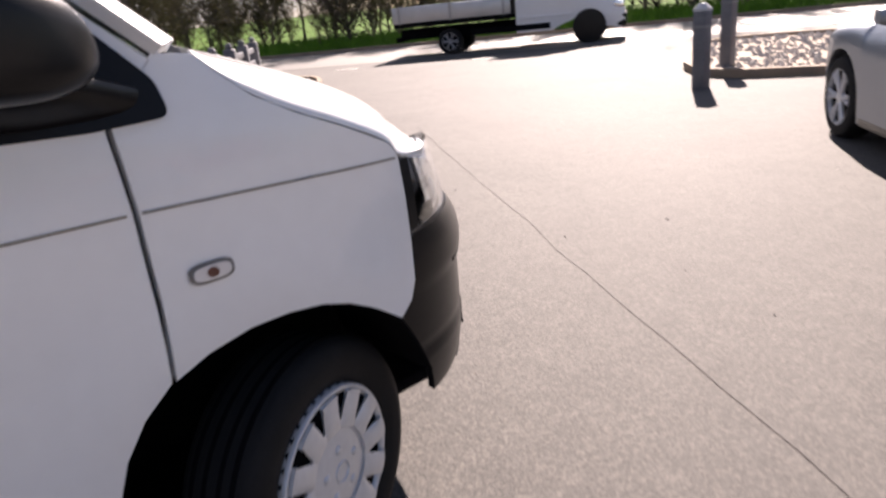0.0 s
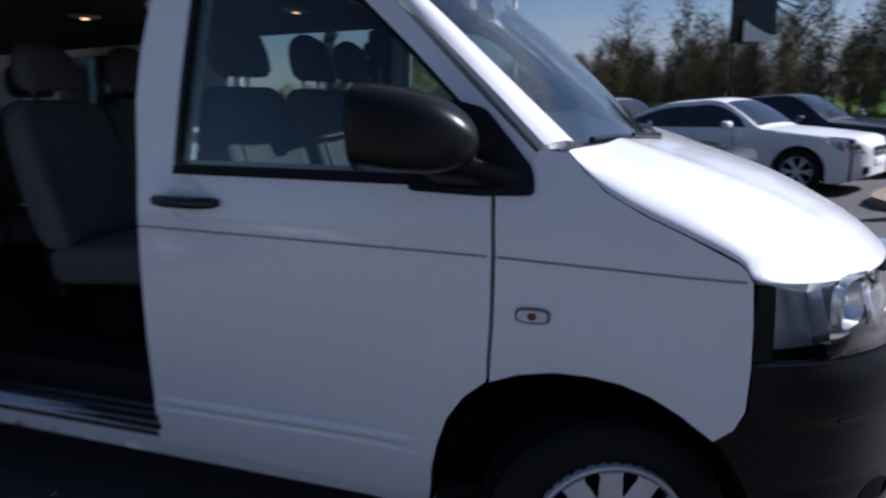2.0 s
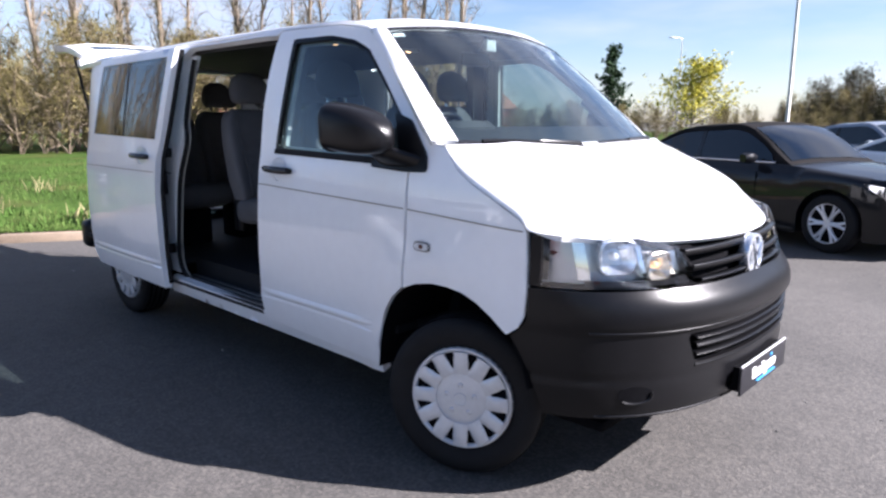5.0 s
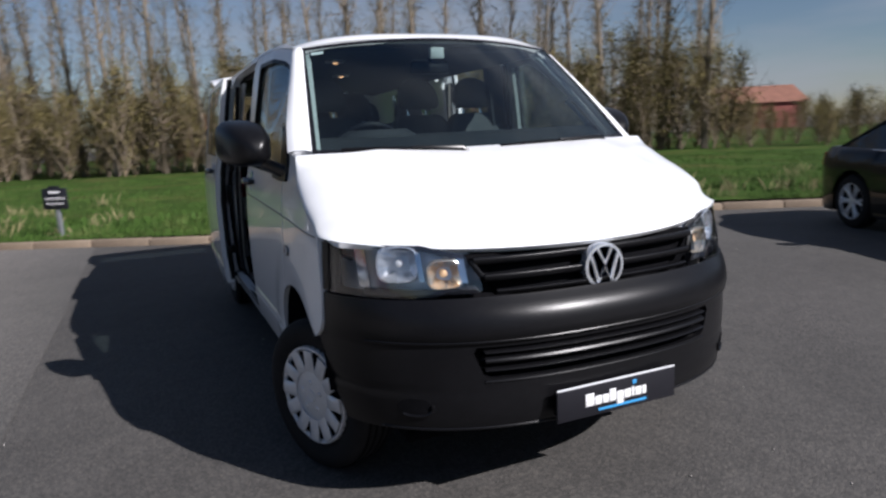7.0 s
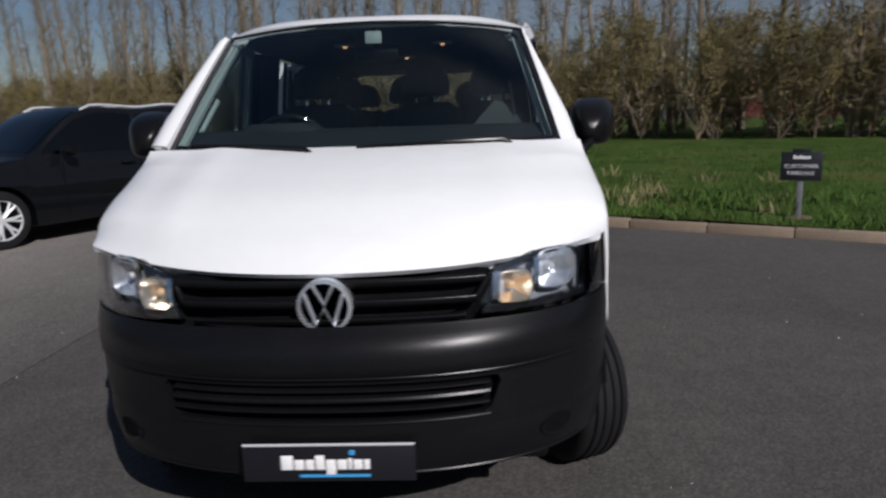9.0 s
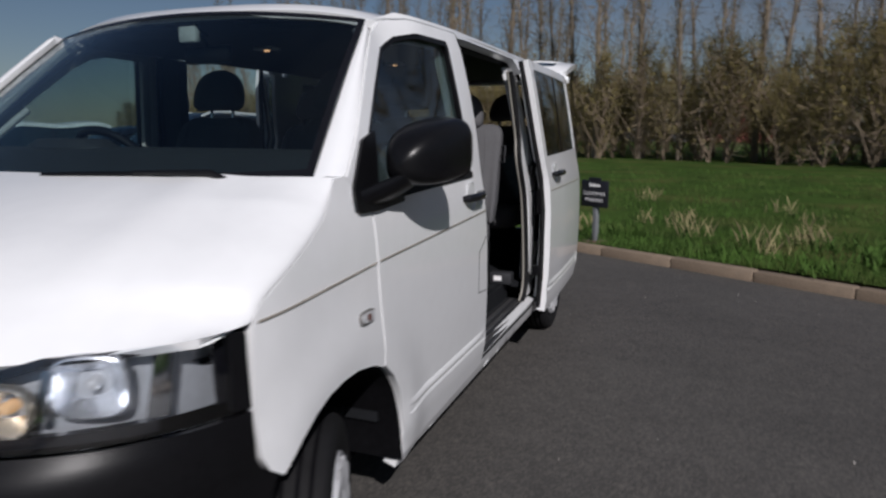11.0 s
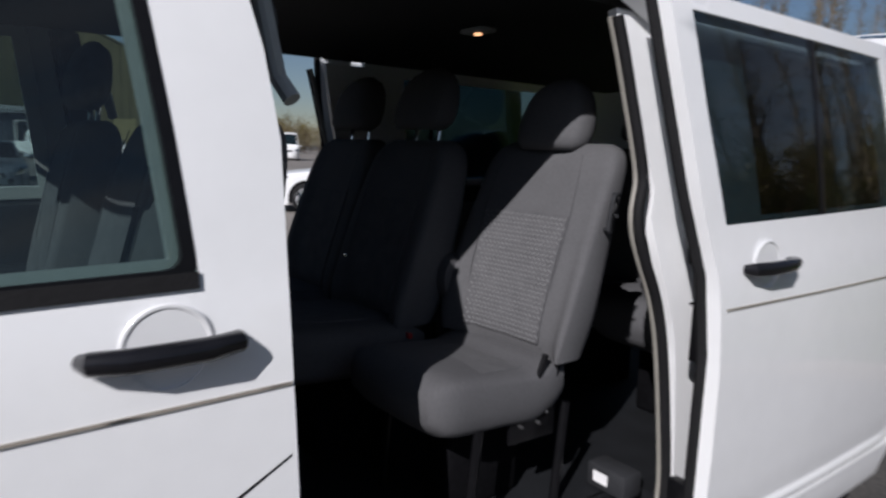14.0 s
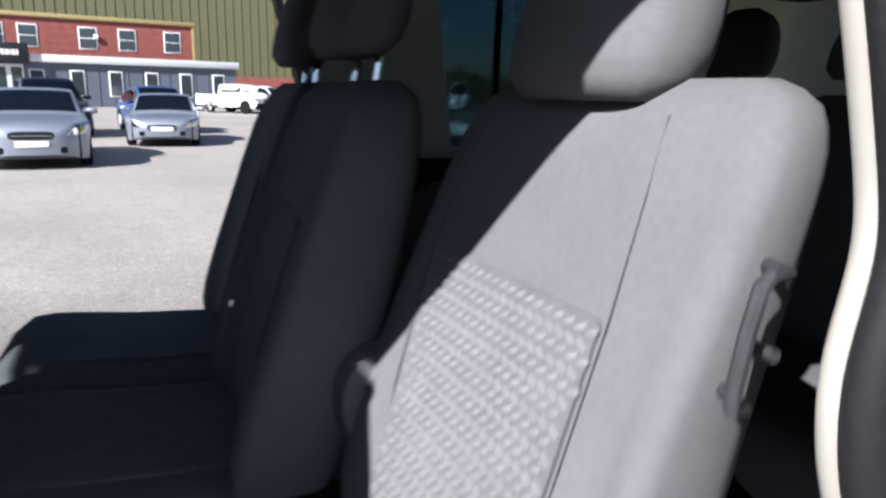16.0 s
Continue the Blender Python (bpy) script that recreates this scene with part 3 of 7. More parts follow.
def roof_pt(s, t):
    q = 2 * s - 1
    a = abs(q)
    yf = 0.590 + 0.125 * q * q
    y = yf + (4.28 - yf) * t
    zt = ease(t, [0, 0.006, 0.02, 0.06, 0.25, 0.6, 1.0], [1.902, 1.922, 1.935, 1.950, 1.978, 1.980, 1.945])
    ze = ease(t, [0, 0.006, 0.02, 0.06, 0.25, 0.6, 1.0], [1.858, 1.866, 1.872, 1.878, 1.890, 1.890, 1.872])
    xe = ease(t, [0, 0.03, 0.06, 0.14, 0.25, 0.9, 1.0], [0.728, 0.748, 0.764, 0.80, 0.822, 0.822, 0.78])
    return (q * xe, y, zt - (zt - ze) * a ** 4.2)


part("roof", grid(roof_pt, 32, 70, 0.03), WHITE, van, "white roof panel")
part("roof_lining", grid(lambda s, t: (lambda p: (p[0] * 0.925, p[1], p[2] - 0.032))(roof_pt(s, 0.02 + t * 0.97)), 16, 20, 0.02), LINING, van, "grey roof lining")


def rail(sx):
    """Side rail over the door opening."""
    out = [(0.73, 1.868), (0.90, 1.89), (1.318, 1.89), (1.345, 1.868), (1.45, 1.872), (2.28, 1.872), (2.42, 1.80), (2.44, 1.89), (4.16, 1.89), (4.16, 1.905), (0.85, 1.905)]
    part("roof_rail", sheet(out, side_surf(sx, 0.001), 0.04, 0.08), WHITE, van)
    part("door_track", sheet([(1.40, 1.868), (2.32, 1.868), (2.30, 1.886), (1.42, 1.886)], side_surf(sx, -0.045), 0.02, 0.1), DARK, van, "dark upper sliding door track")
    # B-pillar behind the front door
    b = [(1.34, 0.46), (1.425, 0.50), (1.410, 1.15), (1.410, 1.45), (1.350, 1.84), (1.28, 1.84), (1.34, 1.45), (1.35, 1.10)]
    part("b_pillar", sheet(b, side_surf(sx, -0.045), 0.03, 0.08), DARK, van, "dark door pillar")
    part("b_pillar_trim", sheet([(y + 0.005, z) for y, z in b], side_surf(sx, -0.085), 0.10, 0.1), TRIM, van)
    part("grab_rail", tube([(sx * 0.79, 1.40, 1.78), (sx * 0.755, 1.42, 1.76), (sx * 0.755, 1.455, 1.60), (sx * 0.785, 1.47, 1.56)], 0.016, 10), PILLAR, van, "pale grab handle")
    # sill with its step strips
    sill = part("sill", sheet([(0.47, 0.300), (2.58, 0.320), (2.56, 0.425), (1.425, 0.410), (1.40, 0.372), (0.47, 0.342)], side_surf(sx, -0.008), 0.05, 0.035), WHITE, van, "white sill", 20)
    x0, x1 = sorted((sx * 0.74, sx * 0.925))
    st = part("step", box(x0, x1, 1.44, 2.56, 0.385, 0.418, 0.006), TRIM, van, "ribbed step of the side door")
    for k in range(3):
        a, c = sorted((sx * (0.775 + 0.05 * k), sx * (0.80 + 0.05 * k)))
        part("step_strip", box(a, c, 1.46, 2.52, 0.417, 0.423, 0.002), STEEL, st)
    a, c = sorted((sx * 0.72, sx * 0.745))
    part("step_riser", box(a, c, 1.44, 2.56, 0.385, 0.525), CARPET, van)
    # jamb behind the opening
    jam = [(2.27, 1.83), (2.33, 1.57), (2.385, 1.40), (2.365, 1.33), (2.39, 1.22), (2.45, 1.02), (2.525, 0.60), (2.50, 0.45), (2.68, 0.45), (2.70, 1.20), (2.64, 1.34), (2.50, 1.83)]
    jb = part("door_jamb", sheet([(y + 0.022 if y < 2.46 else y, z) for y, z in jam], side_surf(sx, -0.055), 0.025, 0.06), WHITE, van, "white door jamb")
    line = [(0.822, 2.235, 1.80), (0.828, 2.255, 1.74), (0.838, 2.293, 1.60), (0.842, 2.304, 1.56), (0.846, 2.320, 1.50), (0.850, 2.335, 1.44), (0.853, 2.333, 1.41), (0.856, 2.323, 1.38), (0.859, 2.314, 1.35), (0.862, 2.313, 1.32), (0.864, 2.318, 1.29), (0.867, 2.332, 1.25), (0.870, 2.355, 1.20), (0.874, 2.388, 1.14), (0.876, 2.43, 1.02), (0.878, 2.465, 0.80), (0.878, 2.50, 0.58), (0.875, 2.48, 0.48), (0.87, 2.42, 0.43)]
    pts = []
    for a, b2 in zip(line, line[1:]):
        pts += [Vector(a).lerp(Vector(b2), k / 3) for k in range(3)]
    pts.append(Vector(line[-1]))
    for _ in range(3):
        pts = [pts[0]] + [(a + b2 * 2 + c2) / 4 for a, b2, c2 in zip(pts, pts[1:], pts[2:])] + [pts[-1]]
    part("door_seal", tube([(sx * (p.x + 0.005), p.y + 0.014, p.z) for p in pts], 0.0135, 12), RUBBER, jb, "black rubber door seal")
    part("inner_jamb", tube([(sx * (p.x - 0.014), p.y + 0.012, p.z) for p in pts], 0.0085, 12), JAMBTRIM, jb, "beige moulded edge trim")
    lt = part("door_latch", box(*sorted((sx * 0.87, sx * 0.905)), 2.53, 2.60, 1.205, 1.265, 0.008), BLACKPL, jb, "black striker")
    part("striker_pin", tube([(sx * 0.90, 2.545, 1.255), (sx * 0.915, 2.565, 1.275), (sx * 0.90, 2.585, 1.255)], 0.009, 8), BLACKPL, lt)
    part("jamb_slot", box(*sorted((sx * 0.875, sx * 0.893)), 2.53, 2.62, 1.10, 1.106), DARK, jb)
    part("rail_end", box(*sorted((sx * 0.885, sx * 0.93)), 2.62, 2.68, 0.95, 1.10, 0.006), BLACKPL, jb)
    part("hinge_arm", box(*sorted((sx * 0.875, sx * 0.97)), 2.57, 2.66, 0.40, 0.425, 0.006), BLACKPL, jb)


SD_OUT = [(2.465, 0.372), (3.60, 0.385), (3.655, 0.48), (3.672, 0.62), (3.662, 1.10), (3.620, 1.34), (3.485, 1.86), (2.310, 1.872), (2.335, 1.70), (2.395, 1.40), (2.450, 1.20), (2.462, 1.0), (2.462, 0.60)]
SD_WIN = [(2.495, 1.322), (3.545, 1.345), (3.425, 1.815), (2.395, 1.822), (2.43, 1.60)]


def slider(sx):
    """Open sliding door standing off the rear flank."""
    off = 0.082
    d = part("sliding_door", sheet(SD_OUT, side_surf(sx, off), 0.05, 0.06, [SD_WIN, superloop(2.670, 1.214, 0.0565, 0.0565, 2, 36)]), WHITE, van, "white sliding door, slid open")
    part("window_glass", sheet(SD_WIN, side_surf(sx, off - 0.004), 0.005, 0.12), TINT, d, "dark tinted glass")
    part("window_divider", sheet([(2.985, 1.334), (3.005, 1.334), (2.975, 1.82), (2.955, 1.82)], side_surf(sx, off - 0.001), 0.012, 0.1), GLOSSBLK, d)
    pull_handle(sx, 2.665, 1.214, d, off)
    part("edge_seal", tube([(sx * (half_width(y, z) + off - 0.045), y - 0.004, z) for y, z in ((2.47, 0.40), (2.458, 0.60), (2.458, 1.0), (2.446, 1.20), (2.391, 1.40), (2.331, 1.70), (2.308, 1.86))], 0.014, 8), RUBBER, d)
    part("inner_card", sheet([(2.50, 0.45), (3.58, 0.47), (3.60, 1.20), (3.52, 1.30), (2.50, 1.28)], side_surf(sx, off - 0.055), 0.02, 0.12), TRIM, d)
    part("lock_case", box(*sorted((sx * 0.955, sx * 0.985)), 2.445, 2.475, 0.98, 1.13, 0.005), BLACKPL, d)
    part("roller_bracket", box(*sorted((sx * 0.93, sx * 0.985)), 2.44, 2.475, 0.60, 0.66, 0.005), BLACKPL, d)
    swage(2.48, 3.65, sx, off, "swage_line", d)
    sill_crease(2.47, 3.65, sx, off, d)


def flank(sx):
    """Fixed rear quarter behind the sliding door."""
    out = [(2.60, 0.33), (2.98, 0.33), (3.02, 0.52), (3.12, 0.66), (3.27, 0.735), (3.40, 0.75), (3.53, 0.735), (3.68, 0.66), (3.77, 0.52), (3.80, 0.36), (4.28, 0.42), (4.325, 0.9), (4.31, 1.25), (4.25, 1.60), (4.17, 1.885), (2.50, 1.885), (2.52, 1.6), (2.62, 1.25), (2.66, 0.9)]
    win = [(2.80, 1.33), (3.66, 1.345), (3.60, 1.80), (2.72, 1.80)]
    f = part("rear_flank", sheet(out, side_surf(sx, 0.0), 0.03, 0.08, [win]), WHITE, van, "white rear quarter")
    part("quarter_glass", sheet(win, side_surf(sx, -0.008), 0.005, 0.15), TINT, f, "dark tinted glass")
    part("flank_trim", sheet([(2.62, 0.78), (4.2, 0.78), (4.23, 1.30), (2.66, 1.30)], side_surf(sx, -0.05), 0.03, 0.15), TRIM, f)
    part("tail_lamp", sheet([(4.26, 0.88), (4.335, 0.88), (4.32, 1.22), (4.255, 1.22)], side_surf(sx, 0.004), 0.05, 0.04), REDLENS, f, "red tail lamp")
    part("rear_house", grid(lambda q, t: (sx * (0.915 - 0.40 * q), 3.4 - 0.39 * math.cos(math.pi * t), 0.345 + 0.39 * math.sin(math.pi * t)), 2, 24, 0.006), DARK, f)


def wheel(at, flip, steer=0):
    w = thing("wheel", "", "")
    w.parent = van
    w.matrix_local = Matrix.Translation(at) @ Matrix.Rotation(radians(steer), 4, "Z") @ (Matrix.Rotation(math.pi, 4, "Z") if flip else Matrix.Identity(4))
    prof = [(0.205, -0.075), (0.220, -0.086), (0.252, -0.101), (0.285, -0.104), (0.312, -0.096), (0.325, -0.080), (0.330, -0.05), (0.331, 0.0), (0.330, 0.05), (0.325, 0.080), (0.312, 0.096), (0.285, 0.104), (0.252, 0.101), (0.220, 0.086), (0.205, 0.075)]
    tyre = part("tyre", lathe(prof, 64, closed=True), RUBBER, w, "black tyre")
    for h in (-0.055, -0.02, 0.02, 0.055):
        part("tread_groove", lathe([(0.3318, h - 0.006), (0.3322, h), (0.3318, h + 0.006)], 64), DARK, tyre)
    part("rim", lathe([(0.215, 0.09), (0.215, 0.03), (0.16, 0.01), (0.05, 0.02), (0.001, 0.02)], 40), DARK, w, "dark steel rim")
    # wheel cover: dished hub, twelve rounded spokes parted by narrow slots, rolled outer ring
    bm = lathe([(0.001, 0.106), (0.045, 0.106), (0.080, 0.1035), (0.100, 0.0985), (0.118, 0.0945), (0.122, 0.091), (0.122, 0.080)], 72)
    lathe([(0.193, 0.080), (0.1945, 0.091), (0.199, 0.097), (0.205, 0.101), (0.211, 0.100), (0.2145, 0.094), (0.215, 0.080)], 72, bm)
    cap = part("wheel_cap", bm, SILVER, w, "silver plastic wheel cover with twelve broad spokes", 40)

    def spoke(q, t):
        r = 0.110 + 0.089 * t
        half = 0.262 - ease(r, [0.110, 0.122, 0.136, 0.165, 0.190, 0.199], [-0.004, 0.012, 0.078, 0.112, 0.130, 0.110])
        e = 2 * q - 1
        return (0.0905 + 0.0075 * (1 - abs(e) ** 3) * math.sin(math.pi * min(1.0, 0.12 + t * 0.80)) + 0.006 * t, r * math.cos(half * e), r * math.sin(half * e))
    first = part("cover_spoke", grid(spoke, 8, 10, 0.012), SILVER, w)
    for k in range(1, 12):
        blade = tagged(new("cover_spoke", first.data))
        blade.parent = w
        blade.matrix_basis = Matrix.Rotation(2 * math.pi * k / 12, 4, "X")
    for k in range(5):
        a = 2 * math.pi * (k + 0.25) / 5
        part("bolt_dimple", lathe([(0.001, 0.008), (0.006, 0.0072), (0.010, 0.0045), (0.012, 0.0), (0.012, -0.01)], 14, m=Matrix.Translation((0.1035, 0.062 * math.cos(a), 0.060 * math.sin(a)))), SILVER, cap)
    part("centre_ring", lathe([(0.022, 0.0), (0.026, 0.006), (0.030, 0.0)], 20, m=Matrix.Translation((0.104, 0, 0))), SILVER, cap)


for s in (-1, 1):
    fender(s)
    front_door(s)
    pillar(s)
    rail(s)
    slider(s)
    flank(s)
for y in (0.0, 3.40):
    wheel((0.832 if y == 0 else 0.785, y, 0.331), False, 23 if y == 0 else 0)
    wheel((-0.850 if y == 0 else -0.785, y, 0.331), True, 23 if y == 0 else 0)

# dark structure behind the shut lines
for s in (-1, 1):
    back = [(-0.30, 0.80), (-0.30, 1.02), (-0.1, 1.18), (0.1, 1.29), (0.27, 1.22), (0.34, 1.22), (0.34, 0.76), (0.1, 0.82), (-0.1, 0.82)]
    part("inner_wing", sheet(back, side_surf(s, -0.036), 0.01, 0.08), DARK, van)

# front bumper with its openings
z0, z1 = 0.365, 0.846
side = [(th_y(-0.349, z) / 60, z) for z in (0.846, 0.78, 0.735)] + [(th_y(y, z) / 60, z) for y, z in ((-0.322, 0.690), (-0.280, 0.656), (-0.315, 0.60), (-0.355, 0.52), (-0.385, 0.44), (-0.40, 0.365))]
top = [(th(x, z1) / 60, z1) for x in (0.2, 0.4, 0.6, 0.75)]
low = [(th(x, z0) / 60, z0) for x in (0.75, 0.6, 0.4, 0.2)]
right = top + side + low
BUMPER = right + [(-u, v) for u, v in reversed(right)]
lowgr = nu([(-0.515, 0.674), (0.515, 0.674), (0.525, 0.655), (0.495, 0.575), (0.47, 0.562), (-0.47, 0.562), (-0.495, 0.575), (-0.525, 0.655)])
bumper = part("front_bumper", sheet(BUMPER, nose_surf(), 0.02, 0.015, [lowgr]), BLACKPL, van, "unpainted black plastic front bumper", 50)
for z, h in ((0.655, 0.007), (0.626, 0.012), (0.592, 0.007)):
    def slat(s, t, z=z, h=h):
        x = -0.49 + 0.98 * s
        a = 2 * math.pi * t
        q = nose(th(x, z), z, -0.012)
        return (x, q[1] + 0.02 * math.cos(a), z + h * math.sin(a))
    part("lower_slat", grid(slat, 30, 10), BLACKPL, bumper)
part("lower_backing", grid(lambda s, t: (-0.54 + 1.08 * s, nose(th(-0.54 + 1.08 * s, 0.63), 0.63, -0.05)[1], 0.55 + 0.14 * t), 20, 2, 0.01), DARK, bumper)
for z, r, off in ((0.697, 0.0055, 0.000), (0.551, 0.006, -0.001), (0.374, 0.006, -0.001)):
    lim = 0.49 if z == 0.551 else 0.84 if z > 0.6 else 0.80
    pts = [nose(th(-lim + 2 * lim * k / 40, z), z, off) for k in range(41)]
    part("bumper_crease", tube(pts, r, 8), BLACKPL, bumper)
for s in (-1, 1):
    ell = [(s * (th(0.71, 0.462) / 60 + u), v) for u, v in superloop(0, 0.462, 0.085, 0.034, 2.2, 24)]
    part("fog_lamp_recess", sheet(ell, nose_surf(0.002), 0.004, 0.04), DARK, bumper, "blank fog lamp recess")
    rim = [nose(60 * s * (th(0.71, 0.462) / 60 + u), v, 0.003) for u, v in superloop(0, 0.462, 0.085, 0.034, 2.2, 24)[11:22]]
    part("recess_rim", tube(rim, 0.006, 6), BLACKPL, bumper)
plate = part("front_plate", box(-0.262, 0.262, -0.893, -0.882, 0.380, 0.496, 0.003), PLATEBLK, van, "black dealer plate with a white word mark")
part("plate_rim", tube([(-0.26, -0.889, 0.498), (0.26, -0.889, 0.498)], 0.0045, 6), SILVER, plate)
part("plate_holder", box(-0.24, 0.24, -0.883, -0.84, 0.39, 0.49), DARK, plate)
# word mark as plain shapes
widths = [0.036, 0.030, 0.026, 0.028, 0.030, 0.030, 0.011, 0.028, 0.018]
x = -0.145
for k, wd in enumerate(widths):
    tall = 0.046 if k in (0, 3) else (0.036 if k == 6 else 0.032)
    bot = 0.420 if k != 4 else 0.404
    part("word_bar", box(x, x + wd, -0.8960, -0.892, bot, 0.420 + tall, 0.0015), SIGNWHITE, plate)
    x += wd + 0.004
part("word_underline", box(-0.09, 0.125, -0.8960, -0.892, 0.396, 0.404), SIGNBLUE, plate)
part("word_dot", box(0.062, 0.08, -0.8960, -0.892, 0.466, 0.482, 0.003), SIGNBLUE, plate)

# grille
GR = nu([(-0.505, 1.005), (0.505, 1.005), (0.49, 0.95), (0.44, 0.866), (0.40, 0.852), (-0.40, 0.852), (-0.44, 0.866), (-0.49, 0.95)])
grille = part("grille", sheet(GR, nose_surf(-0.070), 0.012, 0.06), DARK, van, "black slatted grille with a round badge")
for z, h, lim in ((0.962, 0.015, 0.485), (0.905, 0.015, 0.455), (0.855, 0.011, 0.42)):
    def bar(s, t, z=z, h=h, lim=lim):
        x = lim * (2 * s - 1)
        a = 2 * math.pi * t
        q = nose(th(x, z), z, -0.032)
        return (x, q[1] + 0.020 * math.cos(a) - 0.012 * max(0, math.sin(a)), z + h * math.sin(a))
    sl = part("grille_slat", grid(bar, 36, 12), BLACKPL, grille, "", 60)
for s in (-1, 1):
    pts = [nose(th(s * x, z), z, -0.020) for x, z in ((0.500, 0.966), (0.492, 0.95), (0.470, 0.915), (0.44, 0.905))]
    part("grille_edge", tube(pts, 0.009, 8), BLACKPL, grille)
bz, by = 0.905, -0.810
badge = part("badge", lathe([(0.001, 0.0), (0.070, 0.0), (0.072, 0.010), (0.083, 0.008), (0.085, 0.0), (0.083, -0.03)], 48, m=Matrix.Translation((0, by, bz)) @ Matrix.Rotation(radians(-90), 4, "Z")), BADGEM, grille, "round chrome badge")
part("badge_field", lathe([(0.001, 0.001), (0.071, 0.001)], 40, m=Matrix.Translation((0, by, bz)) @ Matrix.Rotation(radians(-90), 4, "Z")), BADGEBLUE, badge)
for pts in (((-0.030, 0.064), (0.0, 0.008), (0.030, 0.064)), ((-0.058, 0.040), (-0.026, -0.056), (0.0, -0.004), (0.026, -0.056), (0.058, 0.040))):
    part("badge_stroke", tube([(px, by - 0.007, bz + pz) for px, pz in pts], 0.0075, 6), BADGEM, badge)


def headlamp(sx):
    """Clear lens over a dark bowl with two reflectors and an amber bulb."""
    side = [(th_y(-0.349, z) / 60, z) for z in (0.855, 0.92, 0.98, 1.036)]
    front = nu([(0.86, 1.035), (0.80, 1.038), (0.66, 1.030), (0.56, 1.008), (0.515, 0.990), (0.505, 0.955), (0.475, 0.905), (0.47, 0.868), (0.55, 0.852), (0.70, 0.850), (0.82, 0.853)])
    loop = [(sx * u, v) for u, v in front + side]
    h = part("headlamp", sheet(loop, nose_surf(-0.085), 0.01, 0.05), LAMPGREY, van, "clear-lens headlamp with chrome reflectors")
    part("lens", sheet(loop, nose_surf(-0.004), 0.004, 0.04), LENS, h, "clear plastic lens")
    # black side band and surround
    bandl = [(sx * th_y(y, z) / 60, z) for y, z in ((-0.350, 0.857), (-0.350, 1.036), (-0.386, 1.036), (-0.390, 0.857))]
    part("side_band", sheet(bandl, nose_surf(0.0005), 0.03, 0.04), BLACKPL, h)
    bez = [(sx * th_y(y, z) / 60, z) for y, z in ((-0.384, 0.872), (-0.382, 1.030), (-0.408, 1.030), (-0.410, 0.872))]
    part("outer_bezel", sheet(bez, nose_surf(-0.035), 0.01, 0.03), GLOSSBLK, h)
    lowb = [(sx * u, v) for u, v in nu([(0.48, 0.856), (0.84, 0.856), (0.84, 0.880), (0.60, 0.876), (0.50, 0.884)])]
    part("lower_surround", sheet(lowb, nose_surf(-0.02), 0.03, 0.04), GLOSSBLK, h)
    topb = [(sx * u, v) for u, v in nu([(0.52, 0.985), (0.66, 1.024), (0.84, 1.031), (0.84, 1.016), (0.67, 1.008), (0.53, 0.968)])]
    part("upper_surround", sheet(topb, nose_surf(-0.03), 0.02, 0.04), GLOSSBLK, h)
    for xx, zz, rx, rz, turn in ((0.745, 0.958, 0.072, 0.062, 30), (0.600, 0.920, 0.058, 0.050, 16)):
        c = Vector(nose(sx * th(xx, zz), zz, -0.045))
        m = Matrix.Translation(c) @ Matrix.Rotation(radians(sx * turn), 4, "Z")
        rings = []
        for k, d in ((0.16, 0.052), (0.42, 0.044), (0.72, 0.024), (1.0, -0.012), (1.06, -0.010), (1.10, 0.012)):
            ring = []
            for px, pz in superloop(0, 0, rx * k, rz * k, 3.5, 20):
                ring.append(m @ Vector((px, d, pz)))
            rings.append(ring)
        rf = part("reflector", loft(rings, caps=False), REFLECT if xx > 0.65 else AMBERCHROME, h, "faceted chrome reflector bowl", 20)
        bulb = [[m @ Vector((px, d, pz)) for px, pz in superloop(0, 0, r, r, 2, 12)] for r, d in ((0.014, 0.05), (0.014, 0.014), (0.010, 0.006), (0.003, 0.003))]
        part("bulb", loft(bulb), SILVER if xx > 0.65 else AMBER, rf)
    # bright upright strips beside the bowls
    for xa, xb, za, zb in ((0.826, 0.854, 0.880, 1.022), (0.660, 0.678, 0.900, 1.000), (0.520, 0.545, 0.890, 0.975)):
        strip = [(sx * u, v) for u, v in nu([(xa, za), (xb, za), (xb + 0.004, zb), (xa + 0.004, zb)])]
        part("lamp_strip", sheet(strip, nose_surf(-0.030), 0.012, 0.03), CHROME, h)


headlamp(-1)
headlamp(1)
# engine bay block, underbody, floor
part("bay_block", grid(lambda s, t: (lambda p: (p[0] * 0.93, p[1] + 0.07, p[2] - 0.075))(bonnet_pt(s, t)), 16, 10, 0.02), DARK, van)
part("radiator_panel", box(-0.50, 0.50, -0.70, -0.66, 0.42, 0.98), DARK, van)
part("underbody", box(-0.70, 0.70, -0.55, 4.2, 0.26, 0.31, 0.02), DARK, van, "dark underbody")
part("engine_box", box(-0.46, 0.46, -0.64, 0.42, 0.28, 0.95, 0.03), DARK, van)
part("cabin_floor", box(-0.73, 0.73, 0.40, 4.26, 0.49, 0.525, 0.004), CARPET, van, "dark ribbed rubber floor")
part("rear_floor_side", box(-0.86, -0.73, 2.56, 4.26, 0.49, 0.525), CARPET, van)
part("rear_floor_side", box(0.73, 0.86, 2.56, 4.26, 0.49, 0.525), CARPET, van)
part("cab_floor_side", box(-0.86, 0.86, 0.42, 1.44, 0.485, 0.52), CARPET, van)
# tailgate swung up, with its window, and struts
gate_m = Matrix.Translation((0, 4.19, 1.925)) @ Matrix.Rotation(radians(6.5), 4, "X")


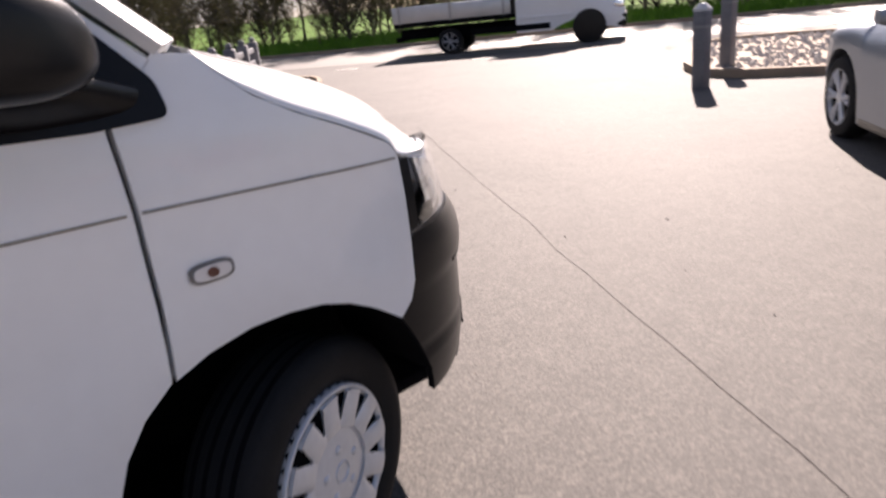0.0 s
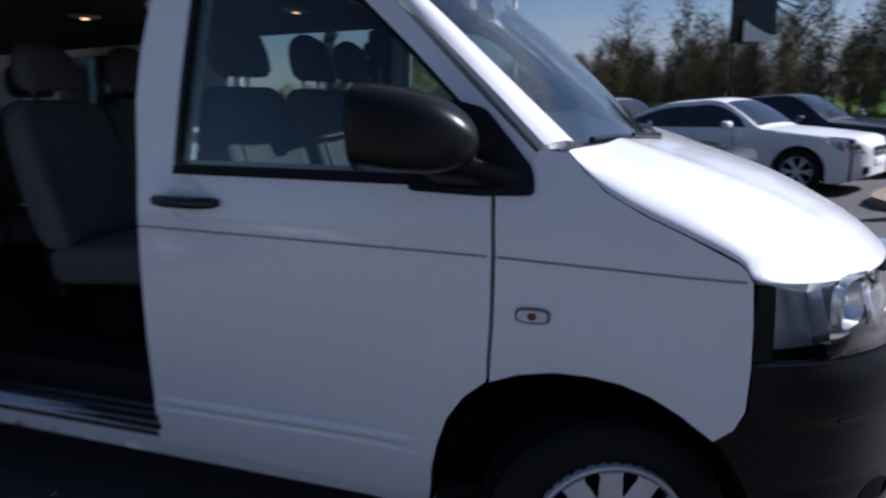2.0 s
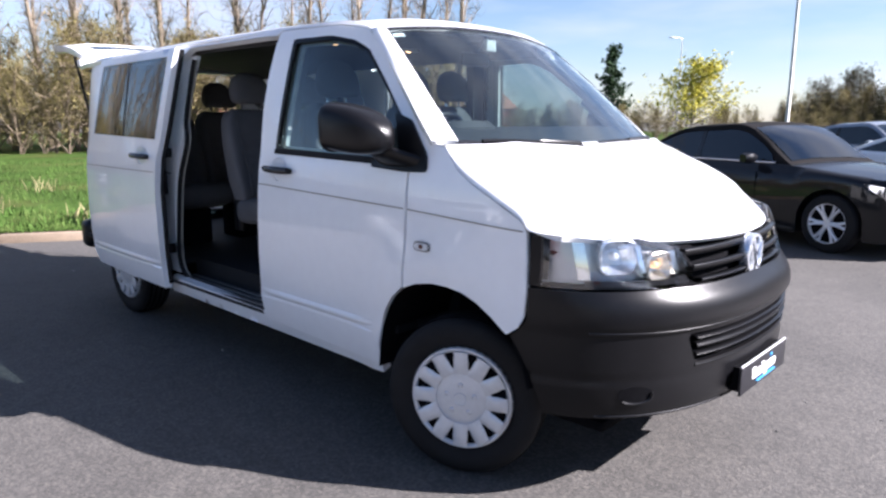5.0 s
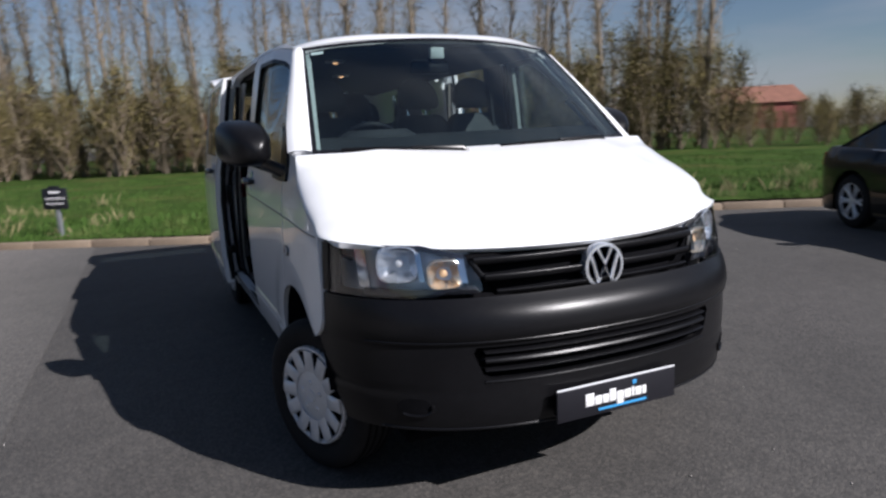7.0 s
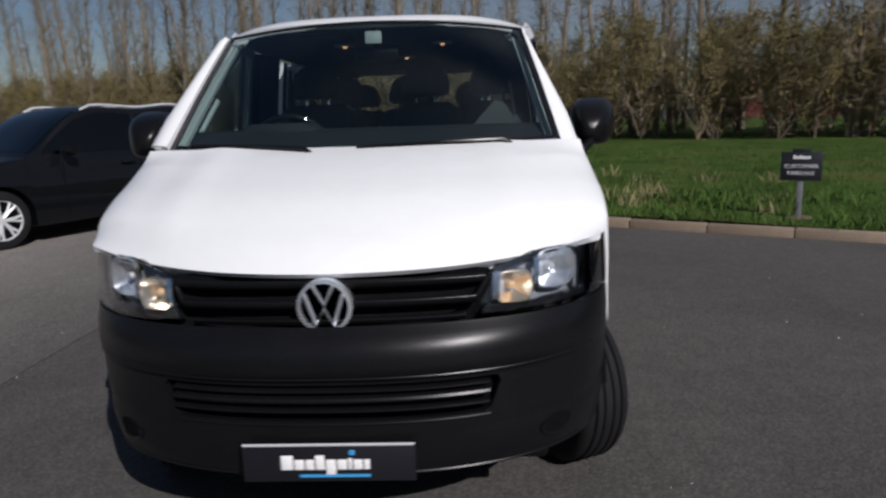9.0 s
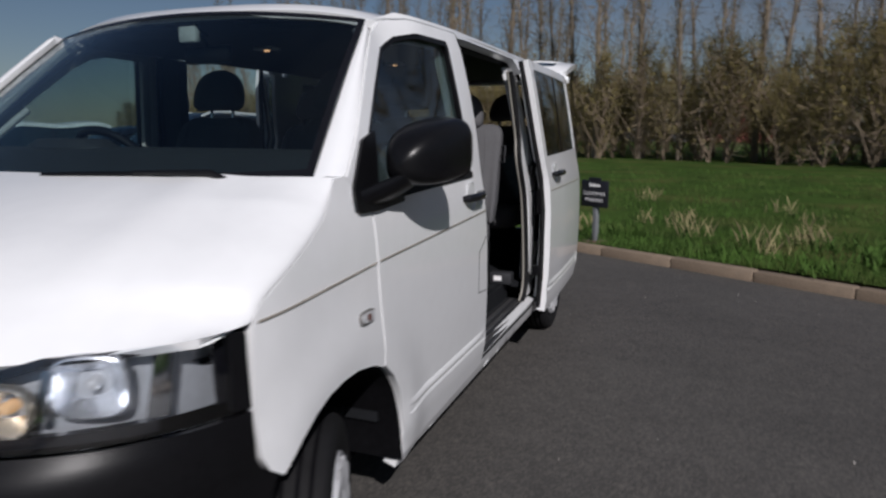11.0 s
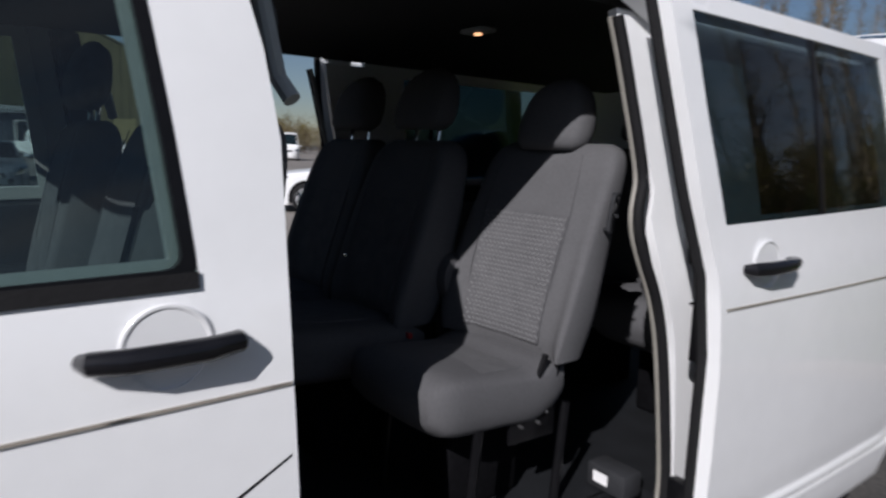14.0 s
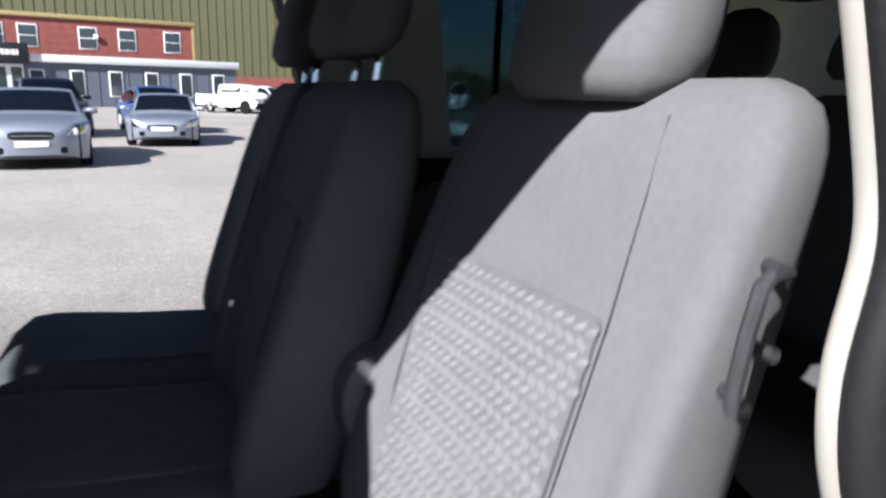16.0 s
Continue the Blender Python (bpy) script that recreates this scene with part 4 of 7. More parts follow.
def gate_pt(u, v):
    q = gate_m @ Vector((u, v, 0.045 * (1 - (u / 0.80) ** 4) + ease(v, [0.0, 0.12, 0.32, 0.55, 0.74, 0.82], [0.0, 0.052, 0.078, 0.070, 0.050, 0.032])))
    return (q.x, q.y, q.z)


def gate_surf(u, v):
    p, n = on(gate_pt)(u, v)
    return p, n if n.z > 0 else -n


gl = rounded([(-0.78, 0.03), (0.78, 0.03), (0.80, 0.35), (0.75, 0.80), (-0.75, 0.80), (-0.80, 0.35)], 0.07)
gh = rounded([(-0.66, 0.10), (0.66, 0.10), (0.68, 0.46), (-0.68, 0.46)], 0.05)
gate = part("tailgate", sheet(gl, gate_surf, 0.05, 0.08, [gh]), WHITE, van, "white tailgate, raised")
part("gate_glass", sheet(gh, lambda u, v: (lambda r: (r[0] - r[1] * 0.012, r[1]))(gate_surf(u, v)), 0.006, 0.15), TINT, gate, "dark tinted rear glass")
part("gate_trim", sheet([(x * 0.92, 0.60 + (y - 0.60) * 0.8) for x, y in ((-0.7, 0.50), (0.7, 0.50), (0.68, 0.78), (-0.68, 0.78))], lambda u, v: (lambda r: (r[0] - r[1] * 0.054, r[1]))(gate_surf(u, v)), 0.015, 0.15), TRIM, gate)
part("aerial_base", tube([(0, 4.02, 1.955), (0, 4.06, 2.0)], [0.03, 0.012], 10), BLACKPL, van)
for s in (-1, 1):
    part("gas_strut", tube([(s * 0.74, 4.24, 1.45), (s * 0.70, 4.60, 1.965)], 0.011, 8), BLACKPL, van)
part("rear_bumper", box(-0.86, 0.86, 4.22, 4.40, 0.38, 0.62, 0.06, seg=3), BLACKPL, van, "black rear bumper")
part("rear_frame", box(-0.80, 0.80, 4.20, 4.27, 1.86, 1.92, 0.01), WHITE, van)


# ---- cabin ----
FABRIC = mat("grey_seat_cloth", (0.098, 0.098, 0.103), 0.95, var=0.08, size=0.12, bump=0.25, bsize=0.0015, spec=0.2)
FABRICD = mat("dark_seat_cloth", (0.085, 0.085, 0.090), 0.95, var=0.08, size=0.12, bump=0.25, bsize=0.0015, spec=0.2)
WEAVE = mat("woven_seat_centre", (0.096, 0.096, 0.101), 0.95, var=0.15, size=0.05, bump=0.4, bsize=0.003, spec=0.2)


def seat(at, turn, w=0.46, recline=0.27, knob=False, shift=0.0, drop=0.02, pw=0.160, po=0.0):
    """A cloth seat: cushion, bolstered backrest with a woven centre, headrest on two posts."""
    st = thing("seat", "", "")
    st.parent = van
    st.matrix_local = Matrix.Translation(at) @ Matrix.Rotation(turn, 4, "Z")
    hb = 0.565
    z0 = 0.42
    lean = recline
    ef = 0.9 if knob else 0.55

    def outline(z):
        t = (z - z0) / hb
        return w / 2 * ease(t, [0, 0.2, 0.58, 0.78, 0.88, 0.94, 0.98, 1.0], [0.95, 1.0, 1.0, 0.985, 0.96, 0.91, 0.83, 0.70] if knob else [0.95, 1.0, 1.0, 0.96, 0.91, 0.83, 0.72, 0.60])

    def taper(t, u):
        """The single seat narrows downwards on its outer side and swells on its inner one."""
        if not knob:
            return 1.0
        return ease(t, [0, 0.3, 0.6, 0.8, 0.9, 1.0], [0.865, 0.87, 0.88, 0.91, 0.935, 0.96]) if u > 0 else ease(t, [0, 0.3, 0.7, 1.0], [1.07, 1.10, 1.03, 1.0])
    secs = []
    for k in range(23):
        t = 1 - (1 - k / 22) ** 1.4
        z = z0 + hb * t
        th2 = ease(t, [0, 0.1, 0.5, 0.85, 0.96, 1.0], [0.06, 0.085, 0.08, 0.065, 0.05, 0.025])
        loop = []
        for i in range(40):
            an = 2 * math.pi * i / 40
            c, s = math.cos(an), math.sin(an)
            hw = outline(z) * taper(t, c) * (1 - 0.22 * max(0.0, s) if knob and c > 0 else 1.0)
            uu = hw * math.copysign(abs(c) ** 0.45, c)
            vv = th2 * math.copysign(abs(s) ** 0.6, s)
            if vv < 0:
                e = abs(uu) / hw
                e0 = 0.78 if knob and uu > 0 else 0.5
                vv -= 0.060 * max(0, (e - e0) / (1 - e0)) ** 1.2 * (1 - t * ef)
                vv += 0.012 * (1 - e) * (1 - t)
            loop.append((uu, vv + lean * (z - z0), z))
        secs.append(loop)
    back = part("backrest", loft(secs), FABRIC, st, "grey cloth backrest", 60)
    # woven centre panel, set slightly proud with its seams

    def front(u, z):
        t = (z - z0) / hb
        th2 = ease(t, [0, 0.1, 0.5, 0.85, 0.96, 1.0], [0.06, 0.085, 0.08, 0.065, 0.05, 0.025])
        e = abs(u) / (outline(z) * taper(t, u))
        e0 = 0.78 if knob and u > 0 else 0.5
        return (u, -th2 - 0.060 * max(0, (e - e0) / (1 - e0)) ** 1.2 * (1 - t * ef) + 0.012 * (1 - e) * (1 - t) + lean * (z - z0), z)

    def fs(off):
        def surf(u, z):
            p, n = on(front)(u, z)
            n = n if n.y < 0 else -n
            return p + n * off, n
        return surf
    pan = rounded([(po - pw * 0.95, z0 + 0.03), (po + pw * 0.95, z0 + 0.03), (po + pw, z0 + 0.372), (po - pw, z0 + 0.372)], 0.008)
    wv = part("woven_panel", sheet(pan, fs(0.0022), 0.008, 0.03), WEAVE, back, "pale woven centre panel")
    if knob:
        bm = bmesh.new()
        for r in range(27):
            for c in range(22):
                x = -0.165 + 0.0165 * c + (0.00825 if r % 2 else 0)
                z = z0 + 0.038 + 0.0124 * r
                if abs(x) > pw * (0.93 + 0.05 * r / 30):
                    continue
                p, n = fs(0.0020)(x + po, z)
                m = Matrix.Translation(p) @ Matrix.Rotation(-math.atan(lean), 4, "X") @ Matrix.Rotation(radians(24 if r % 2 else -24), 4, "Y")
                q = [bm.verts.new(m @ Vector(k)) for k in ((-0.0078, 0, -0.0030), (0.0078, 0, -0.0030), (0.0078, 0, 0.0030), (-0.0078, 0, 0.0030), (0, -0.0045, 0))]
                for k in range(4):
                    bm.faces.new([q[k], q[(k + 1) % 4], q[4]])
        part("weave_stitches", bm, mat("weave_thread", (0.132, 0.132, 0.137), 0.9, var=0.15, spec=0.2), back, "raised pale weave", 80)
    for sx in (-1, 1):
        pts = [Vector(front(po + sx * x, z)) + Vector((0, -0.0003, 0)) for x, z in ((pw * 0.98, z0 + 0.02), (pw * 1.01, z0 + 0.2), (pw * 1.04, z0 + 0.375), (pw * 1.0, z0 + 0.47), (pw * 0.92, z0 + 0.535))]
        part("seam", tube(pts, 0.0014, 5), FABRICD, back)
    # cushion
    zc = 0.24
    cs = []
    for k in range(13):
        t = k / 12
        y = (-0.02 - 0.43 * t) if knob else (0.02 - 0.52 * t)
        hh = ease(t, [0, 0.1, 0.5, 0.85, 0.97, 1.0], [0.055, 0.075, 0.075, 0.08, 0.06, 0.03]) * (0.86 if knob else 1.0)
        zz = zc + 0.11 + 0.035 * t - (0.022 - 0.042 * max(0.0, 1 - 4 * t) if knob else 0.0)
        hw = w / 2 * ease(t, [0, 0.1, 0.8, 0.95, 1.0], [0.92, 1.0, 1.0, 0.95, 0.85] if not knob else [0.92, 0.97, 0.93, 0.86, 0.74])
        loop = []
        for i in range(24):
            an = 2 * math.pi * i / 24
            c, s = math.cos(an), math.sin(an)
            e = abs(c) ** 0.5
            if knob and c > 0:
                c *= 0.62
            loop.append((hw * math.copysign(abs(c) ** 0.5, c), y, zz + hh * math.copysign(abs(s) ** 0.6, s) + (0.014 * max(0, (e - 0.6) / 0.4) if s > 0 else -0.02)))
        cs.append(loop)
    cush = part("cushion", loft(cs), FABRICD, st, "grey cloth seat cushion", 60)
    part("woven_patch", sheet(rounded([(-0.13, -0.06), (0.13, -0.06), (0.135, -0.40), (-0.135, -0.40)], 0.02), lambda u, v: (Vector((u, v, zc + (0.153 if knob else 0.189) + 0.035 * (0.02 - v) / 0.52)), Vector((0, 0, 1))), 0.02, 0.08), WEAVE, cush)
    # headrest
    hs = []
    for k in range(10):
        t = k / 9
        z = z0 + hb + 0.055 - drop + 0.20 * t
        hw = ease(t, [0, 0.12, 0.5, 0.85, 1.0], [v * (0.85 if knob else 1.0) for v in (0.118, 0.138, 0.134, 0.098, 0.04)])
        td = ease(t, [0, 0.12, 0.5, 0.85, 1.0], [0.035, 0.055, 0.058, 0.045, 0.015])
        hs.append([(x, y + lean * (z - z0) - 0.035, z) for x, y in superloop(shift, 0, hw, td, 3.2, 24)])
    hr = part("headrest", loft(hs), FABRIC, st, "grey cloth headrest on two steel posts", 60)
    for sx in (-1, 1):
        part("post", tube([(sx * 0.065, lean * (hb - 0.02) , z0 + hb - 0.03), (sx * 0.065, lean * (hb + 0.07) - 0.005, z0 + hb + 0.09)], 0.0075, 8), CHROME, hr)
    # base frame
    fr = 0.10 if not knob else 0.20
    base = part("seat_frame", box(-w / 2 + fr, w / 2 - fr, -0.30, -0.04, 0.0, 0.27, 0.02), DARK, st, "black seat frame")
    if knob:
        for lx in (-0.19, 0.17):
            for ly in (-0.34, -0.02):
                part("leg", tube([(lx, ly, 0.0), (lx, ly + 0.03, 0.29)], 0.013, 8), BLACKPL, base)
    for sx in (-1,) if knob else (-1, 1):
        part("hinge_plate", box(*sorted((sx * (w / 2 - 0.045), sx * (w / 2 - 0.025))), -0.03, 0.07, 0.22, 0.42, 0.006), BLACKPL, base)
    return st


# second row (single outer seat and a double), third row, front seats
NEAR_AT, NEAR_TURN = (0.522, 2.281, 0.525), 0.06
near = seat(NEAR_AT, NEAR_TURN, 0.510, recline=0.25, knob=True, shift=-0.012, drop=0.075, pw=0.154, po=-0.021)
seat((0.02, 2.13, 0.525), 0, 0.46)
seat((-0.44, 2.13, 0.525), 0, 0.46)
for x in (-0.48, 0.0, 0.48):
    seat((x, 3.35, 0.525), 0, 0.46)
for x in (-0.45, 0.20, 0.60):
    seat((x, 1.26 if x < 0 else 1.31, 0.55), 0, 0.48 if x < 0 else 0.42, recline=0.17 if x < 0 else 0.22)
# release handle, bolster strap and buckles at the near seat
part("tilt_handle", tube([(0.725, 2.385, 1.380), (0.770, 2.368, 1.382), (0.778, 2.345, 1.383), (0.779, 2.337, 1.378), (0.778, 2.331, 1.348), (0.777, 2.326, 1.306), (0.777, 2.327, 1.294), (0.774, 2.340, 1.290), (0.725, 2.360, 1.290)], 0.0058, 10), TRIM, near, "grey seat tilt handle")
part("tilt_knob", tube([(0.720, 2.368, 1.328), (0.776, 2.360, 1.327)], [0.0035, 0.0048], 10), TRIM, near)
for ob in near.children:
    if ob.name.startswith("tilt"):
        ob.matrix_parent_inverse = (Matrix.Translation(NEAR_AT) @ Matrix.Rotation(NEAR_TURN, 4, "Z")).inverted()
for x, y in ((-0.165, 2.09),):
    bk = part("belt_buckle", tube([(x, y + 0.03, 1.00), (x + 0.005, y, 1.09)], [0.010, 0.015], 8), GLOSSBLK, van, "seat belt buckle with steel tongue")
    part("tongue", box(x - 0.01, x + 0.014, y - 0.016, y - 0.008, 1.075, 1.115, 0.003), CHROME, bk)
QTRIM = mat("pale_grey_side_trim", (0.17, 0.17, 0.175), 0.6, var=0.1, bump=0.15, bsize=0.004)
for s in (-1, 1):
    q = part("quarter_lower_trim", sheet(rounded([(2.56, 0.53), (3.60, 0.53), (3.60, 1.20), (2.70, 1.24), (2.58, 1.10)], 0.06), side_surf(s, -0.105), 0.02, 0.08), QTRIM, van, "grey moulded side trim")
    part("trim_rib", tube([(s * 0.835, 2.62, 0.86), (s * 0.835, 3.2, 0.88), (s * 0.835, 3.56, 0.88)], 0.012, 8), QTRIM, q)
part("floor_anchor", box(0.66, 0.80, 2.44, 2.52, 0.525, 0.60, 0.012), TRIM, van, "grey floor anchor cover")
part("anchor_label", box(0.69, 0.74, 2.436, 2.441, 0.55, 0.58), SIGNWHITE, van)
part("red_button", box(0.235, 0.262, 2.07, 2.084, 0.915, 0.932, 0.003), REDLENS, van, "red belt release button")
for y in (2.175, 2.235):
    lk = part("recliner_link", tube([(0.705, y - 0.03, 0.815), (0.712, y + 0.02, 0.97)], 0.0085, 8), BLACKPL, van, "black recliner link with steel bolts")
    for yy, zz in ((y - 0.03, 0.815), (y - 0.055, 0.79)):
        part("link_bolt", tube([(0.700, yy, zz), (0.718, yy, zz)], 0.0045, 8), STEEL, lk)
part("recliner_foot", box(0.690, 0.704, 2.09, 2.25, 0.74, 0.83, 0.006), BLACKPL, van, "black recliner foot")
part("armrest_hub", loft([[(x, 2.235 + dy, 1.09 + dz) for dy, dz in superloop(0, 0, r, r * 1.25, 2.2, 20)] for x, r in ((0.215, 0.03), (0.222, 0.055), (0.25, 0.062), (0.285, 0.055))]), FABRIC, van, "grey cloth armrest hub", 60)
# dashboard, wheel, mirror
dash = []
for x in (-0.82, -0.6, -0.2, 0.2, 0.6, 0.82):
    y1 = 0.52 - 0.10 * (x / 0.82) ** 2
    dash.append([(x, y, z) for y, z in ((0.0, 1.27), (0.13, 1.325), (0.27, 1.392), (y1 - 0.12, 1.412), (y1 - 0.05, 1.405), (y1, 1.35), (y1 + 0.03, 1.15), (y1 - 0.05, 0.85), (0.2, 0.80), (0.0, 1.0))])
part("dashboard", loft(dash), TRIM, van, "dark grey dashboard", 50)
part("binnacle", loft([[(x, y, z) for x, y in superloop(-0.42, 0.42, 0.21 * k, 0.10 * k, 2.5)] for z, k in ((1.33, 1.0), (1.41, 0.95), (1.44, 0.7))]), TRIM, van)
ringp = []
for k in range(33):
    a = 2 * math.pi * k / 32
    ringp.append((-0.42 + 0.19 * math.cos(a), 0.63 - 0.10 * math.sin(a), 1.31 + 0.16 * math.sin(a)))
swh = part("steering_wheel", tube(ringp, 0.017, 10), GLOSSBLK, van, "black steering wheel")
part("wheel_hub", loft([[(x, 0.615 + d, z) for x, z in superloop(-0.42, 1.31, 0.075 * k, 0.06 * k, 3)] for d, k in ((-0.05, 0.8), (0.0, 1.0), (0.02, 0.8))]), GLOSSBLK, swh)
for a in (200, 340, 270):
    c, s = math.cos(radians(a)), math.sin(radians(a))
    part("spoke", tube([(-0.42, 0.62, 1.31), (-0.42 + 0.185 * c, 0.63 - 0.10 * s, 1.31 + 0.155 * s)], 0.016, 8), GLOSSBLK, swh)
rv = part("rear_view_mirror", box(-0.11, 0.11, 0.70, 0.735, 1.73, 1.80, 0.015), BLACKPL, van, "black interior mirror")
part("mirror_stem", tube([(0, 0.71, 1.80), (0, 0.64, 1.875)], 0.012, 8), BLACKPL, rv)
part("screen_sensor", box(-0.04, 0.04, 0.60, 0.63, 1.80, 1.86, 0.008), PILLAR, van)
for s in (-1, 1):
    part("sun_visor", box(s * 0.38 - 0.24, s * 0.38 + 0.24, 0.70, 0.90, 1.865, 1.88, 0.006), LINING, van)
    part("cab_grab", tube([(s * 0.80, 0.50, 1.58), (s * 0.745, 0.50, 1.55), (s * 0.77, 0.34, 1.42), (s * 0.83, 0.32, 1.40)], 0.014, 10), PILLAR, van, "pale pillar grab handle")
bulbs = glow_mat("warm_lamp", (1.0, 0.50, 0.22), 1.6)
for x, y in ((-0.30, 1.55), (0.30, 1.55), (0.0, 2.5)):
    lm = part("courtesy_lamp", box(x - 0.06, x + 0.06, y - 0.035, y + 0.035, 1.885, 1.90, 0.005), PILLAR, van, "small warm courtesy lamp")
    part("lamp_bulb", box(x - 0.012, x + 0.012, y - 0.008, y + 0.008, 1.878, 1.886), bulbs, lm)


# ---- ground, kerbs, grass ----
ASPHALT = mat("asphalt", (0.068, 0.064, 0.060), 0.80, var=0.14, size=2.2, bump=0.7, bsize=0.012, dark=(0.042, 0.040, 0.038), dfac=0.45, dsize=1.3)
CONC = mat("kerb_concrete", (0.23, 0.175, 0.125), 0.85, var=0.18, size=0.3, bump=0.4, bsize=0.01, dark=(0.16, 0.13, 0.10), dfac=0.6, dsize=0.4, rand=0.12)
SOIL = mat("grass_sward", (0.038, 0.070, 0.012), 0.95, var=0.4, size=1.2, bump=0.8, bsize=0.05, dark=(0.11, 0.095, 0.035), dfac=0.55, dsize=2.2, spec=0.1)
BLADE = mat("grass_blade", (0.050, 0.098, 0.017), 0.8, var=0.4, size=0.8, dark=(0.16, 0.14, 0.06), dfac=0.35, dsize=0.7, spec=0.2)
DRY = mat("dry_grass", (0.23, 0.20, 0.10), 0.9, var=0.3, size=0.4)


def aggregate(m, size, light, dark):
    """Stone chips in the surface: fine pale and dark specks over the base colour."""
    nt = m.node_tree
    b = nt.nodes["Principled BSDF"]
    src = b.inputs["Base Color"].links[0].from_socket
    tc, vo, rp, mx = (nt.nodes.new("ShaderNode" + k) for k in ("TexCoord", "TexVoronoi", "ValToRGB", "MixRGB"))
    vo.inputs["Scale"].default_value = 1.0 / size
    e = rp.color_ramp.elements
    e[0].position, e[0].color = 0.15, (dark, dark, dark, 1)
    e[1].position, e[1].color = 0.55, (1, 1, 1, 1)
    n = e.new(0.93)
    n.color = (light, light * 0.97, light * 0.93, 1)
    mx.blend_type = "MULTIPLY"
    mx.inputs[0].default_value = 1.0
    nt.links.new(tc.outputs["Object"], vo.inputs["Vector"])
    nt.links.new(vo.outputs["Color"], rp.inputs[0])
    nt.links.new(src, mx.inputs[1])
    nt.links.new(rp.outputs[0], mx.inputs[2])
    nt.links.new(mx.outputs[0], b.inputs["Base Color"])


aggregate(ASPHALT, 0.011, 1.55, 0.68)
bm = bmesh.new()
bmesh.ops.create_grid(bm, x_segments=8, y_segments=8, size=900)
tagged(part("ground", bm, ASPHALT), "worn grey asphalt car park with fine grit", "ground", kind="structure")

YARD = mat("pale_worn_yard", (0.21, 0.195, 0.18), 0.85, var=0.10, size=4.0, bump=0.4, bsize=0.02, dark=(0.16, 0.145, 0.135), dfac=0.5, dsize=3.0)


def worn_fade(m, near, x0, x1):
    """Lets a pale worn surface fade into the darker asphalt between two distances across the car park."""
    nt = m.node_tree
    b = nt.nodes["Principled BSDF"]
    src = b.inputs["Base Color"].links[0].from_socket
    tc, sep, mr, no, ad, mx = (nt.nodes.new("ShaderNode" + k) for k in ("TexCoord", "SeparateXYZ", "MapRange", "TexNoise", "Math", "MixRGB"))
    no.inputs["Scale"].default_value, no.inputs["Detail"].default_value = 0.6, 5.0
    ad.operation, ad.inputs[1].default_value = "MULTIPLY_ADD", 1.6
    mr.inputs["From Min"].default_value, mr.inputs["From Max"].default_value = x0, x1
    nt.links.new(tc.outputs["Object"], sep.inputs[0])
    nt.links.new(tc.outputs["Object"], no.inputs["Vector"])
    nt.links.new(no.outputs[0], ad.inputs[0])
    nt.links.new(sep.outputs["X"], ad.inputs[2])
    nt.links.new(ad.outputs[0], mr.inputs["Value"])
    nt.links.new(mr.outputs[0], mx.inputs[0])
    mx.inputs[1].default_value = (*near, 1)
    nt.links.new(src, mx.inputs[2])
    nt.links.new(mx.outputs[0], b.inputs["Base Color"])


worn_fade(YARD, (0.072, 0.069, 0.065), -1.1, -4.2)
aggregate(YARD, 0.014, 1.4, 0.7)
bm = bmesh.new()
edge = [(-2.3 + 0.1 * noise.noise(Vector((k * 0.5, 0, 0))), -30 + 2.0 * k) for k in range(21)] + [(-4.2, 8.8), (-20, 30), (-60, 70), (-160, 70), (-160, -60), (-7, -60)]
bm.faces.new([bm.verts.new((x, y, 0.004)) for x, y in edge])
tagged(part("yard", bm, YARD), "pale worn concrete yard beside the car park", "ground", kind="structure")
KN = Vector((0.497, 0.868, 0))   # from the car park across the kerb to the grass
KD = Vector((0.868, -0.497, 0))  # along the kerb
K0 = Vector((0.0, 7.05, 0))


def kerb_pt(a, n, z=0.0):
    """A place by metres along the kerb and metres behind its face."""
    p = K0 + KD * a + KN * n
    return Vector((p.x, p.y, z))


rng = random.Random(4)
# the kerb line steps back by a bay's depth past a = 5.6
RUNS = [(-34.0, 5.6, 0.0), (5.9, 34.0, 1.75)]
kerb = tagged(new("kerb"), "weathered buff concrete kerb between asphalt and grass", "kerb", kind="structure")
bm = box(-0.455, 0.455, 0.0, 0.14, -0.05, 0.105, 0.015)
finish(bm)
kme = bpy.data.meshes.new("kerb_stone")
bm.to_mesh(kme)
bm.free()
kme.materials.append(CONC)
for a0, a1, n in RUNS:
    a = a0 + 0.46
    while a < a1:
        ob = new("kerb_stone", kme)
        ob.parent = kerb
        ob.matrix_local = Matrix.Translation(kerb_pt(a, n + rng.uniform(-0.006, 0.006), rng.uniform(-0.006, 0.006))) @ Matrix.Rotation(math.atan2(KD.y, KD.x) + rng.uniform(-0.006, 0.006), 4, "Z")
        a += 0.92
ob = new("kerb_stone", kme)
ob.parent = kerb
ob.matrix_local = Matrix.Translation(kerb_pt(5.75, 0.95)) @ Matrix.Rotation(math.atan2(KN.y, KN.x), 4, "Z") @ Matrix.Scale(1.7, 4, (1, 0, 0))


def lawn_h(a, n):
    return 0.09 + 0.035 * max(0, n) ** 0.5 + 0.05 * noise.noise(Vector((a * 0.25, n * 0.3, 1.7)))


def lawn_n0(a):
    return 0.13 if a < 5.66 else 1.88


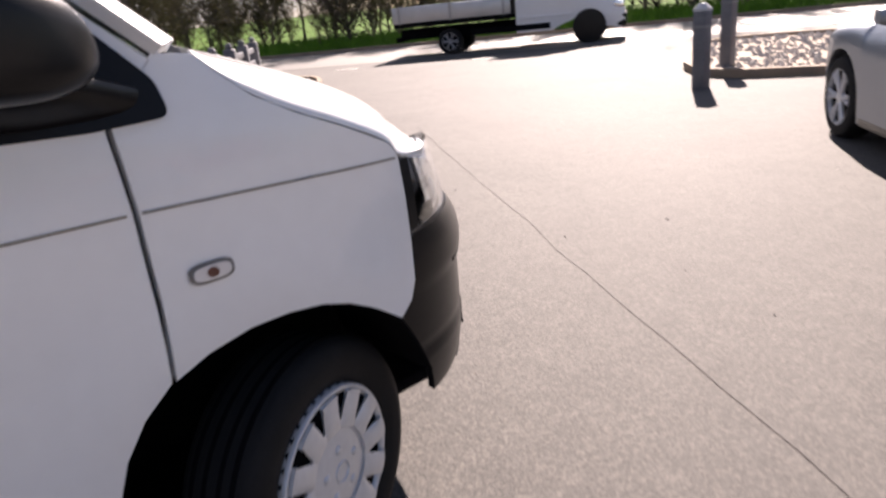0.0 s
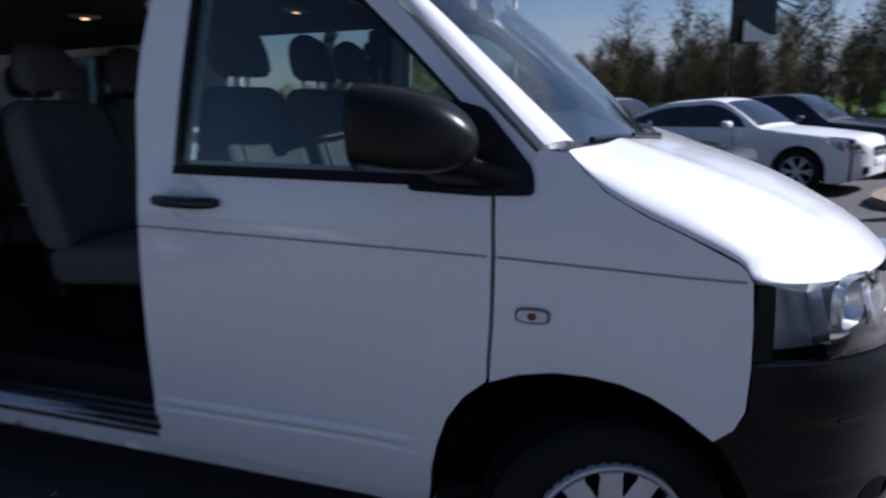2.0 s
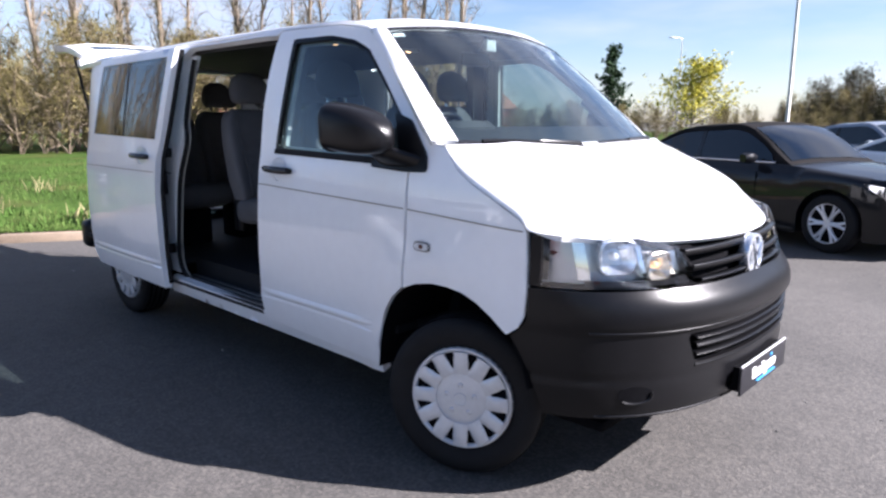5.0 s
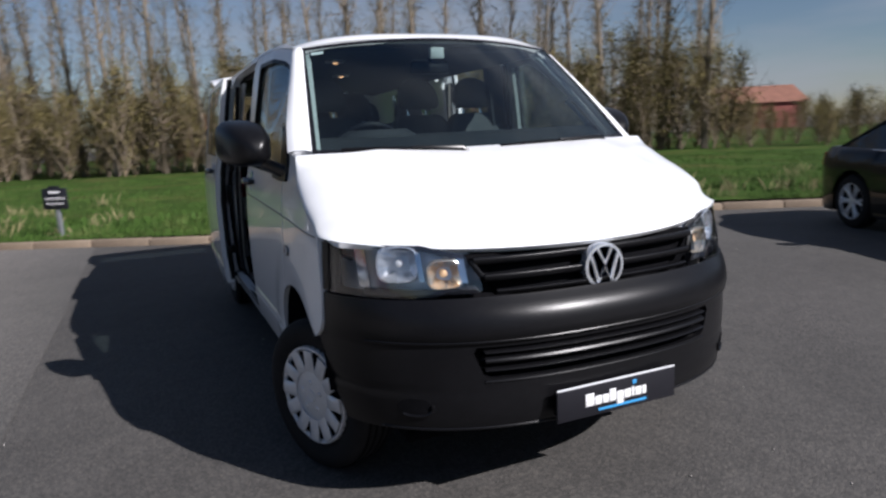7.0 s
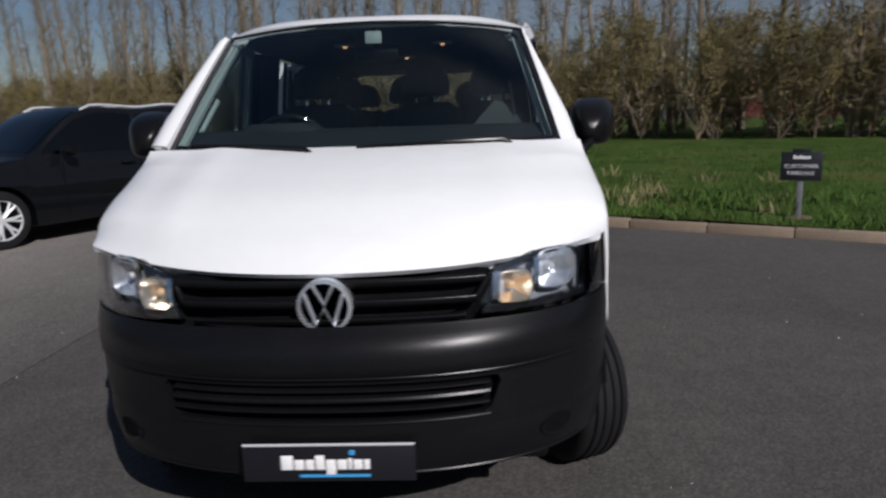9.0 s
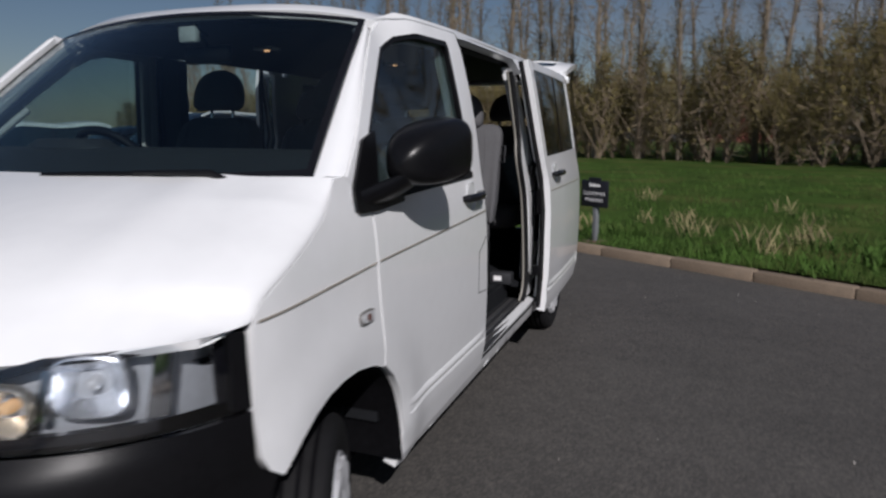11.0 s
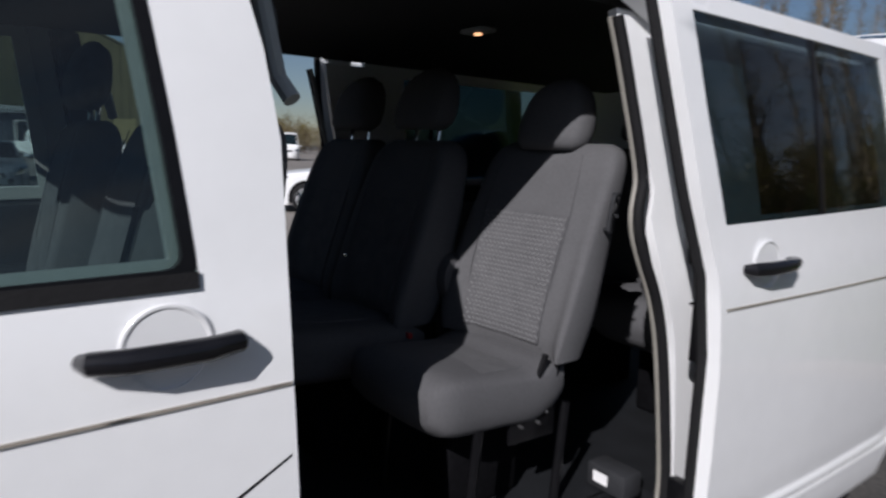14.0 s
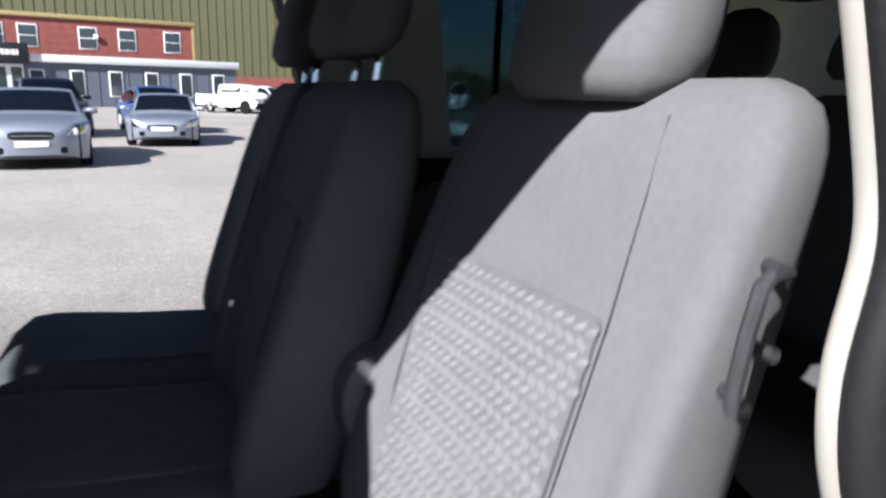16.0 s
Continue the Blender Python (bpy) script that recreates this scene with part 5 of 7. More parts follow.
bm = bmesh.new()
rows = []
alist = [-120, -80, -50, -40] + [-34 + 0.9 * k for k in range(44)] + [5.65, 5.67] + [6.5 + 1.1 * k for k in range(26)] + [50, 80, 120]
for a in alist:
    n0 = lawn_n0(a)
    row = []
    for f in (0, 0.004, 0.012, 0.03, 0.06, 0.1, 0.15, 0.22, 0.3, 0.4, 0.55, 0.75, 1.0):
        n = n0 + f * 60
        row.append(bm.verts.new(kerb_pt(a, n, lawn_h(a, n) + 0.015 * noise.noise(Vector((a * 2, n * 2, 0))))))
    rows.append(row)
for r, q in zip(rows, rows[1:]):
    for k in range(len(r) - 1):
        bm.faces.new([r[k], r[k + 1], q[k + 1], q[k]])
tagged(part("lawn", bm, SOIL), "rough spring grass with straw-coloured patches", "grass", kind="structure")


def blades(name, mat_, spots, hmin, hmax, wide, label):
    v, f = [], []
    for p in spots:
        h, an, w = rng.uniform(hmin, hmax), rng.uniform(0, 6.28), rng.uniform(0.6, 1.2) * wide
        lx, ly = rng.uniform(-0.5, 0.5) * h, rng.uniform(-0.5, 0.5) * h
        c, s = math.cos(an) * w, math.sin(an) * w
        i = len(v)
        v += [(p.x - c, p.y - s, p.z), (p.x + c, p.y + s, p.z), (p.x + lx * 0.4 + c * 0.6, p.y + ly * 0.4 + s * 0.6, p.z + h * 0.6), (p.x + lx, p.y + ly, p.z + h)]
        f += [(i, i + 1, i + 2), (i, i + 2, i + 3)]
    me = bpy.data.meshes.new(name)
    me.from_pydata(v, [], f)
    me.materials.append(mat_)
    tagged(new(name, me), label, "grass", kind="stuff")


spots = []
for _ in range(52000):
    a, n = rng.uniform(-17, 13), rng.random() ** 1.8 * 14
    n += lawn_n0(a)
    if noise.noise(Vector((a * 0.5, n * 0.5, 3))) > -0.35 or n < 1:
        spots.append(kerb_pt(a, n, lawn_h(a, n) - 0.01))
blades("grass_blades", BLADE, spots, 0.04, 0.13, 0.006, "green blades of rough grass")
spots = []
for _ in range(62):
    a, n = rng.uniform(-16, 10), rng.choice((rng.uniform(0.3, 2.0), rng.uniform(0.3, 5)))
    n += lawn_n0(a)
    for _ in range(22):
        spots.append(kerb_pt(a + rng.gauss(0, 0.12), n + rng.gauss(0, 0.12), lawn_h(a, n) - 0.01))
blades("dry_tufts", DRY, spots, 0.10, 0.30, 0.004, "tufts of dry straw-coloured grass")
spots = []
for _ in range(70):
    a, n = rng.uniform(-16, 10), rng.uniform(0.2, 2.2)
    n += lawn_n0(a)
    for _ in range(40):
        spots.append(kerb_pt(a + rng.gauss(0, 0.14), n + rng.gauss(0, 0.14), lawn_h(a, n) - 0.01))
blades("weed_clumps", BLADE, spots, 0.06, 0.20, 0.016, "leafy green weeds along the kerb")

# ---- parking signs on the grass ----
POSTG = mat("grey_post_paint", (0.16, 0.17, 0.18), 0.5, var=0.15, size=0.2)
SIGNBK = mat("black_sign_board", (0.012, 0.013, 0.018), 0.45, var=0.2)


def parking_sign(a, n):
    p = kerb_pt(a, n, lawn_h(a, n) - 0.02)
    s = thing("parking_sign", "small black customer parking sign on a grey post in the grass", "sign", Matrix.Translation(p) @ Matrix.Rotation(math.atan2(KD.y, KD.x) + rng.uniform(-0.05, 0.05), 4, "Z"), "customer parking signs")
    post = part("post", box(-0.03, 0.03, -0.03, 0.03, -0.05, 0.62, 0.006), POSTG, s, "grey square post")
    b = part("board", box(-0.215, 0.215, -0.045, -0.03, 0.46, 0.79, 0.008), SIGNBK, s, "black board")
    part("board_top", box(-0.10, 0.10, -0.045, -0.03, 0.785, 0.825, 0.012), SIGNBK, s)
    wds = [0.022, 0.018, 0.015, 0.017, 0.018, 0.018, 0.008, 0.017, 0.011]
    x = -0.085
    for k, w in enumerate(wds):
        hgt = 0.045 if k in (0, 3) else 0.032
        part("brand_bar", box(x, x + w, -0.048, -0.044, 0.71, 0.71 + hgt), SIGNWHITE, b)
        x += w + 0.004
    for text, z in (("CUSTOMER", 0.625), ("PARKING", 0.545)):
        cu = bpy.data.curves.new("line", "FONT")
        cu.body, cu.size, cu.align_x, cu.align_y, cu.extrude, cu.space_character = text, 0.062, "CENTER", "CENTER", 0.001, 1.12
        cu.materials.append(SIGNWHITE)
        o = new("lettering", cu)
        o.parent = b
        o.matrix_local = Matrix.Translation((0, -0.047, z)) @ Matrix.Rotation(radians(90), 4, "X")
    part("post_pit", lathe([(0.001, 0.0), (0.14, 0.0), (0.17, -0.02)], 12, m=Matrix.Translation((0, 0, 0.035)) @ Matrix.Rotation(radians(-90), 4, "Y")), mat("bare_earth", (0.10, 0.07, 0.045), 0.95, var=0.3, size=0.1), s)


for a, n in ((-3.60, 0.62), (0.62, 0.32), (4.62, 0.62)):
    parking_sign(a, n)

# ---- road edge, verge and islands ----
VERGE = mat("verge_grass", (0.060, 0.135, 0.012), 0.95, var=0.35, size=0.6, bump=0.6, bsize=0.05, dark=(0.10, 0.08, 0.04), dfac=0.4, dsize=1.0, spec=0.1)
ROADM = mat("worn_road", (0.135, 0.128, 0.120), 0.6, var=0.1, size=3.0, bump=0.4, bsize=0.015)
RD = Vector((-0.83, -0.557, 0)).normalized()  # along the road
RN = Vector((0.557, -0.83, 0)).normalized()   # away from the car park
R0 = Vector((14.5, -10.0, 0))


def road_pt(a, n, z=0.0):
    p = R0 + RD * a + RN * n
    return Vector((p.x, p.y, z))


bm = bmesh.new()
vs = [bm.verts.new(road_pt(a, n, 0.004)) for a, n in ((-150, 0), (90, 0), (90, 6.2), (-150, 6.2))]
bm.faces.new(vs)
tagged(part("road", bm, ROADM), "pale worn asphalt road past the car park", "road", kind="structure")
vk = tagged(new("verge_kerb"), "low grey kerb along the road verge", "kerb", kind="structure")
part("kerb_run", box(-150, 90, -0.06, 0.06, -0.05, 0.11, 0.02), CONC, vk)
vk.matrix_world = Matrix.Translation(road_pt(0, 6.26)) @ Matrix(((RD.x, RN.x, 0, 0), (RD.y, RN.y, 0, 0), (0, 0, 1, 0), (0, 0, 0, 1)))
bm = bmesh.new()
rows = []
for k in range(121):
    a = -150 + 2 * k
    rows.append([bm.verts.new(road_pt(a, n, 0.09 + 0.06 * max(0, n - 6.3) ** 0.7 + 0.05 * noise.noise(Vector((a * 0.4, n * 0.5, 9))))) for n in (6.32, 7, 8, 9.5, 11, 14, 20, 40, 90)])
for r, q in zip(rows, rows[1:]):
    for k in range(len(r) - 1):
        bm.faces.new([r[k], q[k], q[k + 1], r[k + 1]])
tagged(part("verge", bm, VERGE), "bright green roadside verge", "grass", kind="structure")
spots = []
for _ in range(26000):
    a, n = rng.uniform(-35, 22), 6.35 + rng.random() ** 1.5 * 5
    spots.append(road_pt(a, n, 0.08 + 0.06 * (n - 6.3) ** 0.7))
VBLADE = mat("verge_blade", (0.085, 0.20, 0.015), 0.8, var=0.4, size=0.8, spec=0.2)
blades("verge_blades", VBLADE, spots, 0.10, 0.34, 0.014, "tall bright green verge grass")

verts, faces = [], []
for _ in range(260):
    x, y, r = rng.uniform(-7, 7), rng.uniform(-7, 6), rng.uniform(0.003, 0.011)
    i = len(verts)
    verts += [(x + r, y, 0.001), (x - r * 0.6, y + r * 0.8, 0.001), (x - r * 0.5, y - r * 0.9, 0.001), (x, y, r * 1.1)]
    faces += [(i, i + 1, i + 3), (i + 1, i + 2, i + 3), (i + 2, i, i + 3)]
me = bpy.data.meshes.new("grit")
me.from_pydata(verts, [], faces)
me.materials.append(mat("pale_grit", (0.34, 0.32, 0.30), 0.9, var=0.3, size=0.5))
tagged(new("grit", me), "loose pale grit on the asphalt", "grit", kind="stuff")

# paint marks and a tar joint
LINE = mat("worn_road_paint", (0.62, 0.60, 0.56), 0.7, var=0.15, size=0.1)
for a, n in ((-3.2, -1.4), (1.0, -1.45), (4.6, -1.5), (8.2, -1.45)):
    p = road_pt(a, n)
    mk = box(-0.30, 0.30, -0.06, 0.06, 0.0, 0.004)
    mo = part("give_way_mark", mk, LINE)
    tagged(mo, "worn white road paint dash", "road marking", "give way dashes", "structure")
    mo.matrix_world = Matrix.Translation((p.x, p.y, 0.003)) @ Matrix.Rotation(math.atan2(RD.y, RD.x), 4, "Z")
TAR = mat("tar_joint", (0.062, 0.058, 0.054), 0.78, var=0.3, size=0.2, bump=0.5, bsize=0.012, spec=0.45)
pts = []
for k in range(40):
    q = k / 39
    pts.append((-2.4 + 6.6 * q + 0.02 * noise.noise(Vector((q * 9, 0, 0))), -0.75 - 3.75 * q + 0.03 * noise.noise(Vector((q * 12, 3, 0)))))
bm = bmesh.new()
prev = None
for k, (x, y) in enumerate(pts):
    w = 0.005 + 0.004 * noise.noise(Vector((k * 0.7, 5, 0)))
    cur = (bm.verts.new((x - w * 0.5, y - w, 0.003)), bm.verts.new((x + w * 0.5, y + w, 0.003)))
    if prev:
        bm.faces.new([prev[0], prev[1], cur[1], cur[0]])
    prev = cur
tagged(part("tar_joint", bm, TAR), "dark sealed joint across the asphalt", "crack", kind="structure")

COBBLE = mat("pale_cobble", (0.36, 0.34, 0.32), 0.85, var=0.25, size=0.15, rand=0.2, bump=0.3, bsize=0.02)


def island(name, outline, label):
    """A raised bed with a kerb rim and a bed of loose pale stones."""
    g = tagged(new(name), label, "island", kind="structure")
    bm = bmesh.new()
    lo = [bm.verts.new((x, y, 0.0)) for x, y in outline]
    hi = [bm.verts.new((x, y, 0.12)) for x, y in outline]
    cx, cy = sum(p[0] for p in outline) / len(outline), sum(p[1] for p in outline) / len(outline)
    inn = []
    for x, y in outline:
        d = Vector((cx - x, cy - y)).normalized() * 0.15
        inn.append((x + d.x, y + d.y))
    ih = [bm.verts.new((x, y, 0.12)) for x, y in inn]
    il = [bm.verts.new((x, y, 0.06)) for x, y in inn]
    n = len(outline)
    for k in range(n):
        j = (k + 1) % n
        for p, q in ((lo, hi), (hi, ih), (ih, il)):
            bm.faces.new([p[k], p[j], q[j], q[k]])
    bm.faces.new(il)
    part("rim", bm, CONC, g)
    verts, faces = [], []
    xs, ys = [p[0] for p in inn], [p[1] for p in inn]
    for _ in range(1500):
        x, y = rng.uniform(min(xs), max(xs)), rng.uniform(min(ys), max(ys))
        if not inside((x, y), inn):
            continue
        r, i = rng.uniform(0.025, 0.06), len(verts)
        a0 = rng.uniform(0, 6.28)
        for k in range(5):
            verts.append((x + r * math.cos(a0 + k * 1.257), y + r * math.sin(a0 + k * 1.257) * 0.8, 0.055 + rng.uniform(0, 0.02)))
        verts.append((x, y, 0.07 + r * 0.8))
        faces += [(i + k, i + (k + 1) % 5, i + 5) for k in range(5)]
    me = bpy.data.meshes.new("stones")
    me.from_pydata(verts, [], faces)
    me.materials.append(COBBLE)
    o = new("stones", me)
    o.parent = g
    tagged(o, kind="stuff")


def oval(c, along, la, lb, k=20):
    ax = Vector((along[0], along[1])).normalized()
    bx = Vector((-ax.y, ax.x))
    res = []
    for u, v in superloop(0, 0, la, lb, 3.5, k):
        p = Vector(c) + ax * u + bx * v
        res.append((p.x, p.y))
    return res


FENCEM = mat("grey_painted_timber", (0.12, 0.125, 0.14), 0.6, var=0.25, size=0.3, bump=0.3, bsize=0.01)


def bollard(x, y, h=0.95):
    s = thing("bollard", "dark grey painted timber bollard with a pointed pale cap", "bollard", Matrix.Translation((x, y, 0)), "timber bollards")
    part("shaft", box(-0.085, 0.085, -0.085, 0.085, -0.02, h, 0.012), FENCEM, s)
    part("cap", loft([[(a, b, z) for a, b in superloop(0, 0, r, r, 5, 16)] for z, r in ((h, 0.095), (h + 0.03, 0.095), (h + 0.10, 0.03))]), mat("pale_cap", (0.45, 0.46, 0.48), 0.5, var=0.1), s)
    part("band", box(-0.089, 0.089, -0.089, 0.089, h - 0.2, h - 0.17), POSTG, s)


def rail_fence(p0, p1, n):
    s = thing("post_and_rail_fence", "dark grey painted post and rail fence with ball caps", "fence")
    p0, p1 = Vector((*p0, 0)), Vector((*p1, 0))
    d = (p1 - p0).normalized()
    rot = Matrix.Rotation(math.atan2(d.y, d.x), 4, "Z")
    for k in range(n):
        q = p0.lerp(p1, k / (n - 1))
        bm = box(-0.09, 0.09, -0.09, 0.09, 0.0, 1.0, 0.012)
        bmesh.ops.transform(bm, matrix=Matrix.Translation(q) @ rot, verts=bm.verts)
        po = part("post", bm, FENCEM, s)
        part("cap", lathe([(0.001, 0.11), (0.04, 0.10), (0.06, 0.06), (0.045, 0.02), (0.08, 0.015), (0.09, 0.0)], 14, m=Matrix.Translation(q + Vector((0, 0, 1.0))) @ Matrix.Rotation(radians(-90), 4, "Y")), FENCEM, po)
    ln = (p1 - p0).length
    for z, h in ((0.86, 0.05), (0.62, 0.055), (0.33, 0.055)):
        bm = box(0, ln, -0.03, 0.03, z - h, z + h, 0.006)
        bmesh.ops.transform(bm, matrix=Matrix.Translation(p0) @ rot, verts=bm.verts)
        part("rail", bm, FENCEM, s)


island("entrance_island", oval((2.55, -11.6), (0.45, -0.9), 2.9, 1.9), "kerbed island filled with pale loose stones")
bollard(2.32, -7.75)
bollard(2.78, -9.35, 1.15)
island("parking_island", oval((9.6, -5.0), (0.80, -0.58), 3.4, 1.25), "kerbed stone island at the end of a row of cars")
rail_fence((7.15, -3.42), (10.9, -5.9), 4)
# far fence along the row of cars
rail_fence((13.2, -4.2), (22.5, -2.0), 6)

# ---- lamp posts and banner ----
GALV = mat("galvanised_steel", (0.42, 0.42, 0.40), 0.5, 0.5, var=0.1, size=0.5)


def street_lamp(x, y, h, turn):
    s = thing("street_lamp", "tall galvanised street lamp with a single arm", "street lamp", Matrix.Translation((x, y, 0)) @ Matrix.Rotation(turn, 4, "Z"), "street lamps")
    part("column", tube([(0, 0, 0), (0, 0, 1.2), (0, 0, 1.25), (0, 0, h)], [0.10, 0.10, 0.07, 0.045], 12), GALV, s)
    part("arm", tube([(0, 0, h), (0.15, 0, h + 0.12), (0.9, 0, h + 0.16)], 0.035, 8), GALV, s)
    part("lantern", loft([[(x, y2, z) for y2, z in superloop(0, h + 0.17, a, b, 3, 14)] for x, a, b in ((0.8, 0.05, 0.04), (0.95, 0.12, 0.06), (1.25, 0.12, 0.05), (1.4, 0.06, 0.03))]), GALV, s)


street_lamp(23.5, 6.2, 9.0, 2.6)
street_lamp(60.0, 27.0, 9.0, 2.6)
bn = thing("banner_flag", "dark dealer banner with a pale wave on a black pole", "banner", Matrix.Translation((20.6, -1.3, 0)) @ Matrix.Rotation(radians(-70), 4, "Z"))
part("pole", tube([(0, 0, 0), (0, 0, 4.9)], 0.055, 10), GLOSSBLK, bn)
bo = part("banner", box(-0.08, 1.28, -0.02, 0.02, 3.05, 5.1, 0.01), mat("banner_cloth", (0.045, 0.055, 0.070), 0.7, var=0.15), bn, "dark grey cloth banner")
part("banner_edge", box(-0.10, 0.30, -0.03, 0.03, 3.0, 5.15, 0.01), GLOSSBLK, bo)
part("wave_mark", grid(lambda s, t: (0.30 + 0.98 * s, -0.026, 3.05 + (0.15 + 0.5 * (1 - s) ** 1.5) * t), 12, 2, 0.004), SIGNWHITE, bo)
part("word_bar", box(0.55, 0.95, -0.026, -0.02, 4.55, 4.66), SIGNWHITE, bo)

# ---- buildings across the yard ----
BRICK = mat("red_brick", (0.18, 0.050, 0.040), 0.85, var=0.2, size=0.5, bump=0.3, bsize=0.03)
OLIVE = mat("olive_cladding", (0.085, 0.085, 0.038), 0.6, var=0.06, size=3.0)
SLATEB = mat("blue_grey_cladding", (0.085, 0.10, 0.13), 0.6, var=0.08, size=1.0)
FASCIA = mat("white_fascia", (0.62, 0.63, 0.64), 0.5, var=0.05)
UPVC = mat("white_window_frame", (0.75, 0.75, 0.74), 0.4, var=0.03)
YELLOWT = mat("yellow_verge_trim", (0.30, 0.24, 0.10), 0.6, var=0.1)
ROOFM = mat("grey_roofing", (0.20, 0.20, 0.20), 0.7, var=0.1)
PANE = mat("dark_window_pane", (0.03, 0.04, 0.05), 0.08, var=0.2, spec=0.8)


def local(p0, p1):
    """A frame with x along a facade from p0 to p1 and y out of it towards the yard."""
    d = (Vector((*p1, 0)) - Vector((*p0, 0))).normalized()
    return Matrix.Translation((*p0, 0)) @ Matrix(((d.x, d.y, 0, 0), (d.y, -d.x, 0, 0), (0, 0, 1, 0), (0, 0, 0, 1))), (Vector(p1) - Vector(p0)).length


def facade_window(parent, x, z, w, h, bars=(1, 1)):
    wd = part("window", box(x, x + w, -0.02, 0.05, z, z + h, 0.01), UPVC, parent, "white framed window")
    nx, nz = bars[0] + 1, bars[1] + 1
    for i in range(nx):
        for j in range(nz):
            part("pane", box(x + 0.08 + (w - 0.1) / nx * i, x + 0.02 + (w - 0.1) / nx * (i + 1), 0.045, 0.056, z + 0.08 + (h - 0.1) / nz * j, z + 0.02 + (h - 0.1) / nz * (j + 1)), PANE, wd)


def office():
    m, ln = local((-52.5, -17.0), (-58.6, 7.0))
    s = thing("office_building", "single storey blue-grey clad office with a white fascia", "office", m)
    part("wall", box(0, ln, -8, 0, 0, 3.1), SLATEB, s)
    part("fascia", box(-0.2, ln + 0.25, -8.2, 0.25, 3.1, 3.62, 0.02), FASCIA, s, "white fascia")
    for k in range(9):
        x = ln - 1.9 - 2.55 * k
        if x > 9.2:
            facade_window(s, x, 0.75, 0.95, 1.85, (0, 0))
    for k in range(24):
        part("cladding_rib", box(0.5 + k, 0.54 + k, 0.0, 0.03, 0, 3.1), SLATEB, s)
    sg = part("entrance_sign", box(6.6, 10.2, 0.05, 0.5, 3.0, 4.3, 0.02), SIGNBK, s, "black entrance sign with a white word mark")
    x = 7.5
    for k, w in enumerate((0.26, 0.2, 0.18, 0.2, 0.22, 0.22, 0.08, 0.2, 0.12)):
        part("brand_bar", box(x, x + w, 0.5, 0.53, 3.5, 3.5 + (0.5 if k in (0, 3) else 0.34)), SIGNWHITE, sg)
        x += w + 0.05
    dr = part("entrance", box(7.0, 9.8, 0.0, 0.12, 0, 2.9, 0.01), UPVC, s, "white glazed entrance")
    for x in (7.15, 8.1, 9.05):
        part("pane", box(x, x + 0.65, 0.115, 0.13, 0.15, 2.7), PANE, dr)


def brick_block():
    m, ln = local((-64.5, -30.0), (-70.5, 4.2))
    s = thing("brick_building", "two storey red brick building with white windows", "building", m)
    part("wall", box(0, ln, -9, 0, 0, 7.2), BRICK, s)
    part("verge_trim", box(-0.2, ln + 0.2, -9.2, 0.2, 7.2, 7.55, 0.02), YELLOWT, s, "yellow eaves trim")
    part("end_trim", box(ln - 0.05, ln + 0.12, -0.1, 0.12, 0, 7.2), YELLOWT, s)
    for k in range(8):
        facade_window(s, ln - 2.6 - (3.55 if k % 2 == 0 else 3.9) * k, 4.7, 1.5, 1.9, (0, 1))
        if k % 2:
            lampo = part("wall_lamp", box(ln - 4.6 - 3.9 * k, ln - 4.2 - 3.9 * k, 0.0, 0.3, 5.6, 6.0, 0.05), FASCIA, s)
    for k in range(int(7.2 / 0.6)):
        part("brick_course", box(0, ln, 0.0, 0.012, 0.3 + 0.6 * k, 0.32 + 0.6 * k), BRICK, s)


def hangar():
    m, ln = local((-84.4, -39.6), (-90.4, 26.9))
    s = thing("hangar", "large olive green clad shed with a shallow gable", "industrial shed", m)
    half = 35.0
    bm = bmesh.new()
    prof = [(ln, 0), (ln, 9.6), (ln - half, 23.5), (ln - 2 * half, 9.6), (ln - 2 * half, 0)]
    fr = [bm.verts.new((x, 0, z)) for x, z in prof]
    bk = [bm.verts.new((x, -60, z)) for x, z in prof]
    bm.faces.new(fr)
    bm.faces.new(list(reversed(bk)))
    for k in range(5):
        j = (k + 1) % 5
        bm.faces.new([fr[k], bk[k], bk[j], fr[j]])
    part("shell", bm, OLIVE, s, "olive profiled cladding")
    for k in range(68):
        x = ln - 0.5 - k
        top = 9.6 + (ln - x) / half * 13.1 if ln - x < half else 9.6 + (2 * half - (ln - x)) / half * 13.1
        part("cladding_rib", box(x, x + 0.12, 0, 0.06, 0, top - 0.2), OLIVE, s)
    part("eaves_trim", tube([(ln, 0.05, 9.6), (ln - half, 0.05, 23.5), (ln - 2 * half, 0.05, 9.6)], 0.18, 6), OLIVE, s)
    part("brick_plinth", box(ln - 28, ln + 0.02, 0.0, 0.12, 0, 3.0), BRICK, s)


office()
brick_block()
hangar()
# low green store and far hedge line right of the shed
m, ln = local((-76.0, 17.4), (-78.2, 25.0))
st = thing("loading_store", "low green loading store with an open dark bay", "store", m)
part("wall", box(0, ln, -5, 0, 0, 3.6), OLIVE, st)
part("bay", box(0.9, 4.6, 0.0, 0.06, 0, 2.9), DARK, st)
part("container", box(5.0, 7.4, 0.0, 0.8, 0, 3.1, 0.03), mat("pale_green_steel", (0.16, 0.19, 0.11), 0.6), st, "pale green steel container")
part("canopy", box(0.7, 4.9, -0.5, 1.6, 3.0, 4.1, 0.35, seg=3), FASCIA, st, "white canopy")
cone = thing("traffic_cone", "small orange plastic traffic cone", "traffic cone", Matrix.Translation((-50.0, 11.6, 0)))
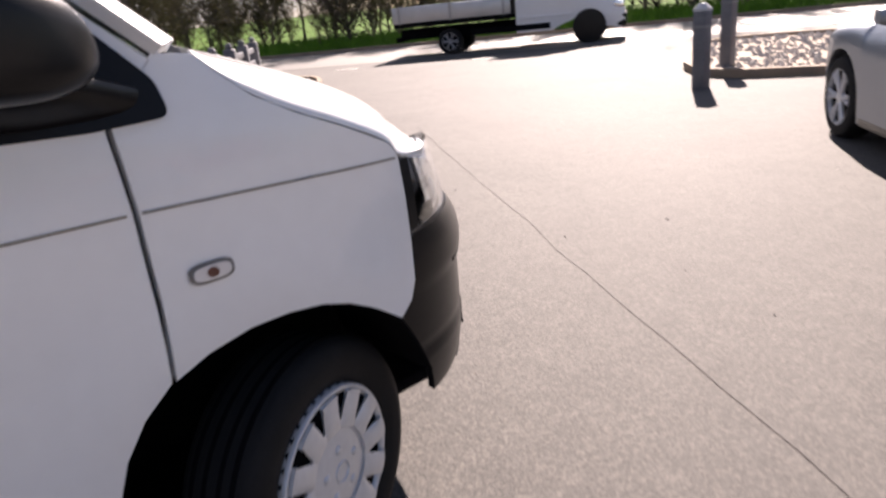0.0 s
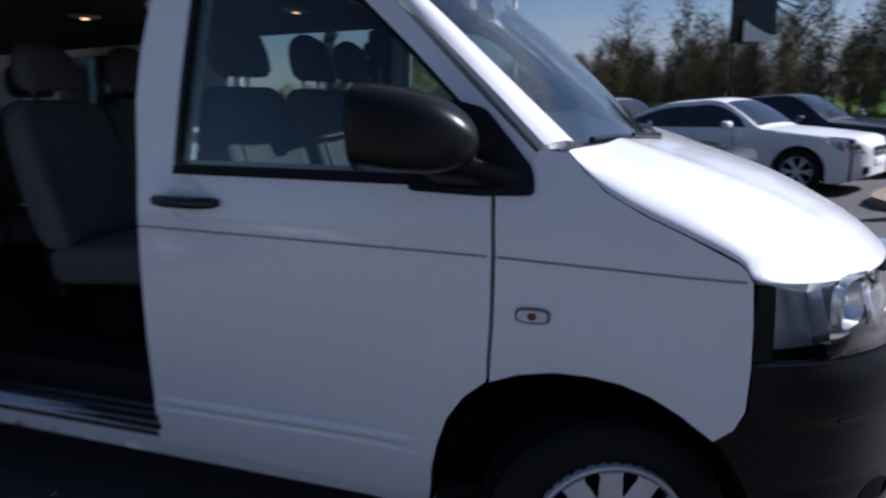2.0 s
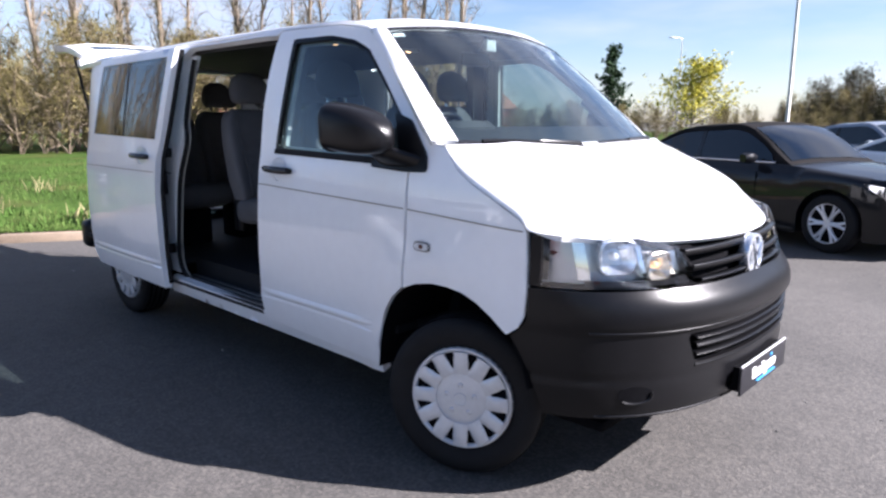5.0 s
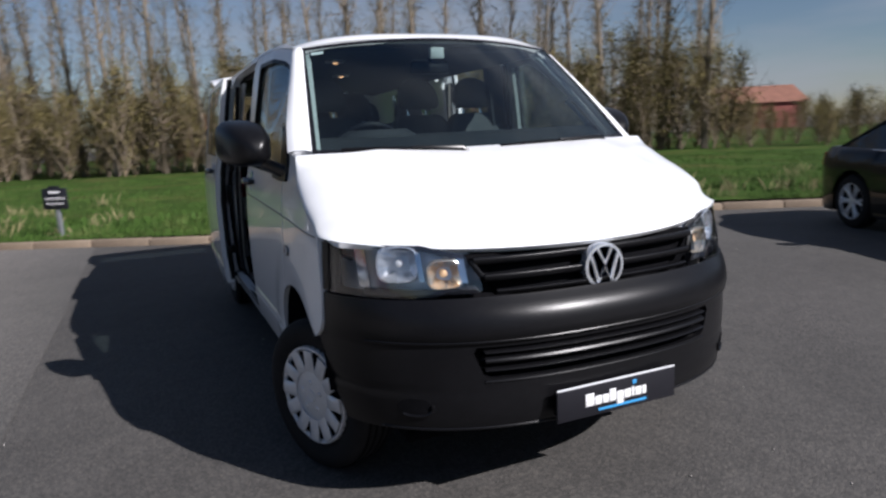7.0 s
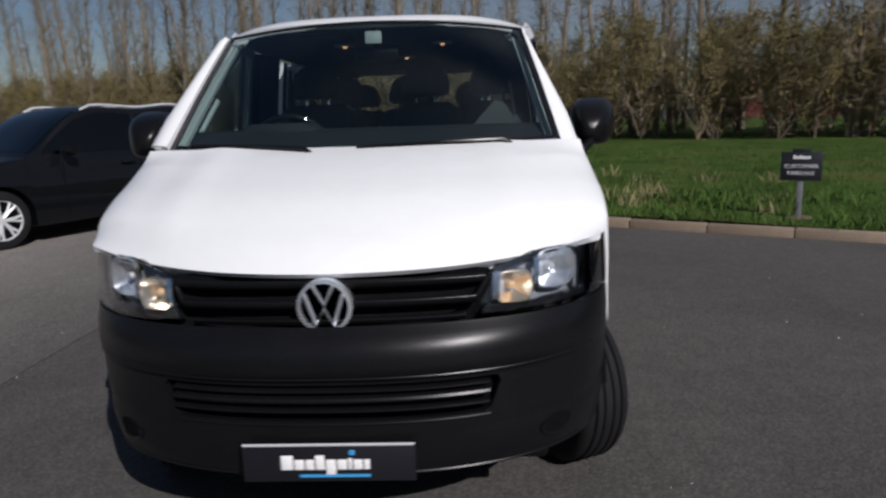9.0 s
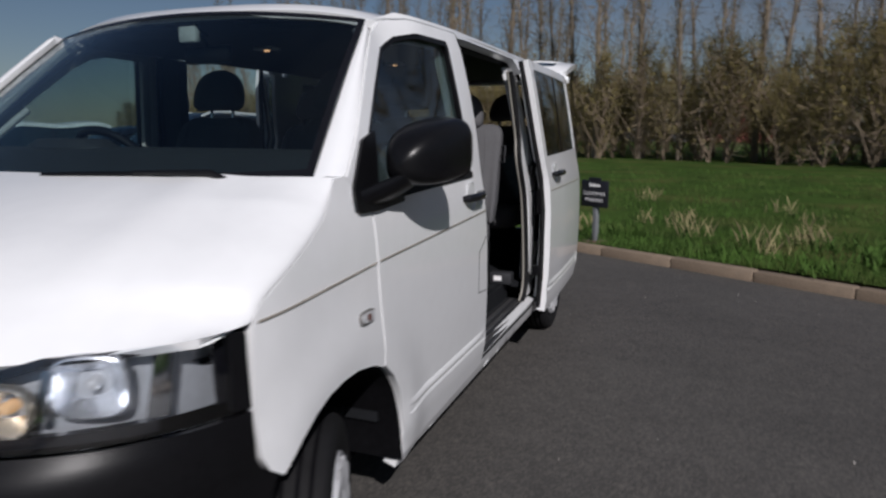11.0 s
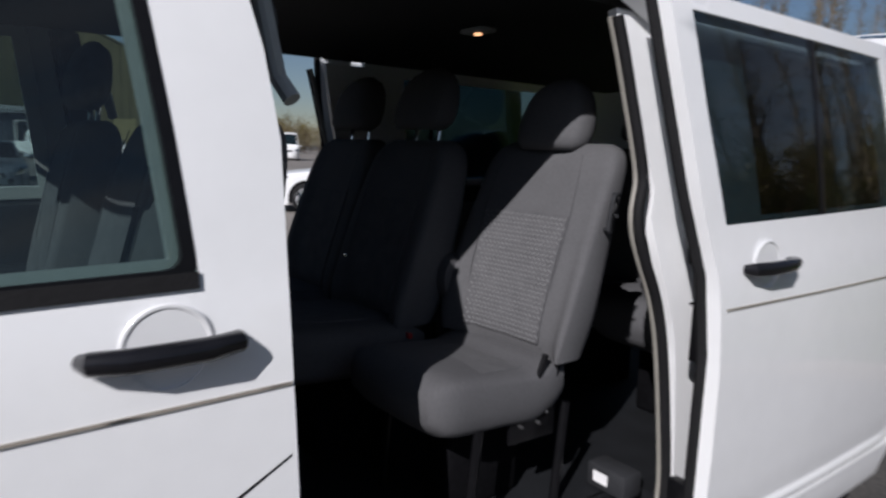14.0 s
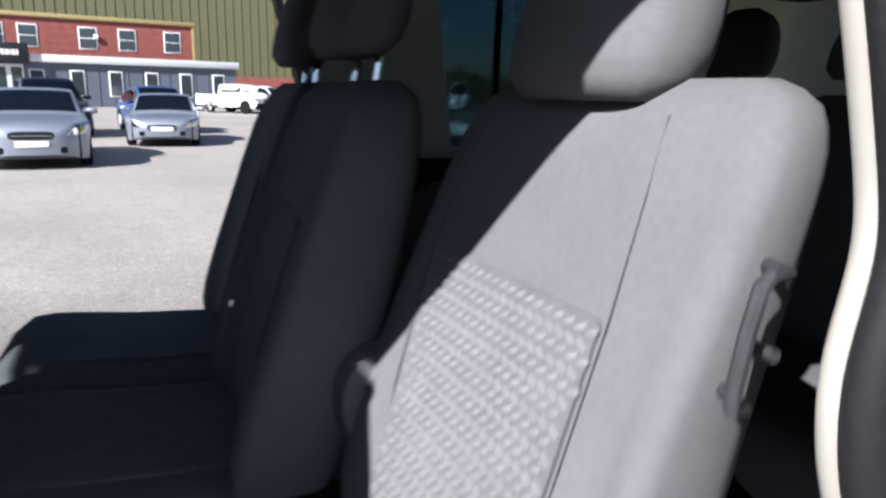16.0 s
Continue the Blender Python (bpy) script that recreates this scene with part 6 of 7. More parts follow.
part("cone", loft([[(x, y, z) for x, y in superloop(0, 0, r, r, 2, 16)] for z, r in ((0.05, 0.2), (0.75, 0.04))]), mat("orange_plastic", (0.75, 0.12, 0.02), 0.5), cone)
part("foot", box(-0.25, 0.25, -0.25, 0.25, 0, 0.05, 0.01), RUBBER, cone)
# roofs of houses beyond the trees
for k, (x, y) in enumerate(((36, 75), (70, 62), (-24, 92), (8, 88))):
    s = thing("house", "distant red brick house behind the trees", "house", Matrix.Translation((x, y, 0)) @ Matrix.Rotation(-0.5 + 0.1 * k, 4, "Z"), "distant houses")
    part("wall", box(-5, 5, -4, 4, 0, 3.2), BRICK, s)
    bm = bmesh.new()
    a = [bm.verts.new(p) for p in ((-5.4, -4.4, 3.2), (5.4, -4.4, 3.2), (5.4, 0, 5.4), (-5.4, 0, 5.4), (-5.4, 4.4, 3.2), (5.4, 4.4, 3.2))]
    bm.faces.new([a[0], a[1], a[2], a[3]])
    bm.faces.new([a[3], a[2], a[5], a[4]])
    bm.faces.new([a[0], a[3], a[4]])
    bm.faces.new([a[1], a[5], a[2]])
    bm.faces.new([a[0], a[4], a[5], a[1]])
    part("roof", bm, mat("clay_tile_roof", (0.20, 0.09, 0.06), 0.85, var=0.2, size=1.0), s)
    for wx in (-3.5, -0.6, 2.4):
        facade_window(s, wx, 1.0, 1.2, 1.2)


# ---- parked and passing vehicles ----
def car_paint(name, color, metal=0.0):
    return mat(name, color, 0.45, metal, var=0.03, size=1.0, coat=0.55, spec=0.12)


def alloy(parent, at, r, flip, spokes=6, finish_mat=None):
    w = thing("wheel", "", "")
    w.parent = parent
    w.matrix_local = Matrix.Translation(at) @ (Matrix.Rotation(math.pi, 4, "Z") if flip else Matrix.Identity(4))
    t = 0.105
    part("tyre", lathe([(r * 0.68, -t), (r * 0.82, -t * 1.05), (r * 0.95, -t * 0.9), (r, -t * 0.6), (r, t * 0.6), (r * 0.95, t * 0.9), (r * 0.82, t * 1.05), (r * 0.68, t)], 36, closed=True), RUBBER, w, "black tyre")
    part("dark_well", lathe([(r * 0.70, t * 0.5), (r * 0.6, -0.02), (0.001, -0.02)], 28), DARK, w)
    bm = lathe([(r * 0.70, t * 0.95), (r * 0.72, t * 1.0), (r * 0.66, t * 0.98), (r * 0.64, t * 0.7), (r * 0.68, t * 0.6)], 36, closed=True)
    for k in range(spokes):
        a = 2 * math.pi * k / spokes
        c, s = math.cos(a), math.sin(a)
        for d in (-0.16, 0.16):
            c2, s2 = math.cos(a + d), math.sin(a + d)
            tube([(t * 0.72, 0.03 * c, 0.03 * s), (t * 0.85, r * 0.4 * math.cos(a + d * 0.55), r * 0.4 * math.sin(a + d * 0.55)), (t * 0.9, r * 0.67 * c2, r * 0.67 * s2)], [0.022, 0.017, 0.016], 6, bm)
    lathe([(0.001, t * 0.95), (0.05, t * 0.9), (0.06, t * 0.6)], 16, bm)
    part("alloy_rim", bm, finish_mat or SILVER, w, "silver spoked alloy wheel")


def car(label, paint, at, heading, L=4.6, W=1.82, H=1.42, wb=2.72, fo=0.85, hood=0.92, belt=0.95, wr=0.33, cab=(0.55, 1.25, 2.35, 3.35), boot=0.98, category="car", roof_mat=None, glass=TINT, spokes=6, strip=False, name="car", group="", lift=0.18, estate=False, rails=False):
    """A road car: lower body with open arches, glasshouse with panes, wheels, lamps, mirrors. Nose towards local -y, front axle at y = 0."""
    s = thing(name, label, category, Matrix.Translation((at[0], at[1], 0)) @ Matrix.Rotation(math.atan2(heading[1], heading[0]) + math.pi / 2, 4, "Z"), group)
    ro = L - wb - fo
    hw = W / 2
    ar = wr + 0.055
    y_of = sorted({round(-fo + L * k / 46, 4) for k in range(47)} | {round(c + d * ar, 4) for c in (0, wb) for d in (-1.001, -0.98, -0.92, -0.8, -0.6, -0.3, 0, 0.3, 0.6, 0.8, 0.92, 0.98, 1.001)})

    def zt(y):
        return ease(y, [-fo, -fo + 0.10, -fo + 0.45, cab[0], cab[0] + 0.5, cab[3], wb + ro - 0.35, wb + ro - 0.08, wb + ro], [hood - 0.28, hood - 0.13, hood - 0.07, hood + 0.02, belt, belt + 0.04, boot, boot - 0.06, boot - 0.25])

    def zb(y):
        z = lift + 0.10 * max(0, (-fo + 0.25 - y) / 0.25) + 0.14 * max(0, (y - wb - ro + 0.35) / 0.35)
        for c in (0, wb):
            d = (y - c) / ar
            if abs(d) < 1:
                z = max(z, wr + ar * math.sqrt(1 - d * d))
        return z

    def plan(y):
        f = 1.0
        if y < 0.1:
            f *= max(0.0, 1 - ((0.1 - y) / (fo + 0.13)) ** 2.9) ** (1 / 2.9)
        if y > wb - 0.1:
            f *= max(0.0, 1 - ((y - wb + 0.1) / (ro + 0.13)) ** 3.2) ** (1 / 3.2)
        return f

    def wx(y, z):
        t = (z - 0.55) / 0.5
        return hw * plan(y) * (1 - 0.035 * t * t - (0.03 if z > 0.8 else 0) * min(1, (z - 0.8) / 0.15))
    secs = []
    for y in y_of:
        lo, hi = zb(y), max(zt(y), zb(y) + 0.05)
        half = []
        for k in range(9):
            t = k / 8
            z = lo + (hi - lo) * t
            x = wx(y, z)
            if t > 0.8:
                x -= 0.05 * ((t - 0.8) / 0.2) ** 2
            half.append((x, z))
        crown = [(half[-1][0] * f, hi + 0.035 * (1 - f * f)) for f in (0.92, 0.75, 0.5, 0.25, 0)]
        r = [(x, y, z) for x, z in half + crown]
        secs.append(r + [(-x, yy, z) for x, yy, z in reversed(r[:-1])])
    body = part("body", loft(secs), paint, s, "", 40)
    part("inner_bay", box(-hw * 0.80, hw * 0.80, -fo * 0.8, wb + ro * 0.8, lift + 0.03, min(hood, belt) - 0.12), DARK, s)
    # glasshouse
    y1, y2, y3, y4 = cab
    zr, tw = H, hw * 0.74

    def roof(y):
        return ease(y, [y1, y2, (y2 + y3) / 2, y3, y4], [hood, zr - 0.02, zr, zr - (0.06 if not estate else 0.02), belt + 0.03])

    def cx(y, z):
        b = belt - 0.06
        t = max(0.0, min(1.05, (z - b) / (zr - b)))
        end = 1 - 0.05 * max(0, (y - y3) / (y4 - y3 + 0.01)) - 0.04 * max(0, (y2 - y) / (y2 - y1))
        return (hw - 0.075 + (tw - hw + 0.075) * t) * end
    gs = []
    for k in range(25):
        y = y1 + (y4 - y1) * k / 24
        top = max(roof(y), belt - 0.02)
        half = [(cx(y, belt - 0.08 + (top - belt + 0.08) * t), belt - 0.08 + (top - belt + 0.08) * t) for t in (0, 0.25, 0.5, 0.75, 0.92)]
        xl = half[-1][0]
        half += [(xl * 0.96, top - 0.004), (xl * 0.8, top + 0.012), (xl * 0.4, top + 0.028), (0, top + 0.032)]
        r = [(x, y, z) for x, z in half]
        gs.append(r + [(-x, yy, z) for x, yy, z in reversed(r[:-1])])
    part("roof", loft(gs), roof_mat or paint, s, "", 40)
    for sx in (-1, 1):
        lowz = belt + 0.02

        def side(u, v, sx=sx):
            return Vector((sx * (cx(u, v) + 0.006), u, v)), Vector((sx, 0, 0.2)).normalized()
        def edge(f, drop):
            return [(y, roof(y) - drop) for y in [y1 + (y4 - y1) * k / 30 for k in range(31)] if roof(y) - drop > lowz + 0.02]
        arc = edge(0, 0.075)
        arc = [(y, z) for y, z in arc if y1 + 0.28 < y < y4 - 0.12]
        if len(arc) > 4:
            win = [(arc[0][0] - 0.10, lowz)] + arc + [(arc[-1][0] + 0.06, lowz)]
            sw = part("side_window", sheet(win, side, 0.004, 0.15), GLOSSBLK if glass is None else glass, s, "tinted side glass")
            mid = y1 + (y4 - y1) * 0.52
            part("door_pillar", sheet([(mid, lowz), (mid + 0.07, lowz), (mid + 0.04, roof(mid) - 0.08), (mid - 0.02, roof(mid) - 0.08)], lambda u, v, sx=sx: (Vector((sx * (cx(u, v) + 0.010), u, v)), Vector((sx, 0, 0))), 0.01, 0.15), GLOSSBLK, s)
            if strip:
                part("belt_strip", tube([(sx * (cx(y, lowz) + 0.012), y, lowz - 0.01) for y in [arc[0][0] - 0.12 + (arc[-1][0] - arc[0][0] + 0.2) * k / 8 for k in range(9)]] , 0.010, 6), CHROME, s, "chrome belt strip")
        part("door_handle", box(*sorted((sx * (hw - 0.04), sx * (hw + 0.012))), y1 + 1.30, y1 + 1.50, belt - 0.17, belt - 0.14, 0.01), paint if not strip else CHROME, s)
        mi = []
        for x, a, b in ((hw - 0.05, 0.03, 0.03), (hw + 0.03, 0.06, 0.06), (hw + 0.12, 0.08, 0.065), (hw + 0.18, 0.05, 0.045)):
            mi.append([(sx * x, y, z) for y, z in superloop(y1 + 0.48, belt + 0.06, a, b, 3, 14)])
        part("door_mirror", loft(mi), paint, s, "", 60)
        if rails:
            ys = [y2 + 0.05 + (y3 - y2 + 0.1) * k / 14 for k in range(15)]
            part("roof_rail", tube([(sx * (tw - 0.04), y, roof(y) + (0.032 if 0 < k < 14 else 0.0)) for k, y in enumerate(ys)], 0.018, 8), SILVER, s, "silver roof rail")
        # lamps wrapped round the corners
        def bs(u, v, sx=sx):
            return Vector((sx * (wx(u, v) + 0.006), u, v)), Vector((sx, 0, 0))
        hl = [(-fo + 0.05, hood - 0.30), (-fo + 0.12, hood - 0.17), (-fo + 0.50, hood - 0.12), (-fo + 0.30, hood - 0.27)]
        part("headlamp", sheet(hl, bs, 0.03, 0.05), CHROME, s, "clear headlamp")
        tl = [(wb + ro - 0.06, boot - 0.28), (wb + ro - 0.05, boot - 0.08), (wb + ro - 0.34, boot - 0.07), (wb + ro - 0.26, boot - 0.24)]
        part("tail_lamp", sheet(tl, bs, 0.03, 0.05), REDLENS, s, "red tail lamp")
        part("sill_trim", box(*sorted((sx * (hw - 0.06), sx * (hw - 0.012))), ar + 0.03, wb - ar - 0.03, lift - 0.01, lift + 0.06, 0.01), BLACKPL, s)
        for y0 in (y1 + 0.42, mid):
            part("door_gap", box(*sorted((sx * (wx(y0, 0.6) - 0.01), sx * (wx(y0, 0.6) + 0.002))), y0, y0 + 0.008, lift + 0.10, belt - 0.10), DARK, s)
        for y in (0, wb):
            alloy(s, (sx * (hw - 0.115), y, wr), wr, sx < 0, spokes)

    def pane(ya, yb, cut):
        def fn(q, t):
            y = ya + (yb - ya) * t
            z = max(roof(y), belt - 0.02)
            return ((2 * q - 1) * cx(y, z - 0.05) * 0.90, y + (-0.012 if cut else 0.012), z + 0.034 - 0.03 * abs(2 * q - 1) ** 3)
        return fn
    part("windscreen", grid(pane(y1 + 0.10, y2 - 0.03, True), 10, 8, 0.004), glass or TINT, s, "raked windscreen")
    part("rear_window", grid(pane(y4 - 0.10, y3 + 0.06, False), 10, 6, 0.004), glass or TINT, s)
    gy = -fo + 0.01
    part("grille", loft([[(x, gy + d, z) for x, z in superloop(0, hood - 0.30, 0.36 * k, 0.075 * k, 4, 20)] for d, k in ((0.06, 1.0), (-0.012, 1.0), (-0.018, 0.9))]), GLOSSBLK, s)
    part("grille_bar", box(-0.33, 0.33, gy - 0.026, gy - 0.012, hood - 0.31, hood - 0.295), CHROME, s)
    part("lower_intake", box(-0.55, 0.55, gy + 0.0, gy + 0.10, lift + 0.12, lift + 0.24, 0.02), BLACKPL, s)
    part("plate_bar", box(-0.26, 0.26, gy - 0.03, gy - 0.01, lift + 0.24, lift + 0.34, 0.004), SIGNWHITE, s)
    part("rear_plate_bar", box(-0.26, 0.26, wb + ro - 0.02, wb + ro + 0.012, boot - 0.38, boot - 0.28, 0.004), SIGNWHITE, s)
    return s


BLACKCAR = car_paint("black_car_paint", (0.003, 0.0035, 0.005))
NAVYCAR = car_paint("dark_blue_car_paint", (0.006, 0.009, 0.020))
WHITECAR = car_paint("white_car_paint", (0.72, 0.73, 0.74))
SILVERCAR = car_paint("silver_car_paint", (0.27, 0.30, 0.345), 0.8)
BLUECAR = car_paint("blue_car_paint", (0.03, 0.06, 0.16), 0.3)
REDCAR = car_paint("red_car_paint", (0.42, 0.012, 0.015))
SOFTTOP = mat("grey_fabric_roof", (0.012, 0.0115, 0.012), 0.9, var=0.1, spec=0.08)
CARGLASS = glass_mat("car_glass", (0.30, 0.36, 0.38))
ROWH = (-0.44, -0.90)
SUVD = dict(L=4.65, W=1.86, H=1.68, wb=2.69, fo=0.93, hood=1.06, belt=1.10, wr=0.36, cab=(0.42, 1.30, 3.15, 3.62), boot=1.12, estate=True, lift=0.24)


def beside(contact, heading, W, back=0.0, side=1):
    """Front-axle centre of a car from the ground contact of a wheel, back metres behind the front axle, on its left (1) or right (-1)."""
    h = Vector(heading).normalized()
    left = Vector((-h.y, h.x))
    p = Vector(contact) + h * back - left * side * (W / 2 - 0.1)
    return (p.x, p.y)


car("glossy black convertible coupe with a grey fabric roof on silver wheels", BLACKCAR, beside((5.55, 0.22), (-0.36, -0.93), 1.82, 0, -1), (-0.36, -0.93), roof_mat=SOFTTOP, strip=True, H=1.40, wb=2.78, L=4.70, cab=(0.55, 1.30, 2.45, 3.30), glass=CARGLASS, group="row of parked cars")
car("white coupe with dark glass", WHITECAR, beside((8.75, -1.75), ROWH, 1.80, 0, -1), ROWH, H=1.38, group="row of parked cars", glass=CARGLASS)
car("dark blue saloon coupe with bright alloy wheels", NAVYCAR, beside((11.3, -3.1), ROWH, 1.84, 0, -1), ROWH, L=4.9, H=1.42, wb=2.85, group="row of parked cars")
car("silver saloon further along the row", SILVERCAR, beside((13.6, 0.6), ROWH, 1.8, 0, -1), ROWH, group="row of parked cars")
car("black sport utility car with bright alloy wheels", BLACKCAR, beside((-5.27, 5.18), (-0.445, -0.895), 1.86, 0, 1), (-0.445, -0.895), group="cars beside the grass", spokes=7, rails=True, **SUVD)
car("dark hatchback parked beyond the sport utility car", NAVYCAR, (-8.6, 6.9), (-0.46, -0.89), H=1.5, L=4.2, wb=2.55, boot=1.06, cab=(0.4, 1.2, 2.9, 3.2), estate=True, group="cars beside the grass")
car("white van-like estate at the end of the row", WHITECAR, (-12.4, 7.6), (-0.46, -0.89), H=1.6, boot=1.1, cab=(0.4, 1.2, 3.2, 3.5), estate=True, group="cars beside the grass")
car("silver car with a rounded nose beside the entrance island", SILVERCAR, (-0.80, -6.05), (0.63, -0.77), group="cars near the entrance", glass=CARGLASS)
car("bright red car behind a silver one", REDCAR, (-0.95, -9.5), (0.63, -0.77), group="cars near the entrance", glass=CARGLASS)
# cars across the yard
car("silver luxury coupe with a broad mesh grille", SILVERCAR, (-13.6, -0.45), (0.99, 0.12), L=4.8, W=1.92, H=1.40, group="cars across the yard", glass=CARGLASS)
car("low silver sports coupe", SILVERCAR, (-18.6, 1.75), (1.0, -0.03), H=1.30, hood=0.80, belt=0.88, boot=0.92, group="cars across the yard", glass=CARGLASS)
car("silver hatchback with its lamps towards the yard", SILVERCAR, (-15.6, -4.0), (0.95, 0.28), H=1.46, group="cars across the yard", glass=CARGLASS)
car("black sport utility car facing the yard", BLACKCAR, (-22.0, -1.2), (0.95, 0.25), group="cars across the yard", **SUVD)
car("blue hatchback behind a sports coupe", BLUECAR, (-24.0, 1.9), (0.94, 0.3), H=1.5, group="cars across the yard")
car("pale blue saloon driving lane side", SILVERCAR, (-26.3, 10.8), (0.9, -0.42), H=1.45, group="cars across the yard", glass=CARGLASS)
car("dark hatchback by the pickup", NAVYCAR, (-46.5, 8.3), (0.7, 0.7), H=1.5, group="cars across the yard")
car("white estate by the shed", WHITECAR, (-52.0, 9.9), (0.6, 0.8), H=1.7, boot=1.2, cab=(0.4, 1.2, 3.2, 3.5), estate=True, group="cars across the yard", glass=CARGLASS)
car("tall white delivery van behind the saloon", WHITECAR, (-56.6, 22.6), (0.9, -0.4), H=2.25, L=5.0, belt=1.25, hood=1.15, boot=1.4, cab=(0.3, 0.9, 3.6, 3.8), estate=True, group="cars across the yard", glass=CARGLASS)
car("tall white delivery van with a dark nose", WHITECAR, (-55.3, 25.6), (0.9, -0.4), H=2.35, L=5.0, belt=1.25, hood=1.15, boot=1.4, cab=(0.3, 0.9, 3.6, 3.8), estate=True, group="cars across the yard", glass=CARGLASS)
car("white hatchback by the shed", WHITECAR, (-54.0, 11.6), (0.95, 0.3), H=1.5, group="cars across the yard", glass=CARGLASS)


def flatbed(at, heading, paint, label, name, bed_h=1.0, cab_h=2.2, L=6.2, wb=3.75, cabl=1.9, wr=0.34, pickup=False):
    """A drop-side truck or pickup: cab with panes, chassis, bed with side boards. Nose towards local -y, front axle at y = 0."""
    s = thing(name, label, "truck" if not pickup else "pickup", Matrix.Translation((at[0], at[1], 0)) @ Matrix.Rotation(math.atan2(heading[1], heading[0]) + math.pi / 2, 4, "Z"))
    fo = 0.9
    secs = []
    prof = [(-fo, 0.40, 0.75), (-fo + 0.1, 0.33, 1.0), (-0.3, 0.40, 1.18), (0.05, 0.75, 1.30), (0.75, 0.40 if pickup else 0.5, cab_h - 0.05), (0.95, 0.40, cab_h), (cabl - 0.1, 0.40, cab_h), (cabl, 0.40, cab_h - 0.06)]
    for y, zb, zt in prof:
        hw = 0.95 - 0.10 * max(0, -y - 0.4)
        r = [(hw * 0.97, y, zb), (hw, y, zb + (zt - zb) * 0.35), (hw * (0.98 if zt < 1.4 else 0.93), y, zb + (zt - zb) * 0.7), (hw * (0.9 if zt < 1.4 else 0.82), y, zt - 0.03), (hw * 0.6, y, zt), (0, y, zt + 0.02)]
        secs.append(r + [(-x, yy, z) for x, yy, z in reversed(r[:-1])])
    part("cab", loft(secs), paint, s, "", 40)
    part("bumper", box(-0.9, 0.9, -fo - 0.04, -fo + 0.25, 0.33, 0.68, 0.06), BLACKPL, s)
    for sx in (-1, 1):
        part("side_window", grid(lambda q, t, sx=sx: (sx * (0.925 - 0.10 * t), 0.42 + 0.35 * t + (cabl - 0.65 - 0.3 * t) * q, 1.30 + (cab_h - 1.55) * t), 4, 4, 0.004), TINT, s)
        part("headlamp", box(*sorted((sx * 0.58, sx * 0.90)), -fo + 0.02, -fo + 0.30, 0.80, 0.98, 0.04), CHROME, s)
        part("wheel_arch", lathe([(0.43, 0.0), (0.43, 0.02), (0.30, 0.03)], 28, m=Matrix.Translation((sx * 0.955, 0, 0.42)) @ Matrix.Scale(sx, 4, (1, 0, 0))), BLACKPL, s)
        part("door_mirror", box(*sorted((sx * 0.98, sx * 1.14)), 0.30, 0.42, 1.35, 1.62, 0.03), BLACKPL, s)
        part("door_band", box(*sorted((sx * 0.93, sx * 0.962)), 0.45, cabl - 0.05, 0.72, 0.80, 0.01), paint, s)
    part("windscreen", grid(lambda q, t: ((2 * q - 1) * (0.84 - 0.10 * t), 0.07 + 0.62 * t, 1.31 + (cab_h - 1.45) * t + 0.02), 6, 4, 0.004), CARGLASS, s)
    for y in (0, wb):
        for sx in (-1, 1):
            alloy(s, (sx * 0.84, y, wr), wr, sx < 0, 6, STEEL)
    end = L - fo
    if pickup:
        bm = box(-0.93, 0.93, cabl, end, 0.5, 1.15, 0.03)
        part("load_bed", bm, paint, s)
        part("bed_floor", box(-0.80, 0.80, cabl + 0.1, end - 0.08, 1.151, 1.16), DARK, s)
    else:
        part("chassis", box(-0.45, 0.45, cabl - 0.4, end, 0.45, 0.72, 0.02), DARK, s)
        part("bed_floor", box(-1.02, 1.02, cabl + 0.12, end, 0.80, 0.92, 0.01), DARK, s)
        for sx in (-1, 1):
            b = part("side_board", box(*sorted((sx * 1.0, sx * 1.04)), cabl + 0.12, end, 0.92, 1.34, 0.008), mat("alloy_side_board", (0.45, 0.45, 0.46), 0.4, 0.6, var=0.08), s, "dull alloy side board")
            for k in range(3):
                y = cabl + 0.3 + (end - cabl - 0.5) * k / 2
                part("board_post", box(*sorted((sx * 1.035, sx * 1.055)), y - 0.04, y + 0.04, 0.90, 1.36), STEEL, b)
            part("side_guard", box(*sorted((sx * 0.9, sx * 0.94)), 1.0, wb - 0.6, 0.45, 0.60, 0.01), DARK, s)
        part("headboard", box(-1.0, 1.0, cabl + 0.05, cabl + 0.13, 0.90, cab_h - 0.05, 0.01), BLACKPL, s)
        part("rear_guard", box(-0.9, 0.9, end - 0.1, end, 0.42, 0.55), DARK, s)


flatbed((9.6, -15.25), (-0.83, -0.557), WHITECAR, "white drop-side flatbed truck passing on the road", "flatbed_truck")
flatbed((-44.6, 7.0), (0.75, 0.66), WHITECAR, "white double-cab pickup across the yard", "pickup", cab_h=1.80, L=5.2, wb=3.1, cabl=2.3, wr=0.37, pickup=True)
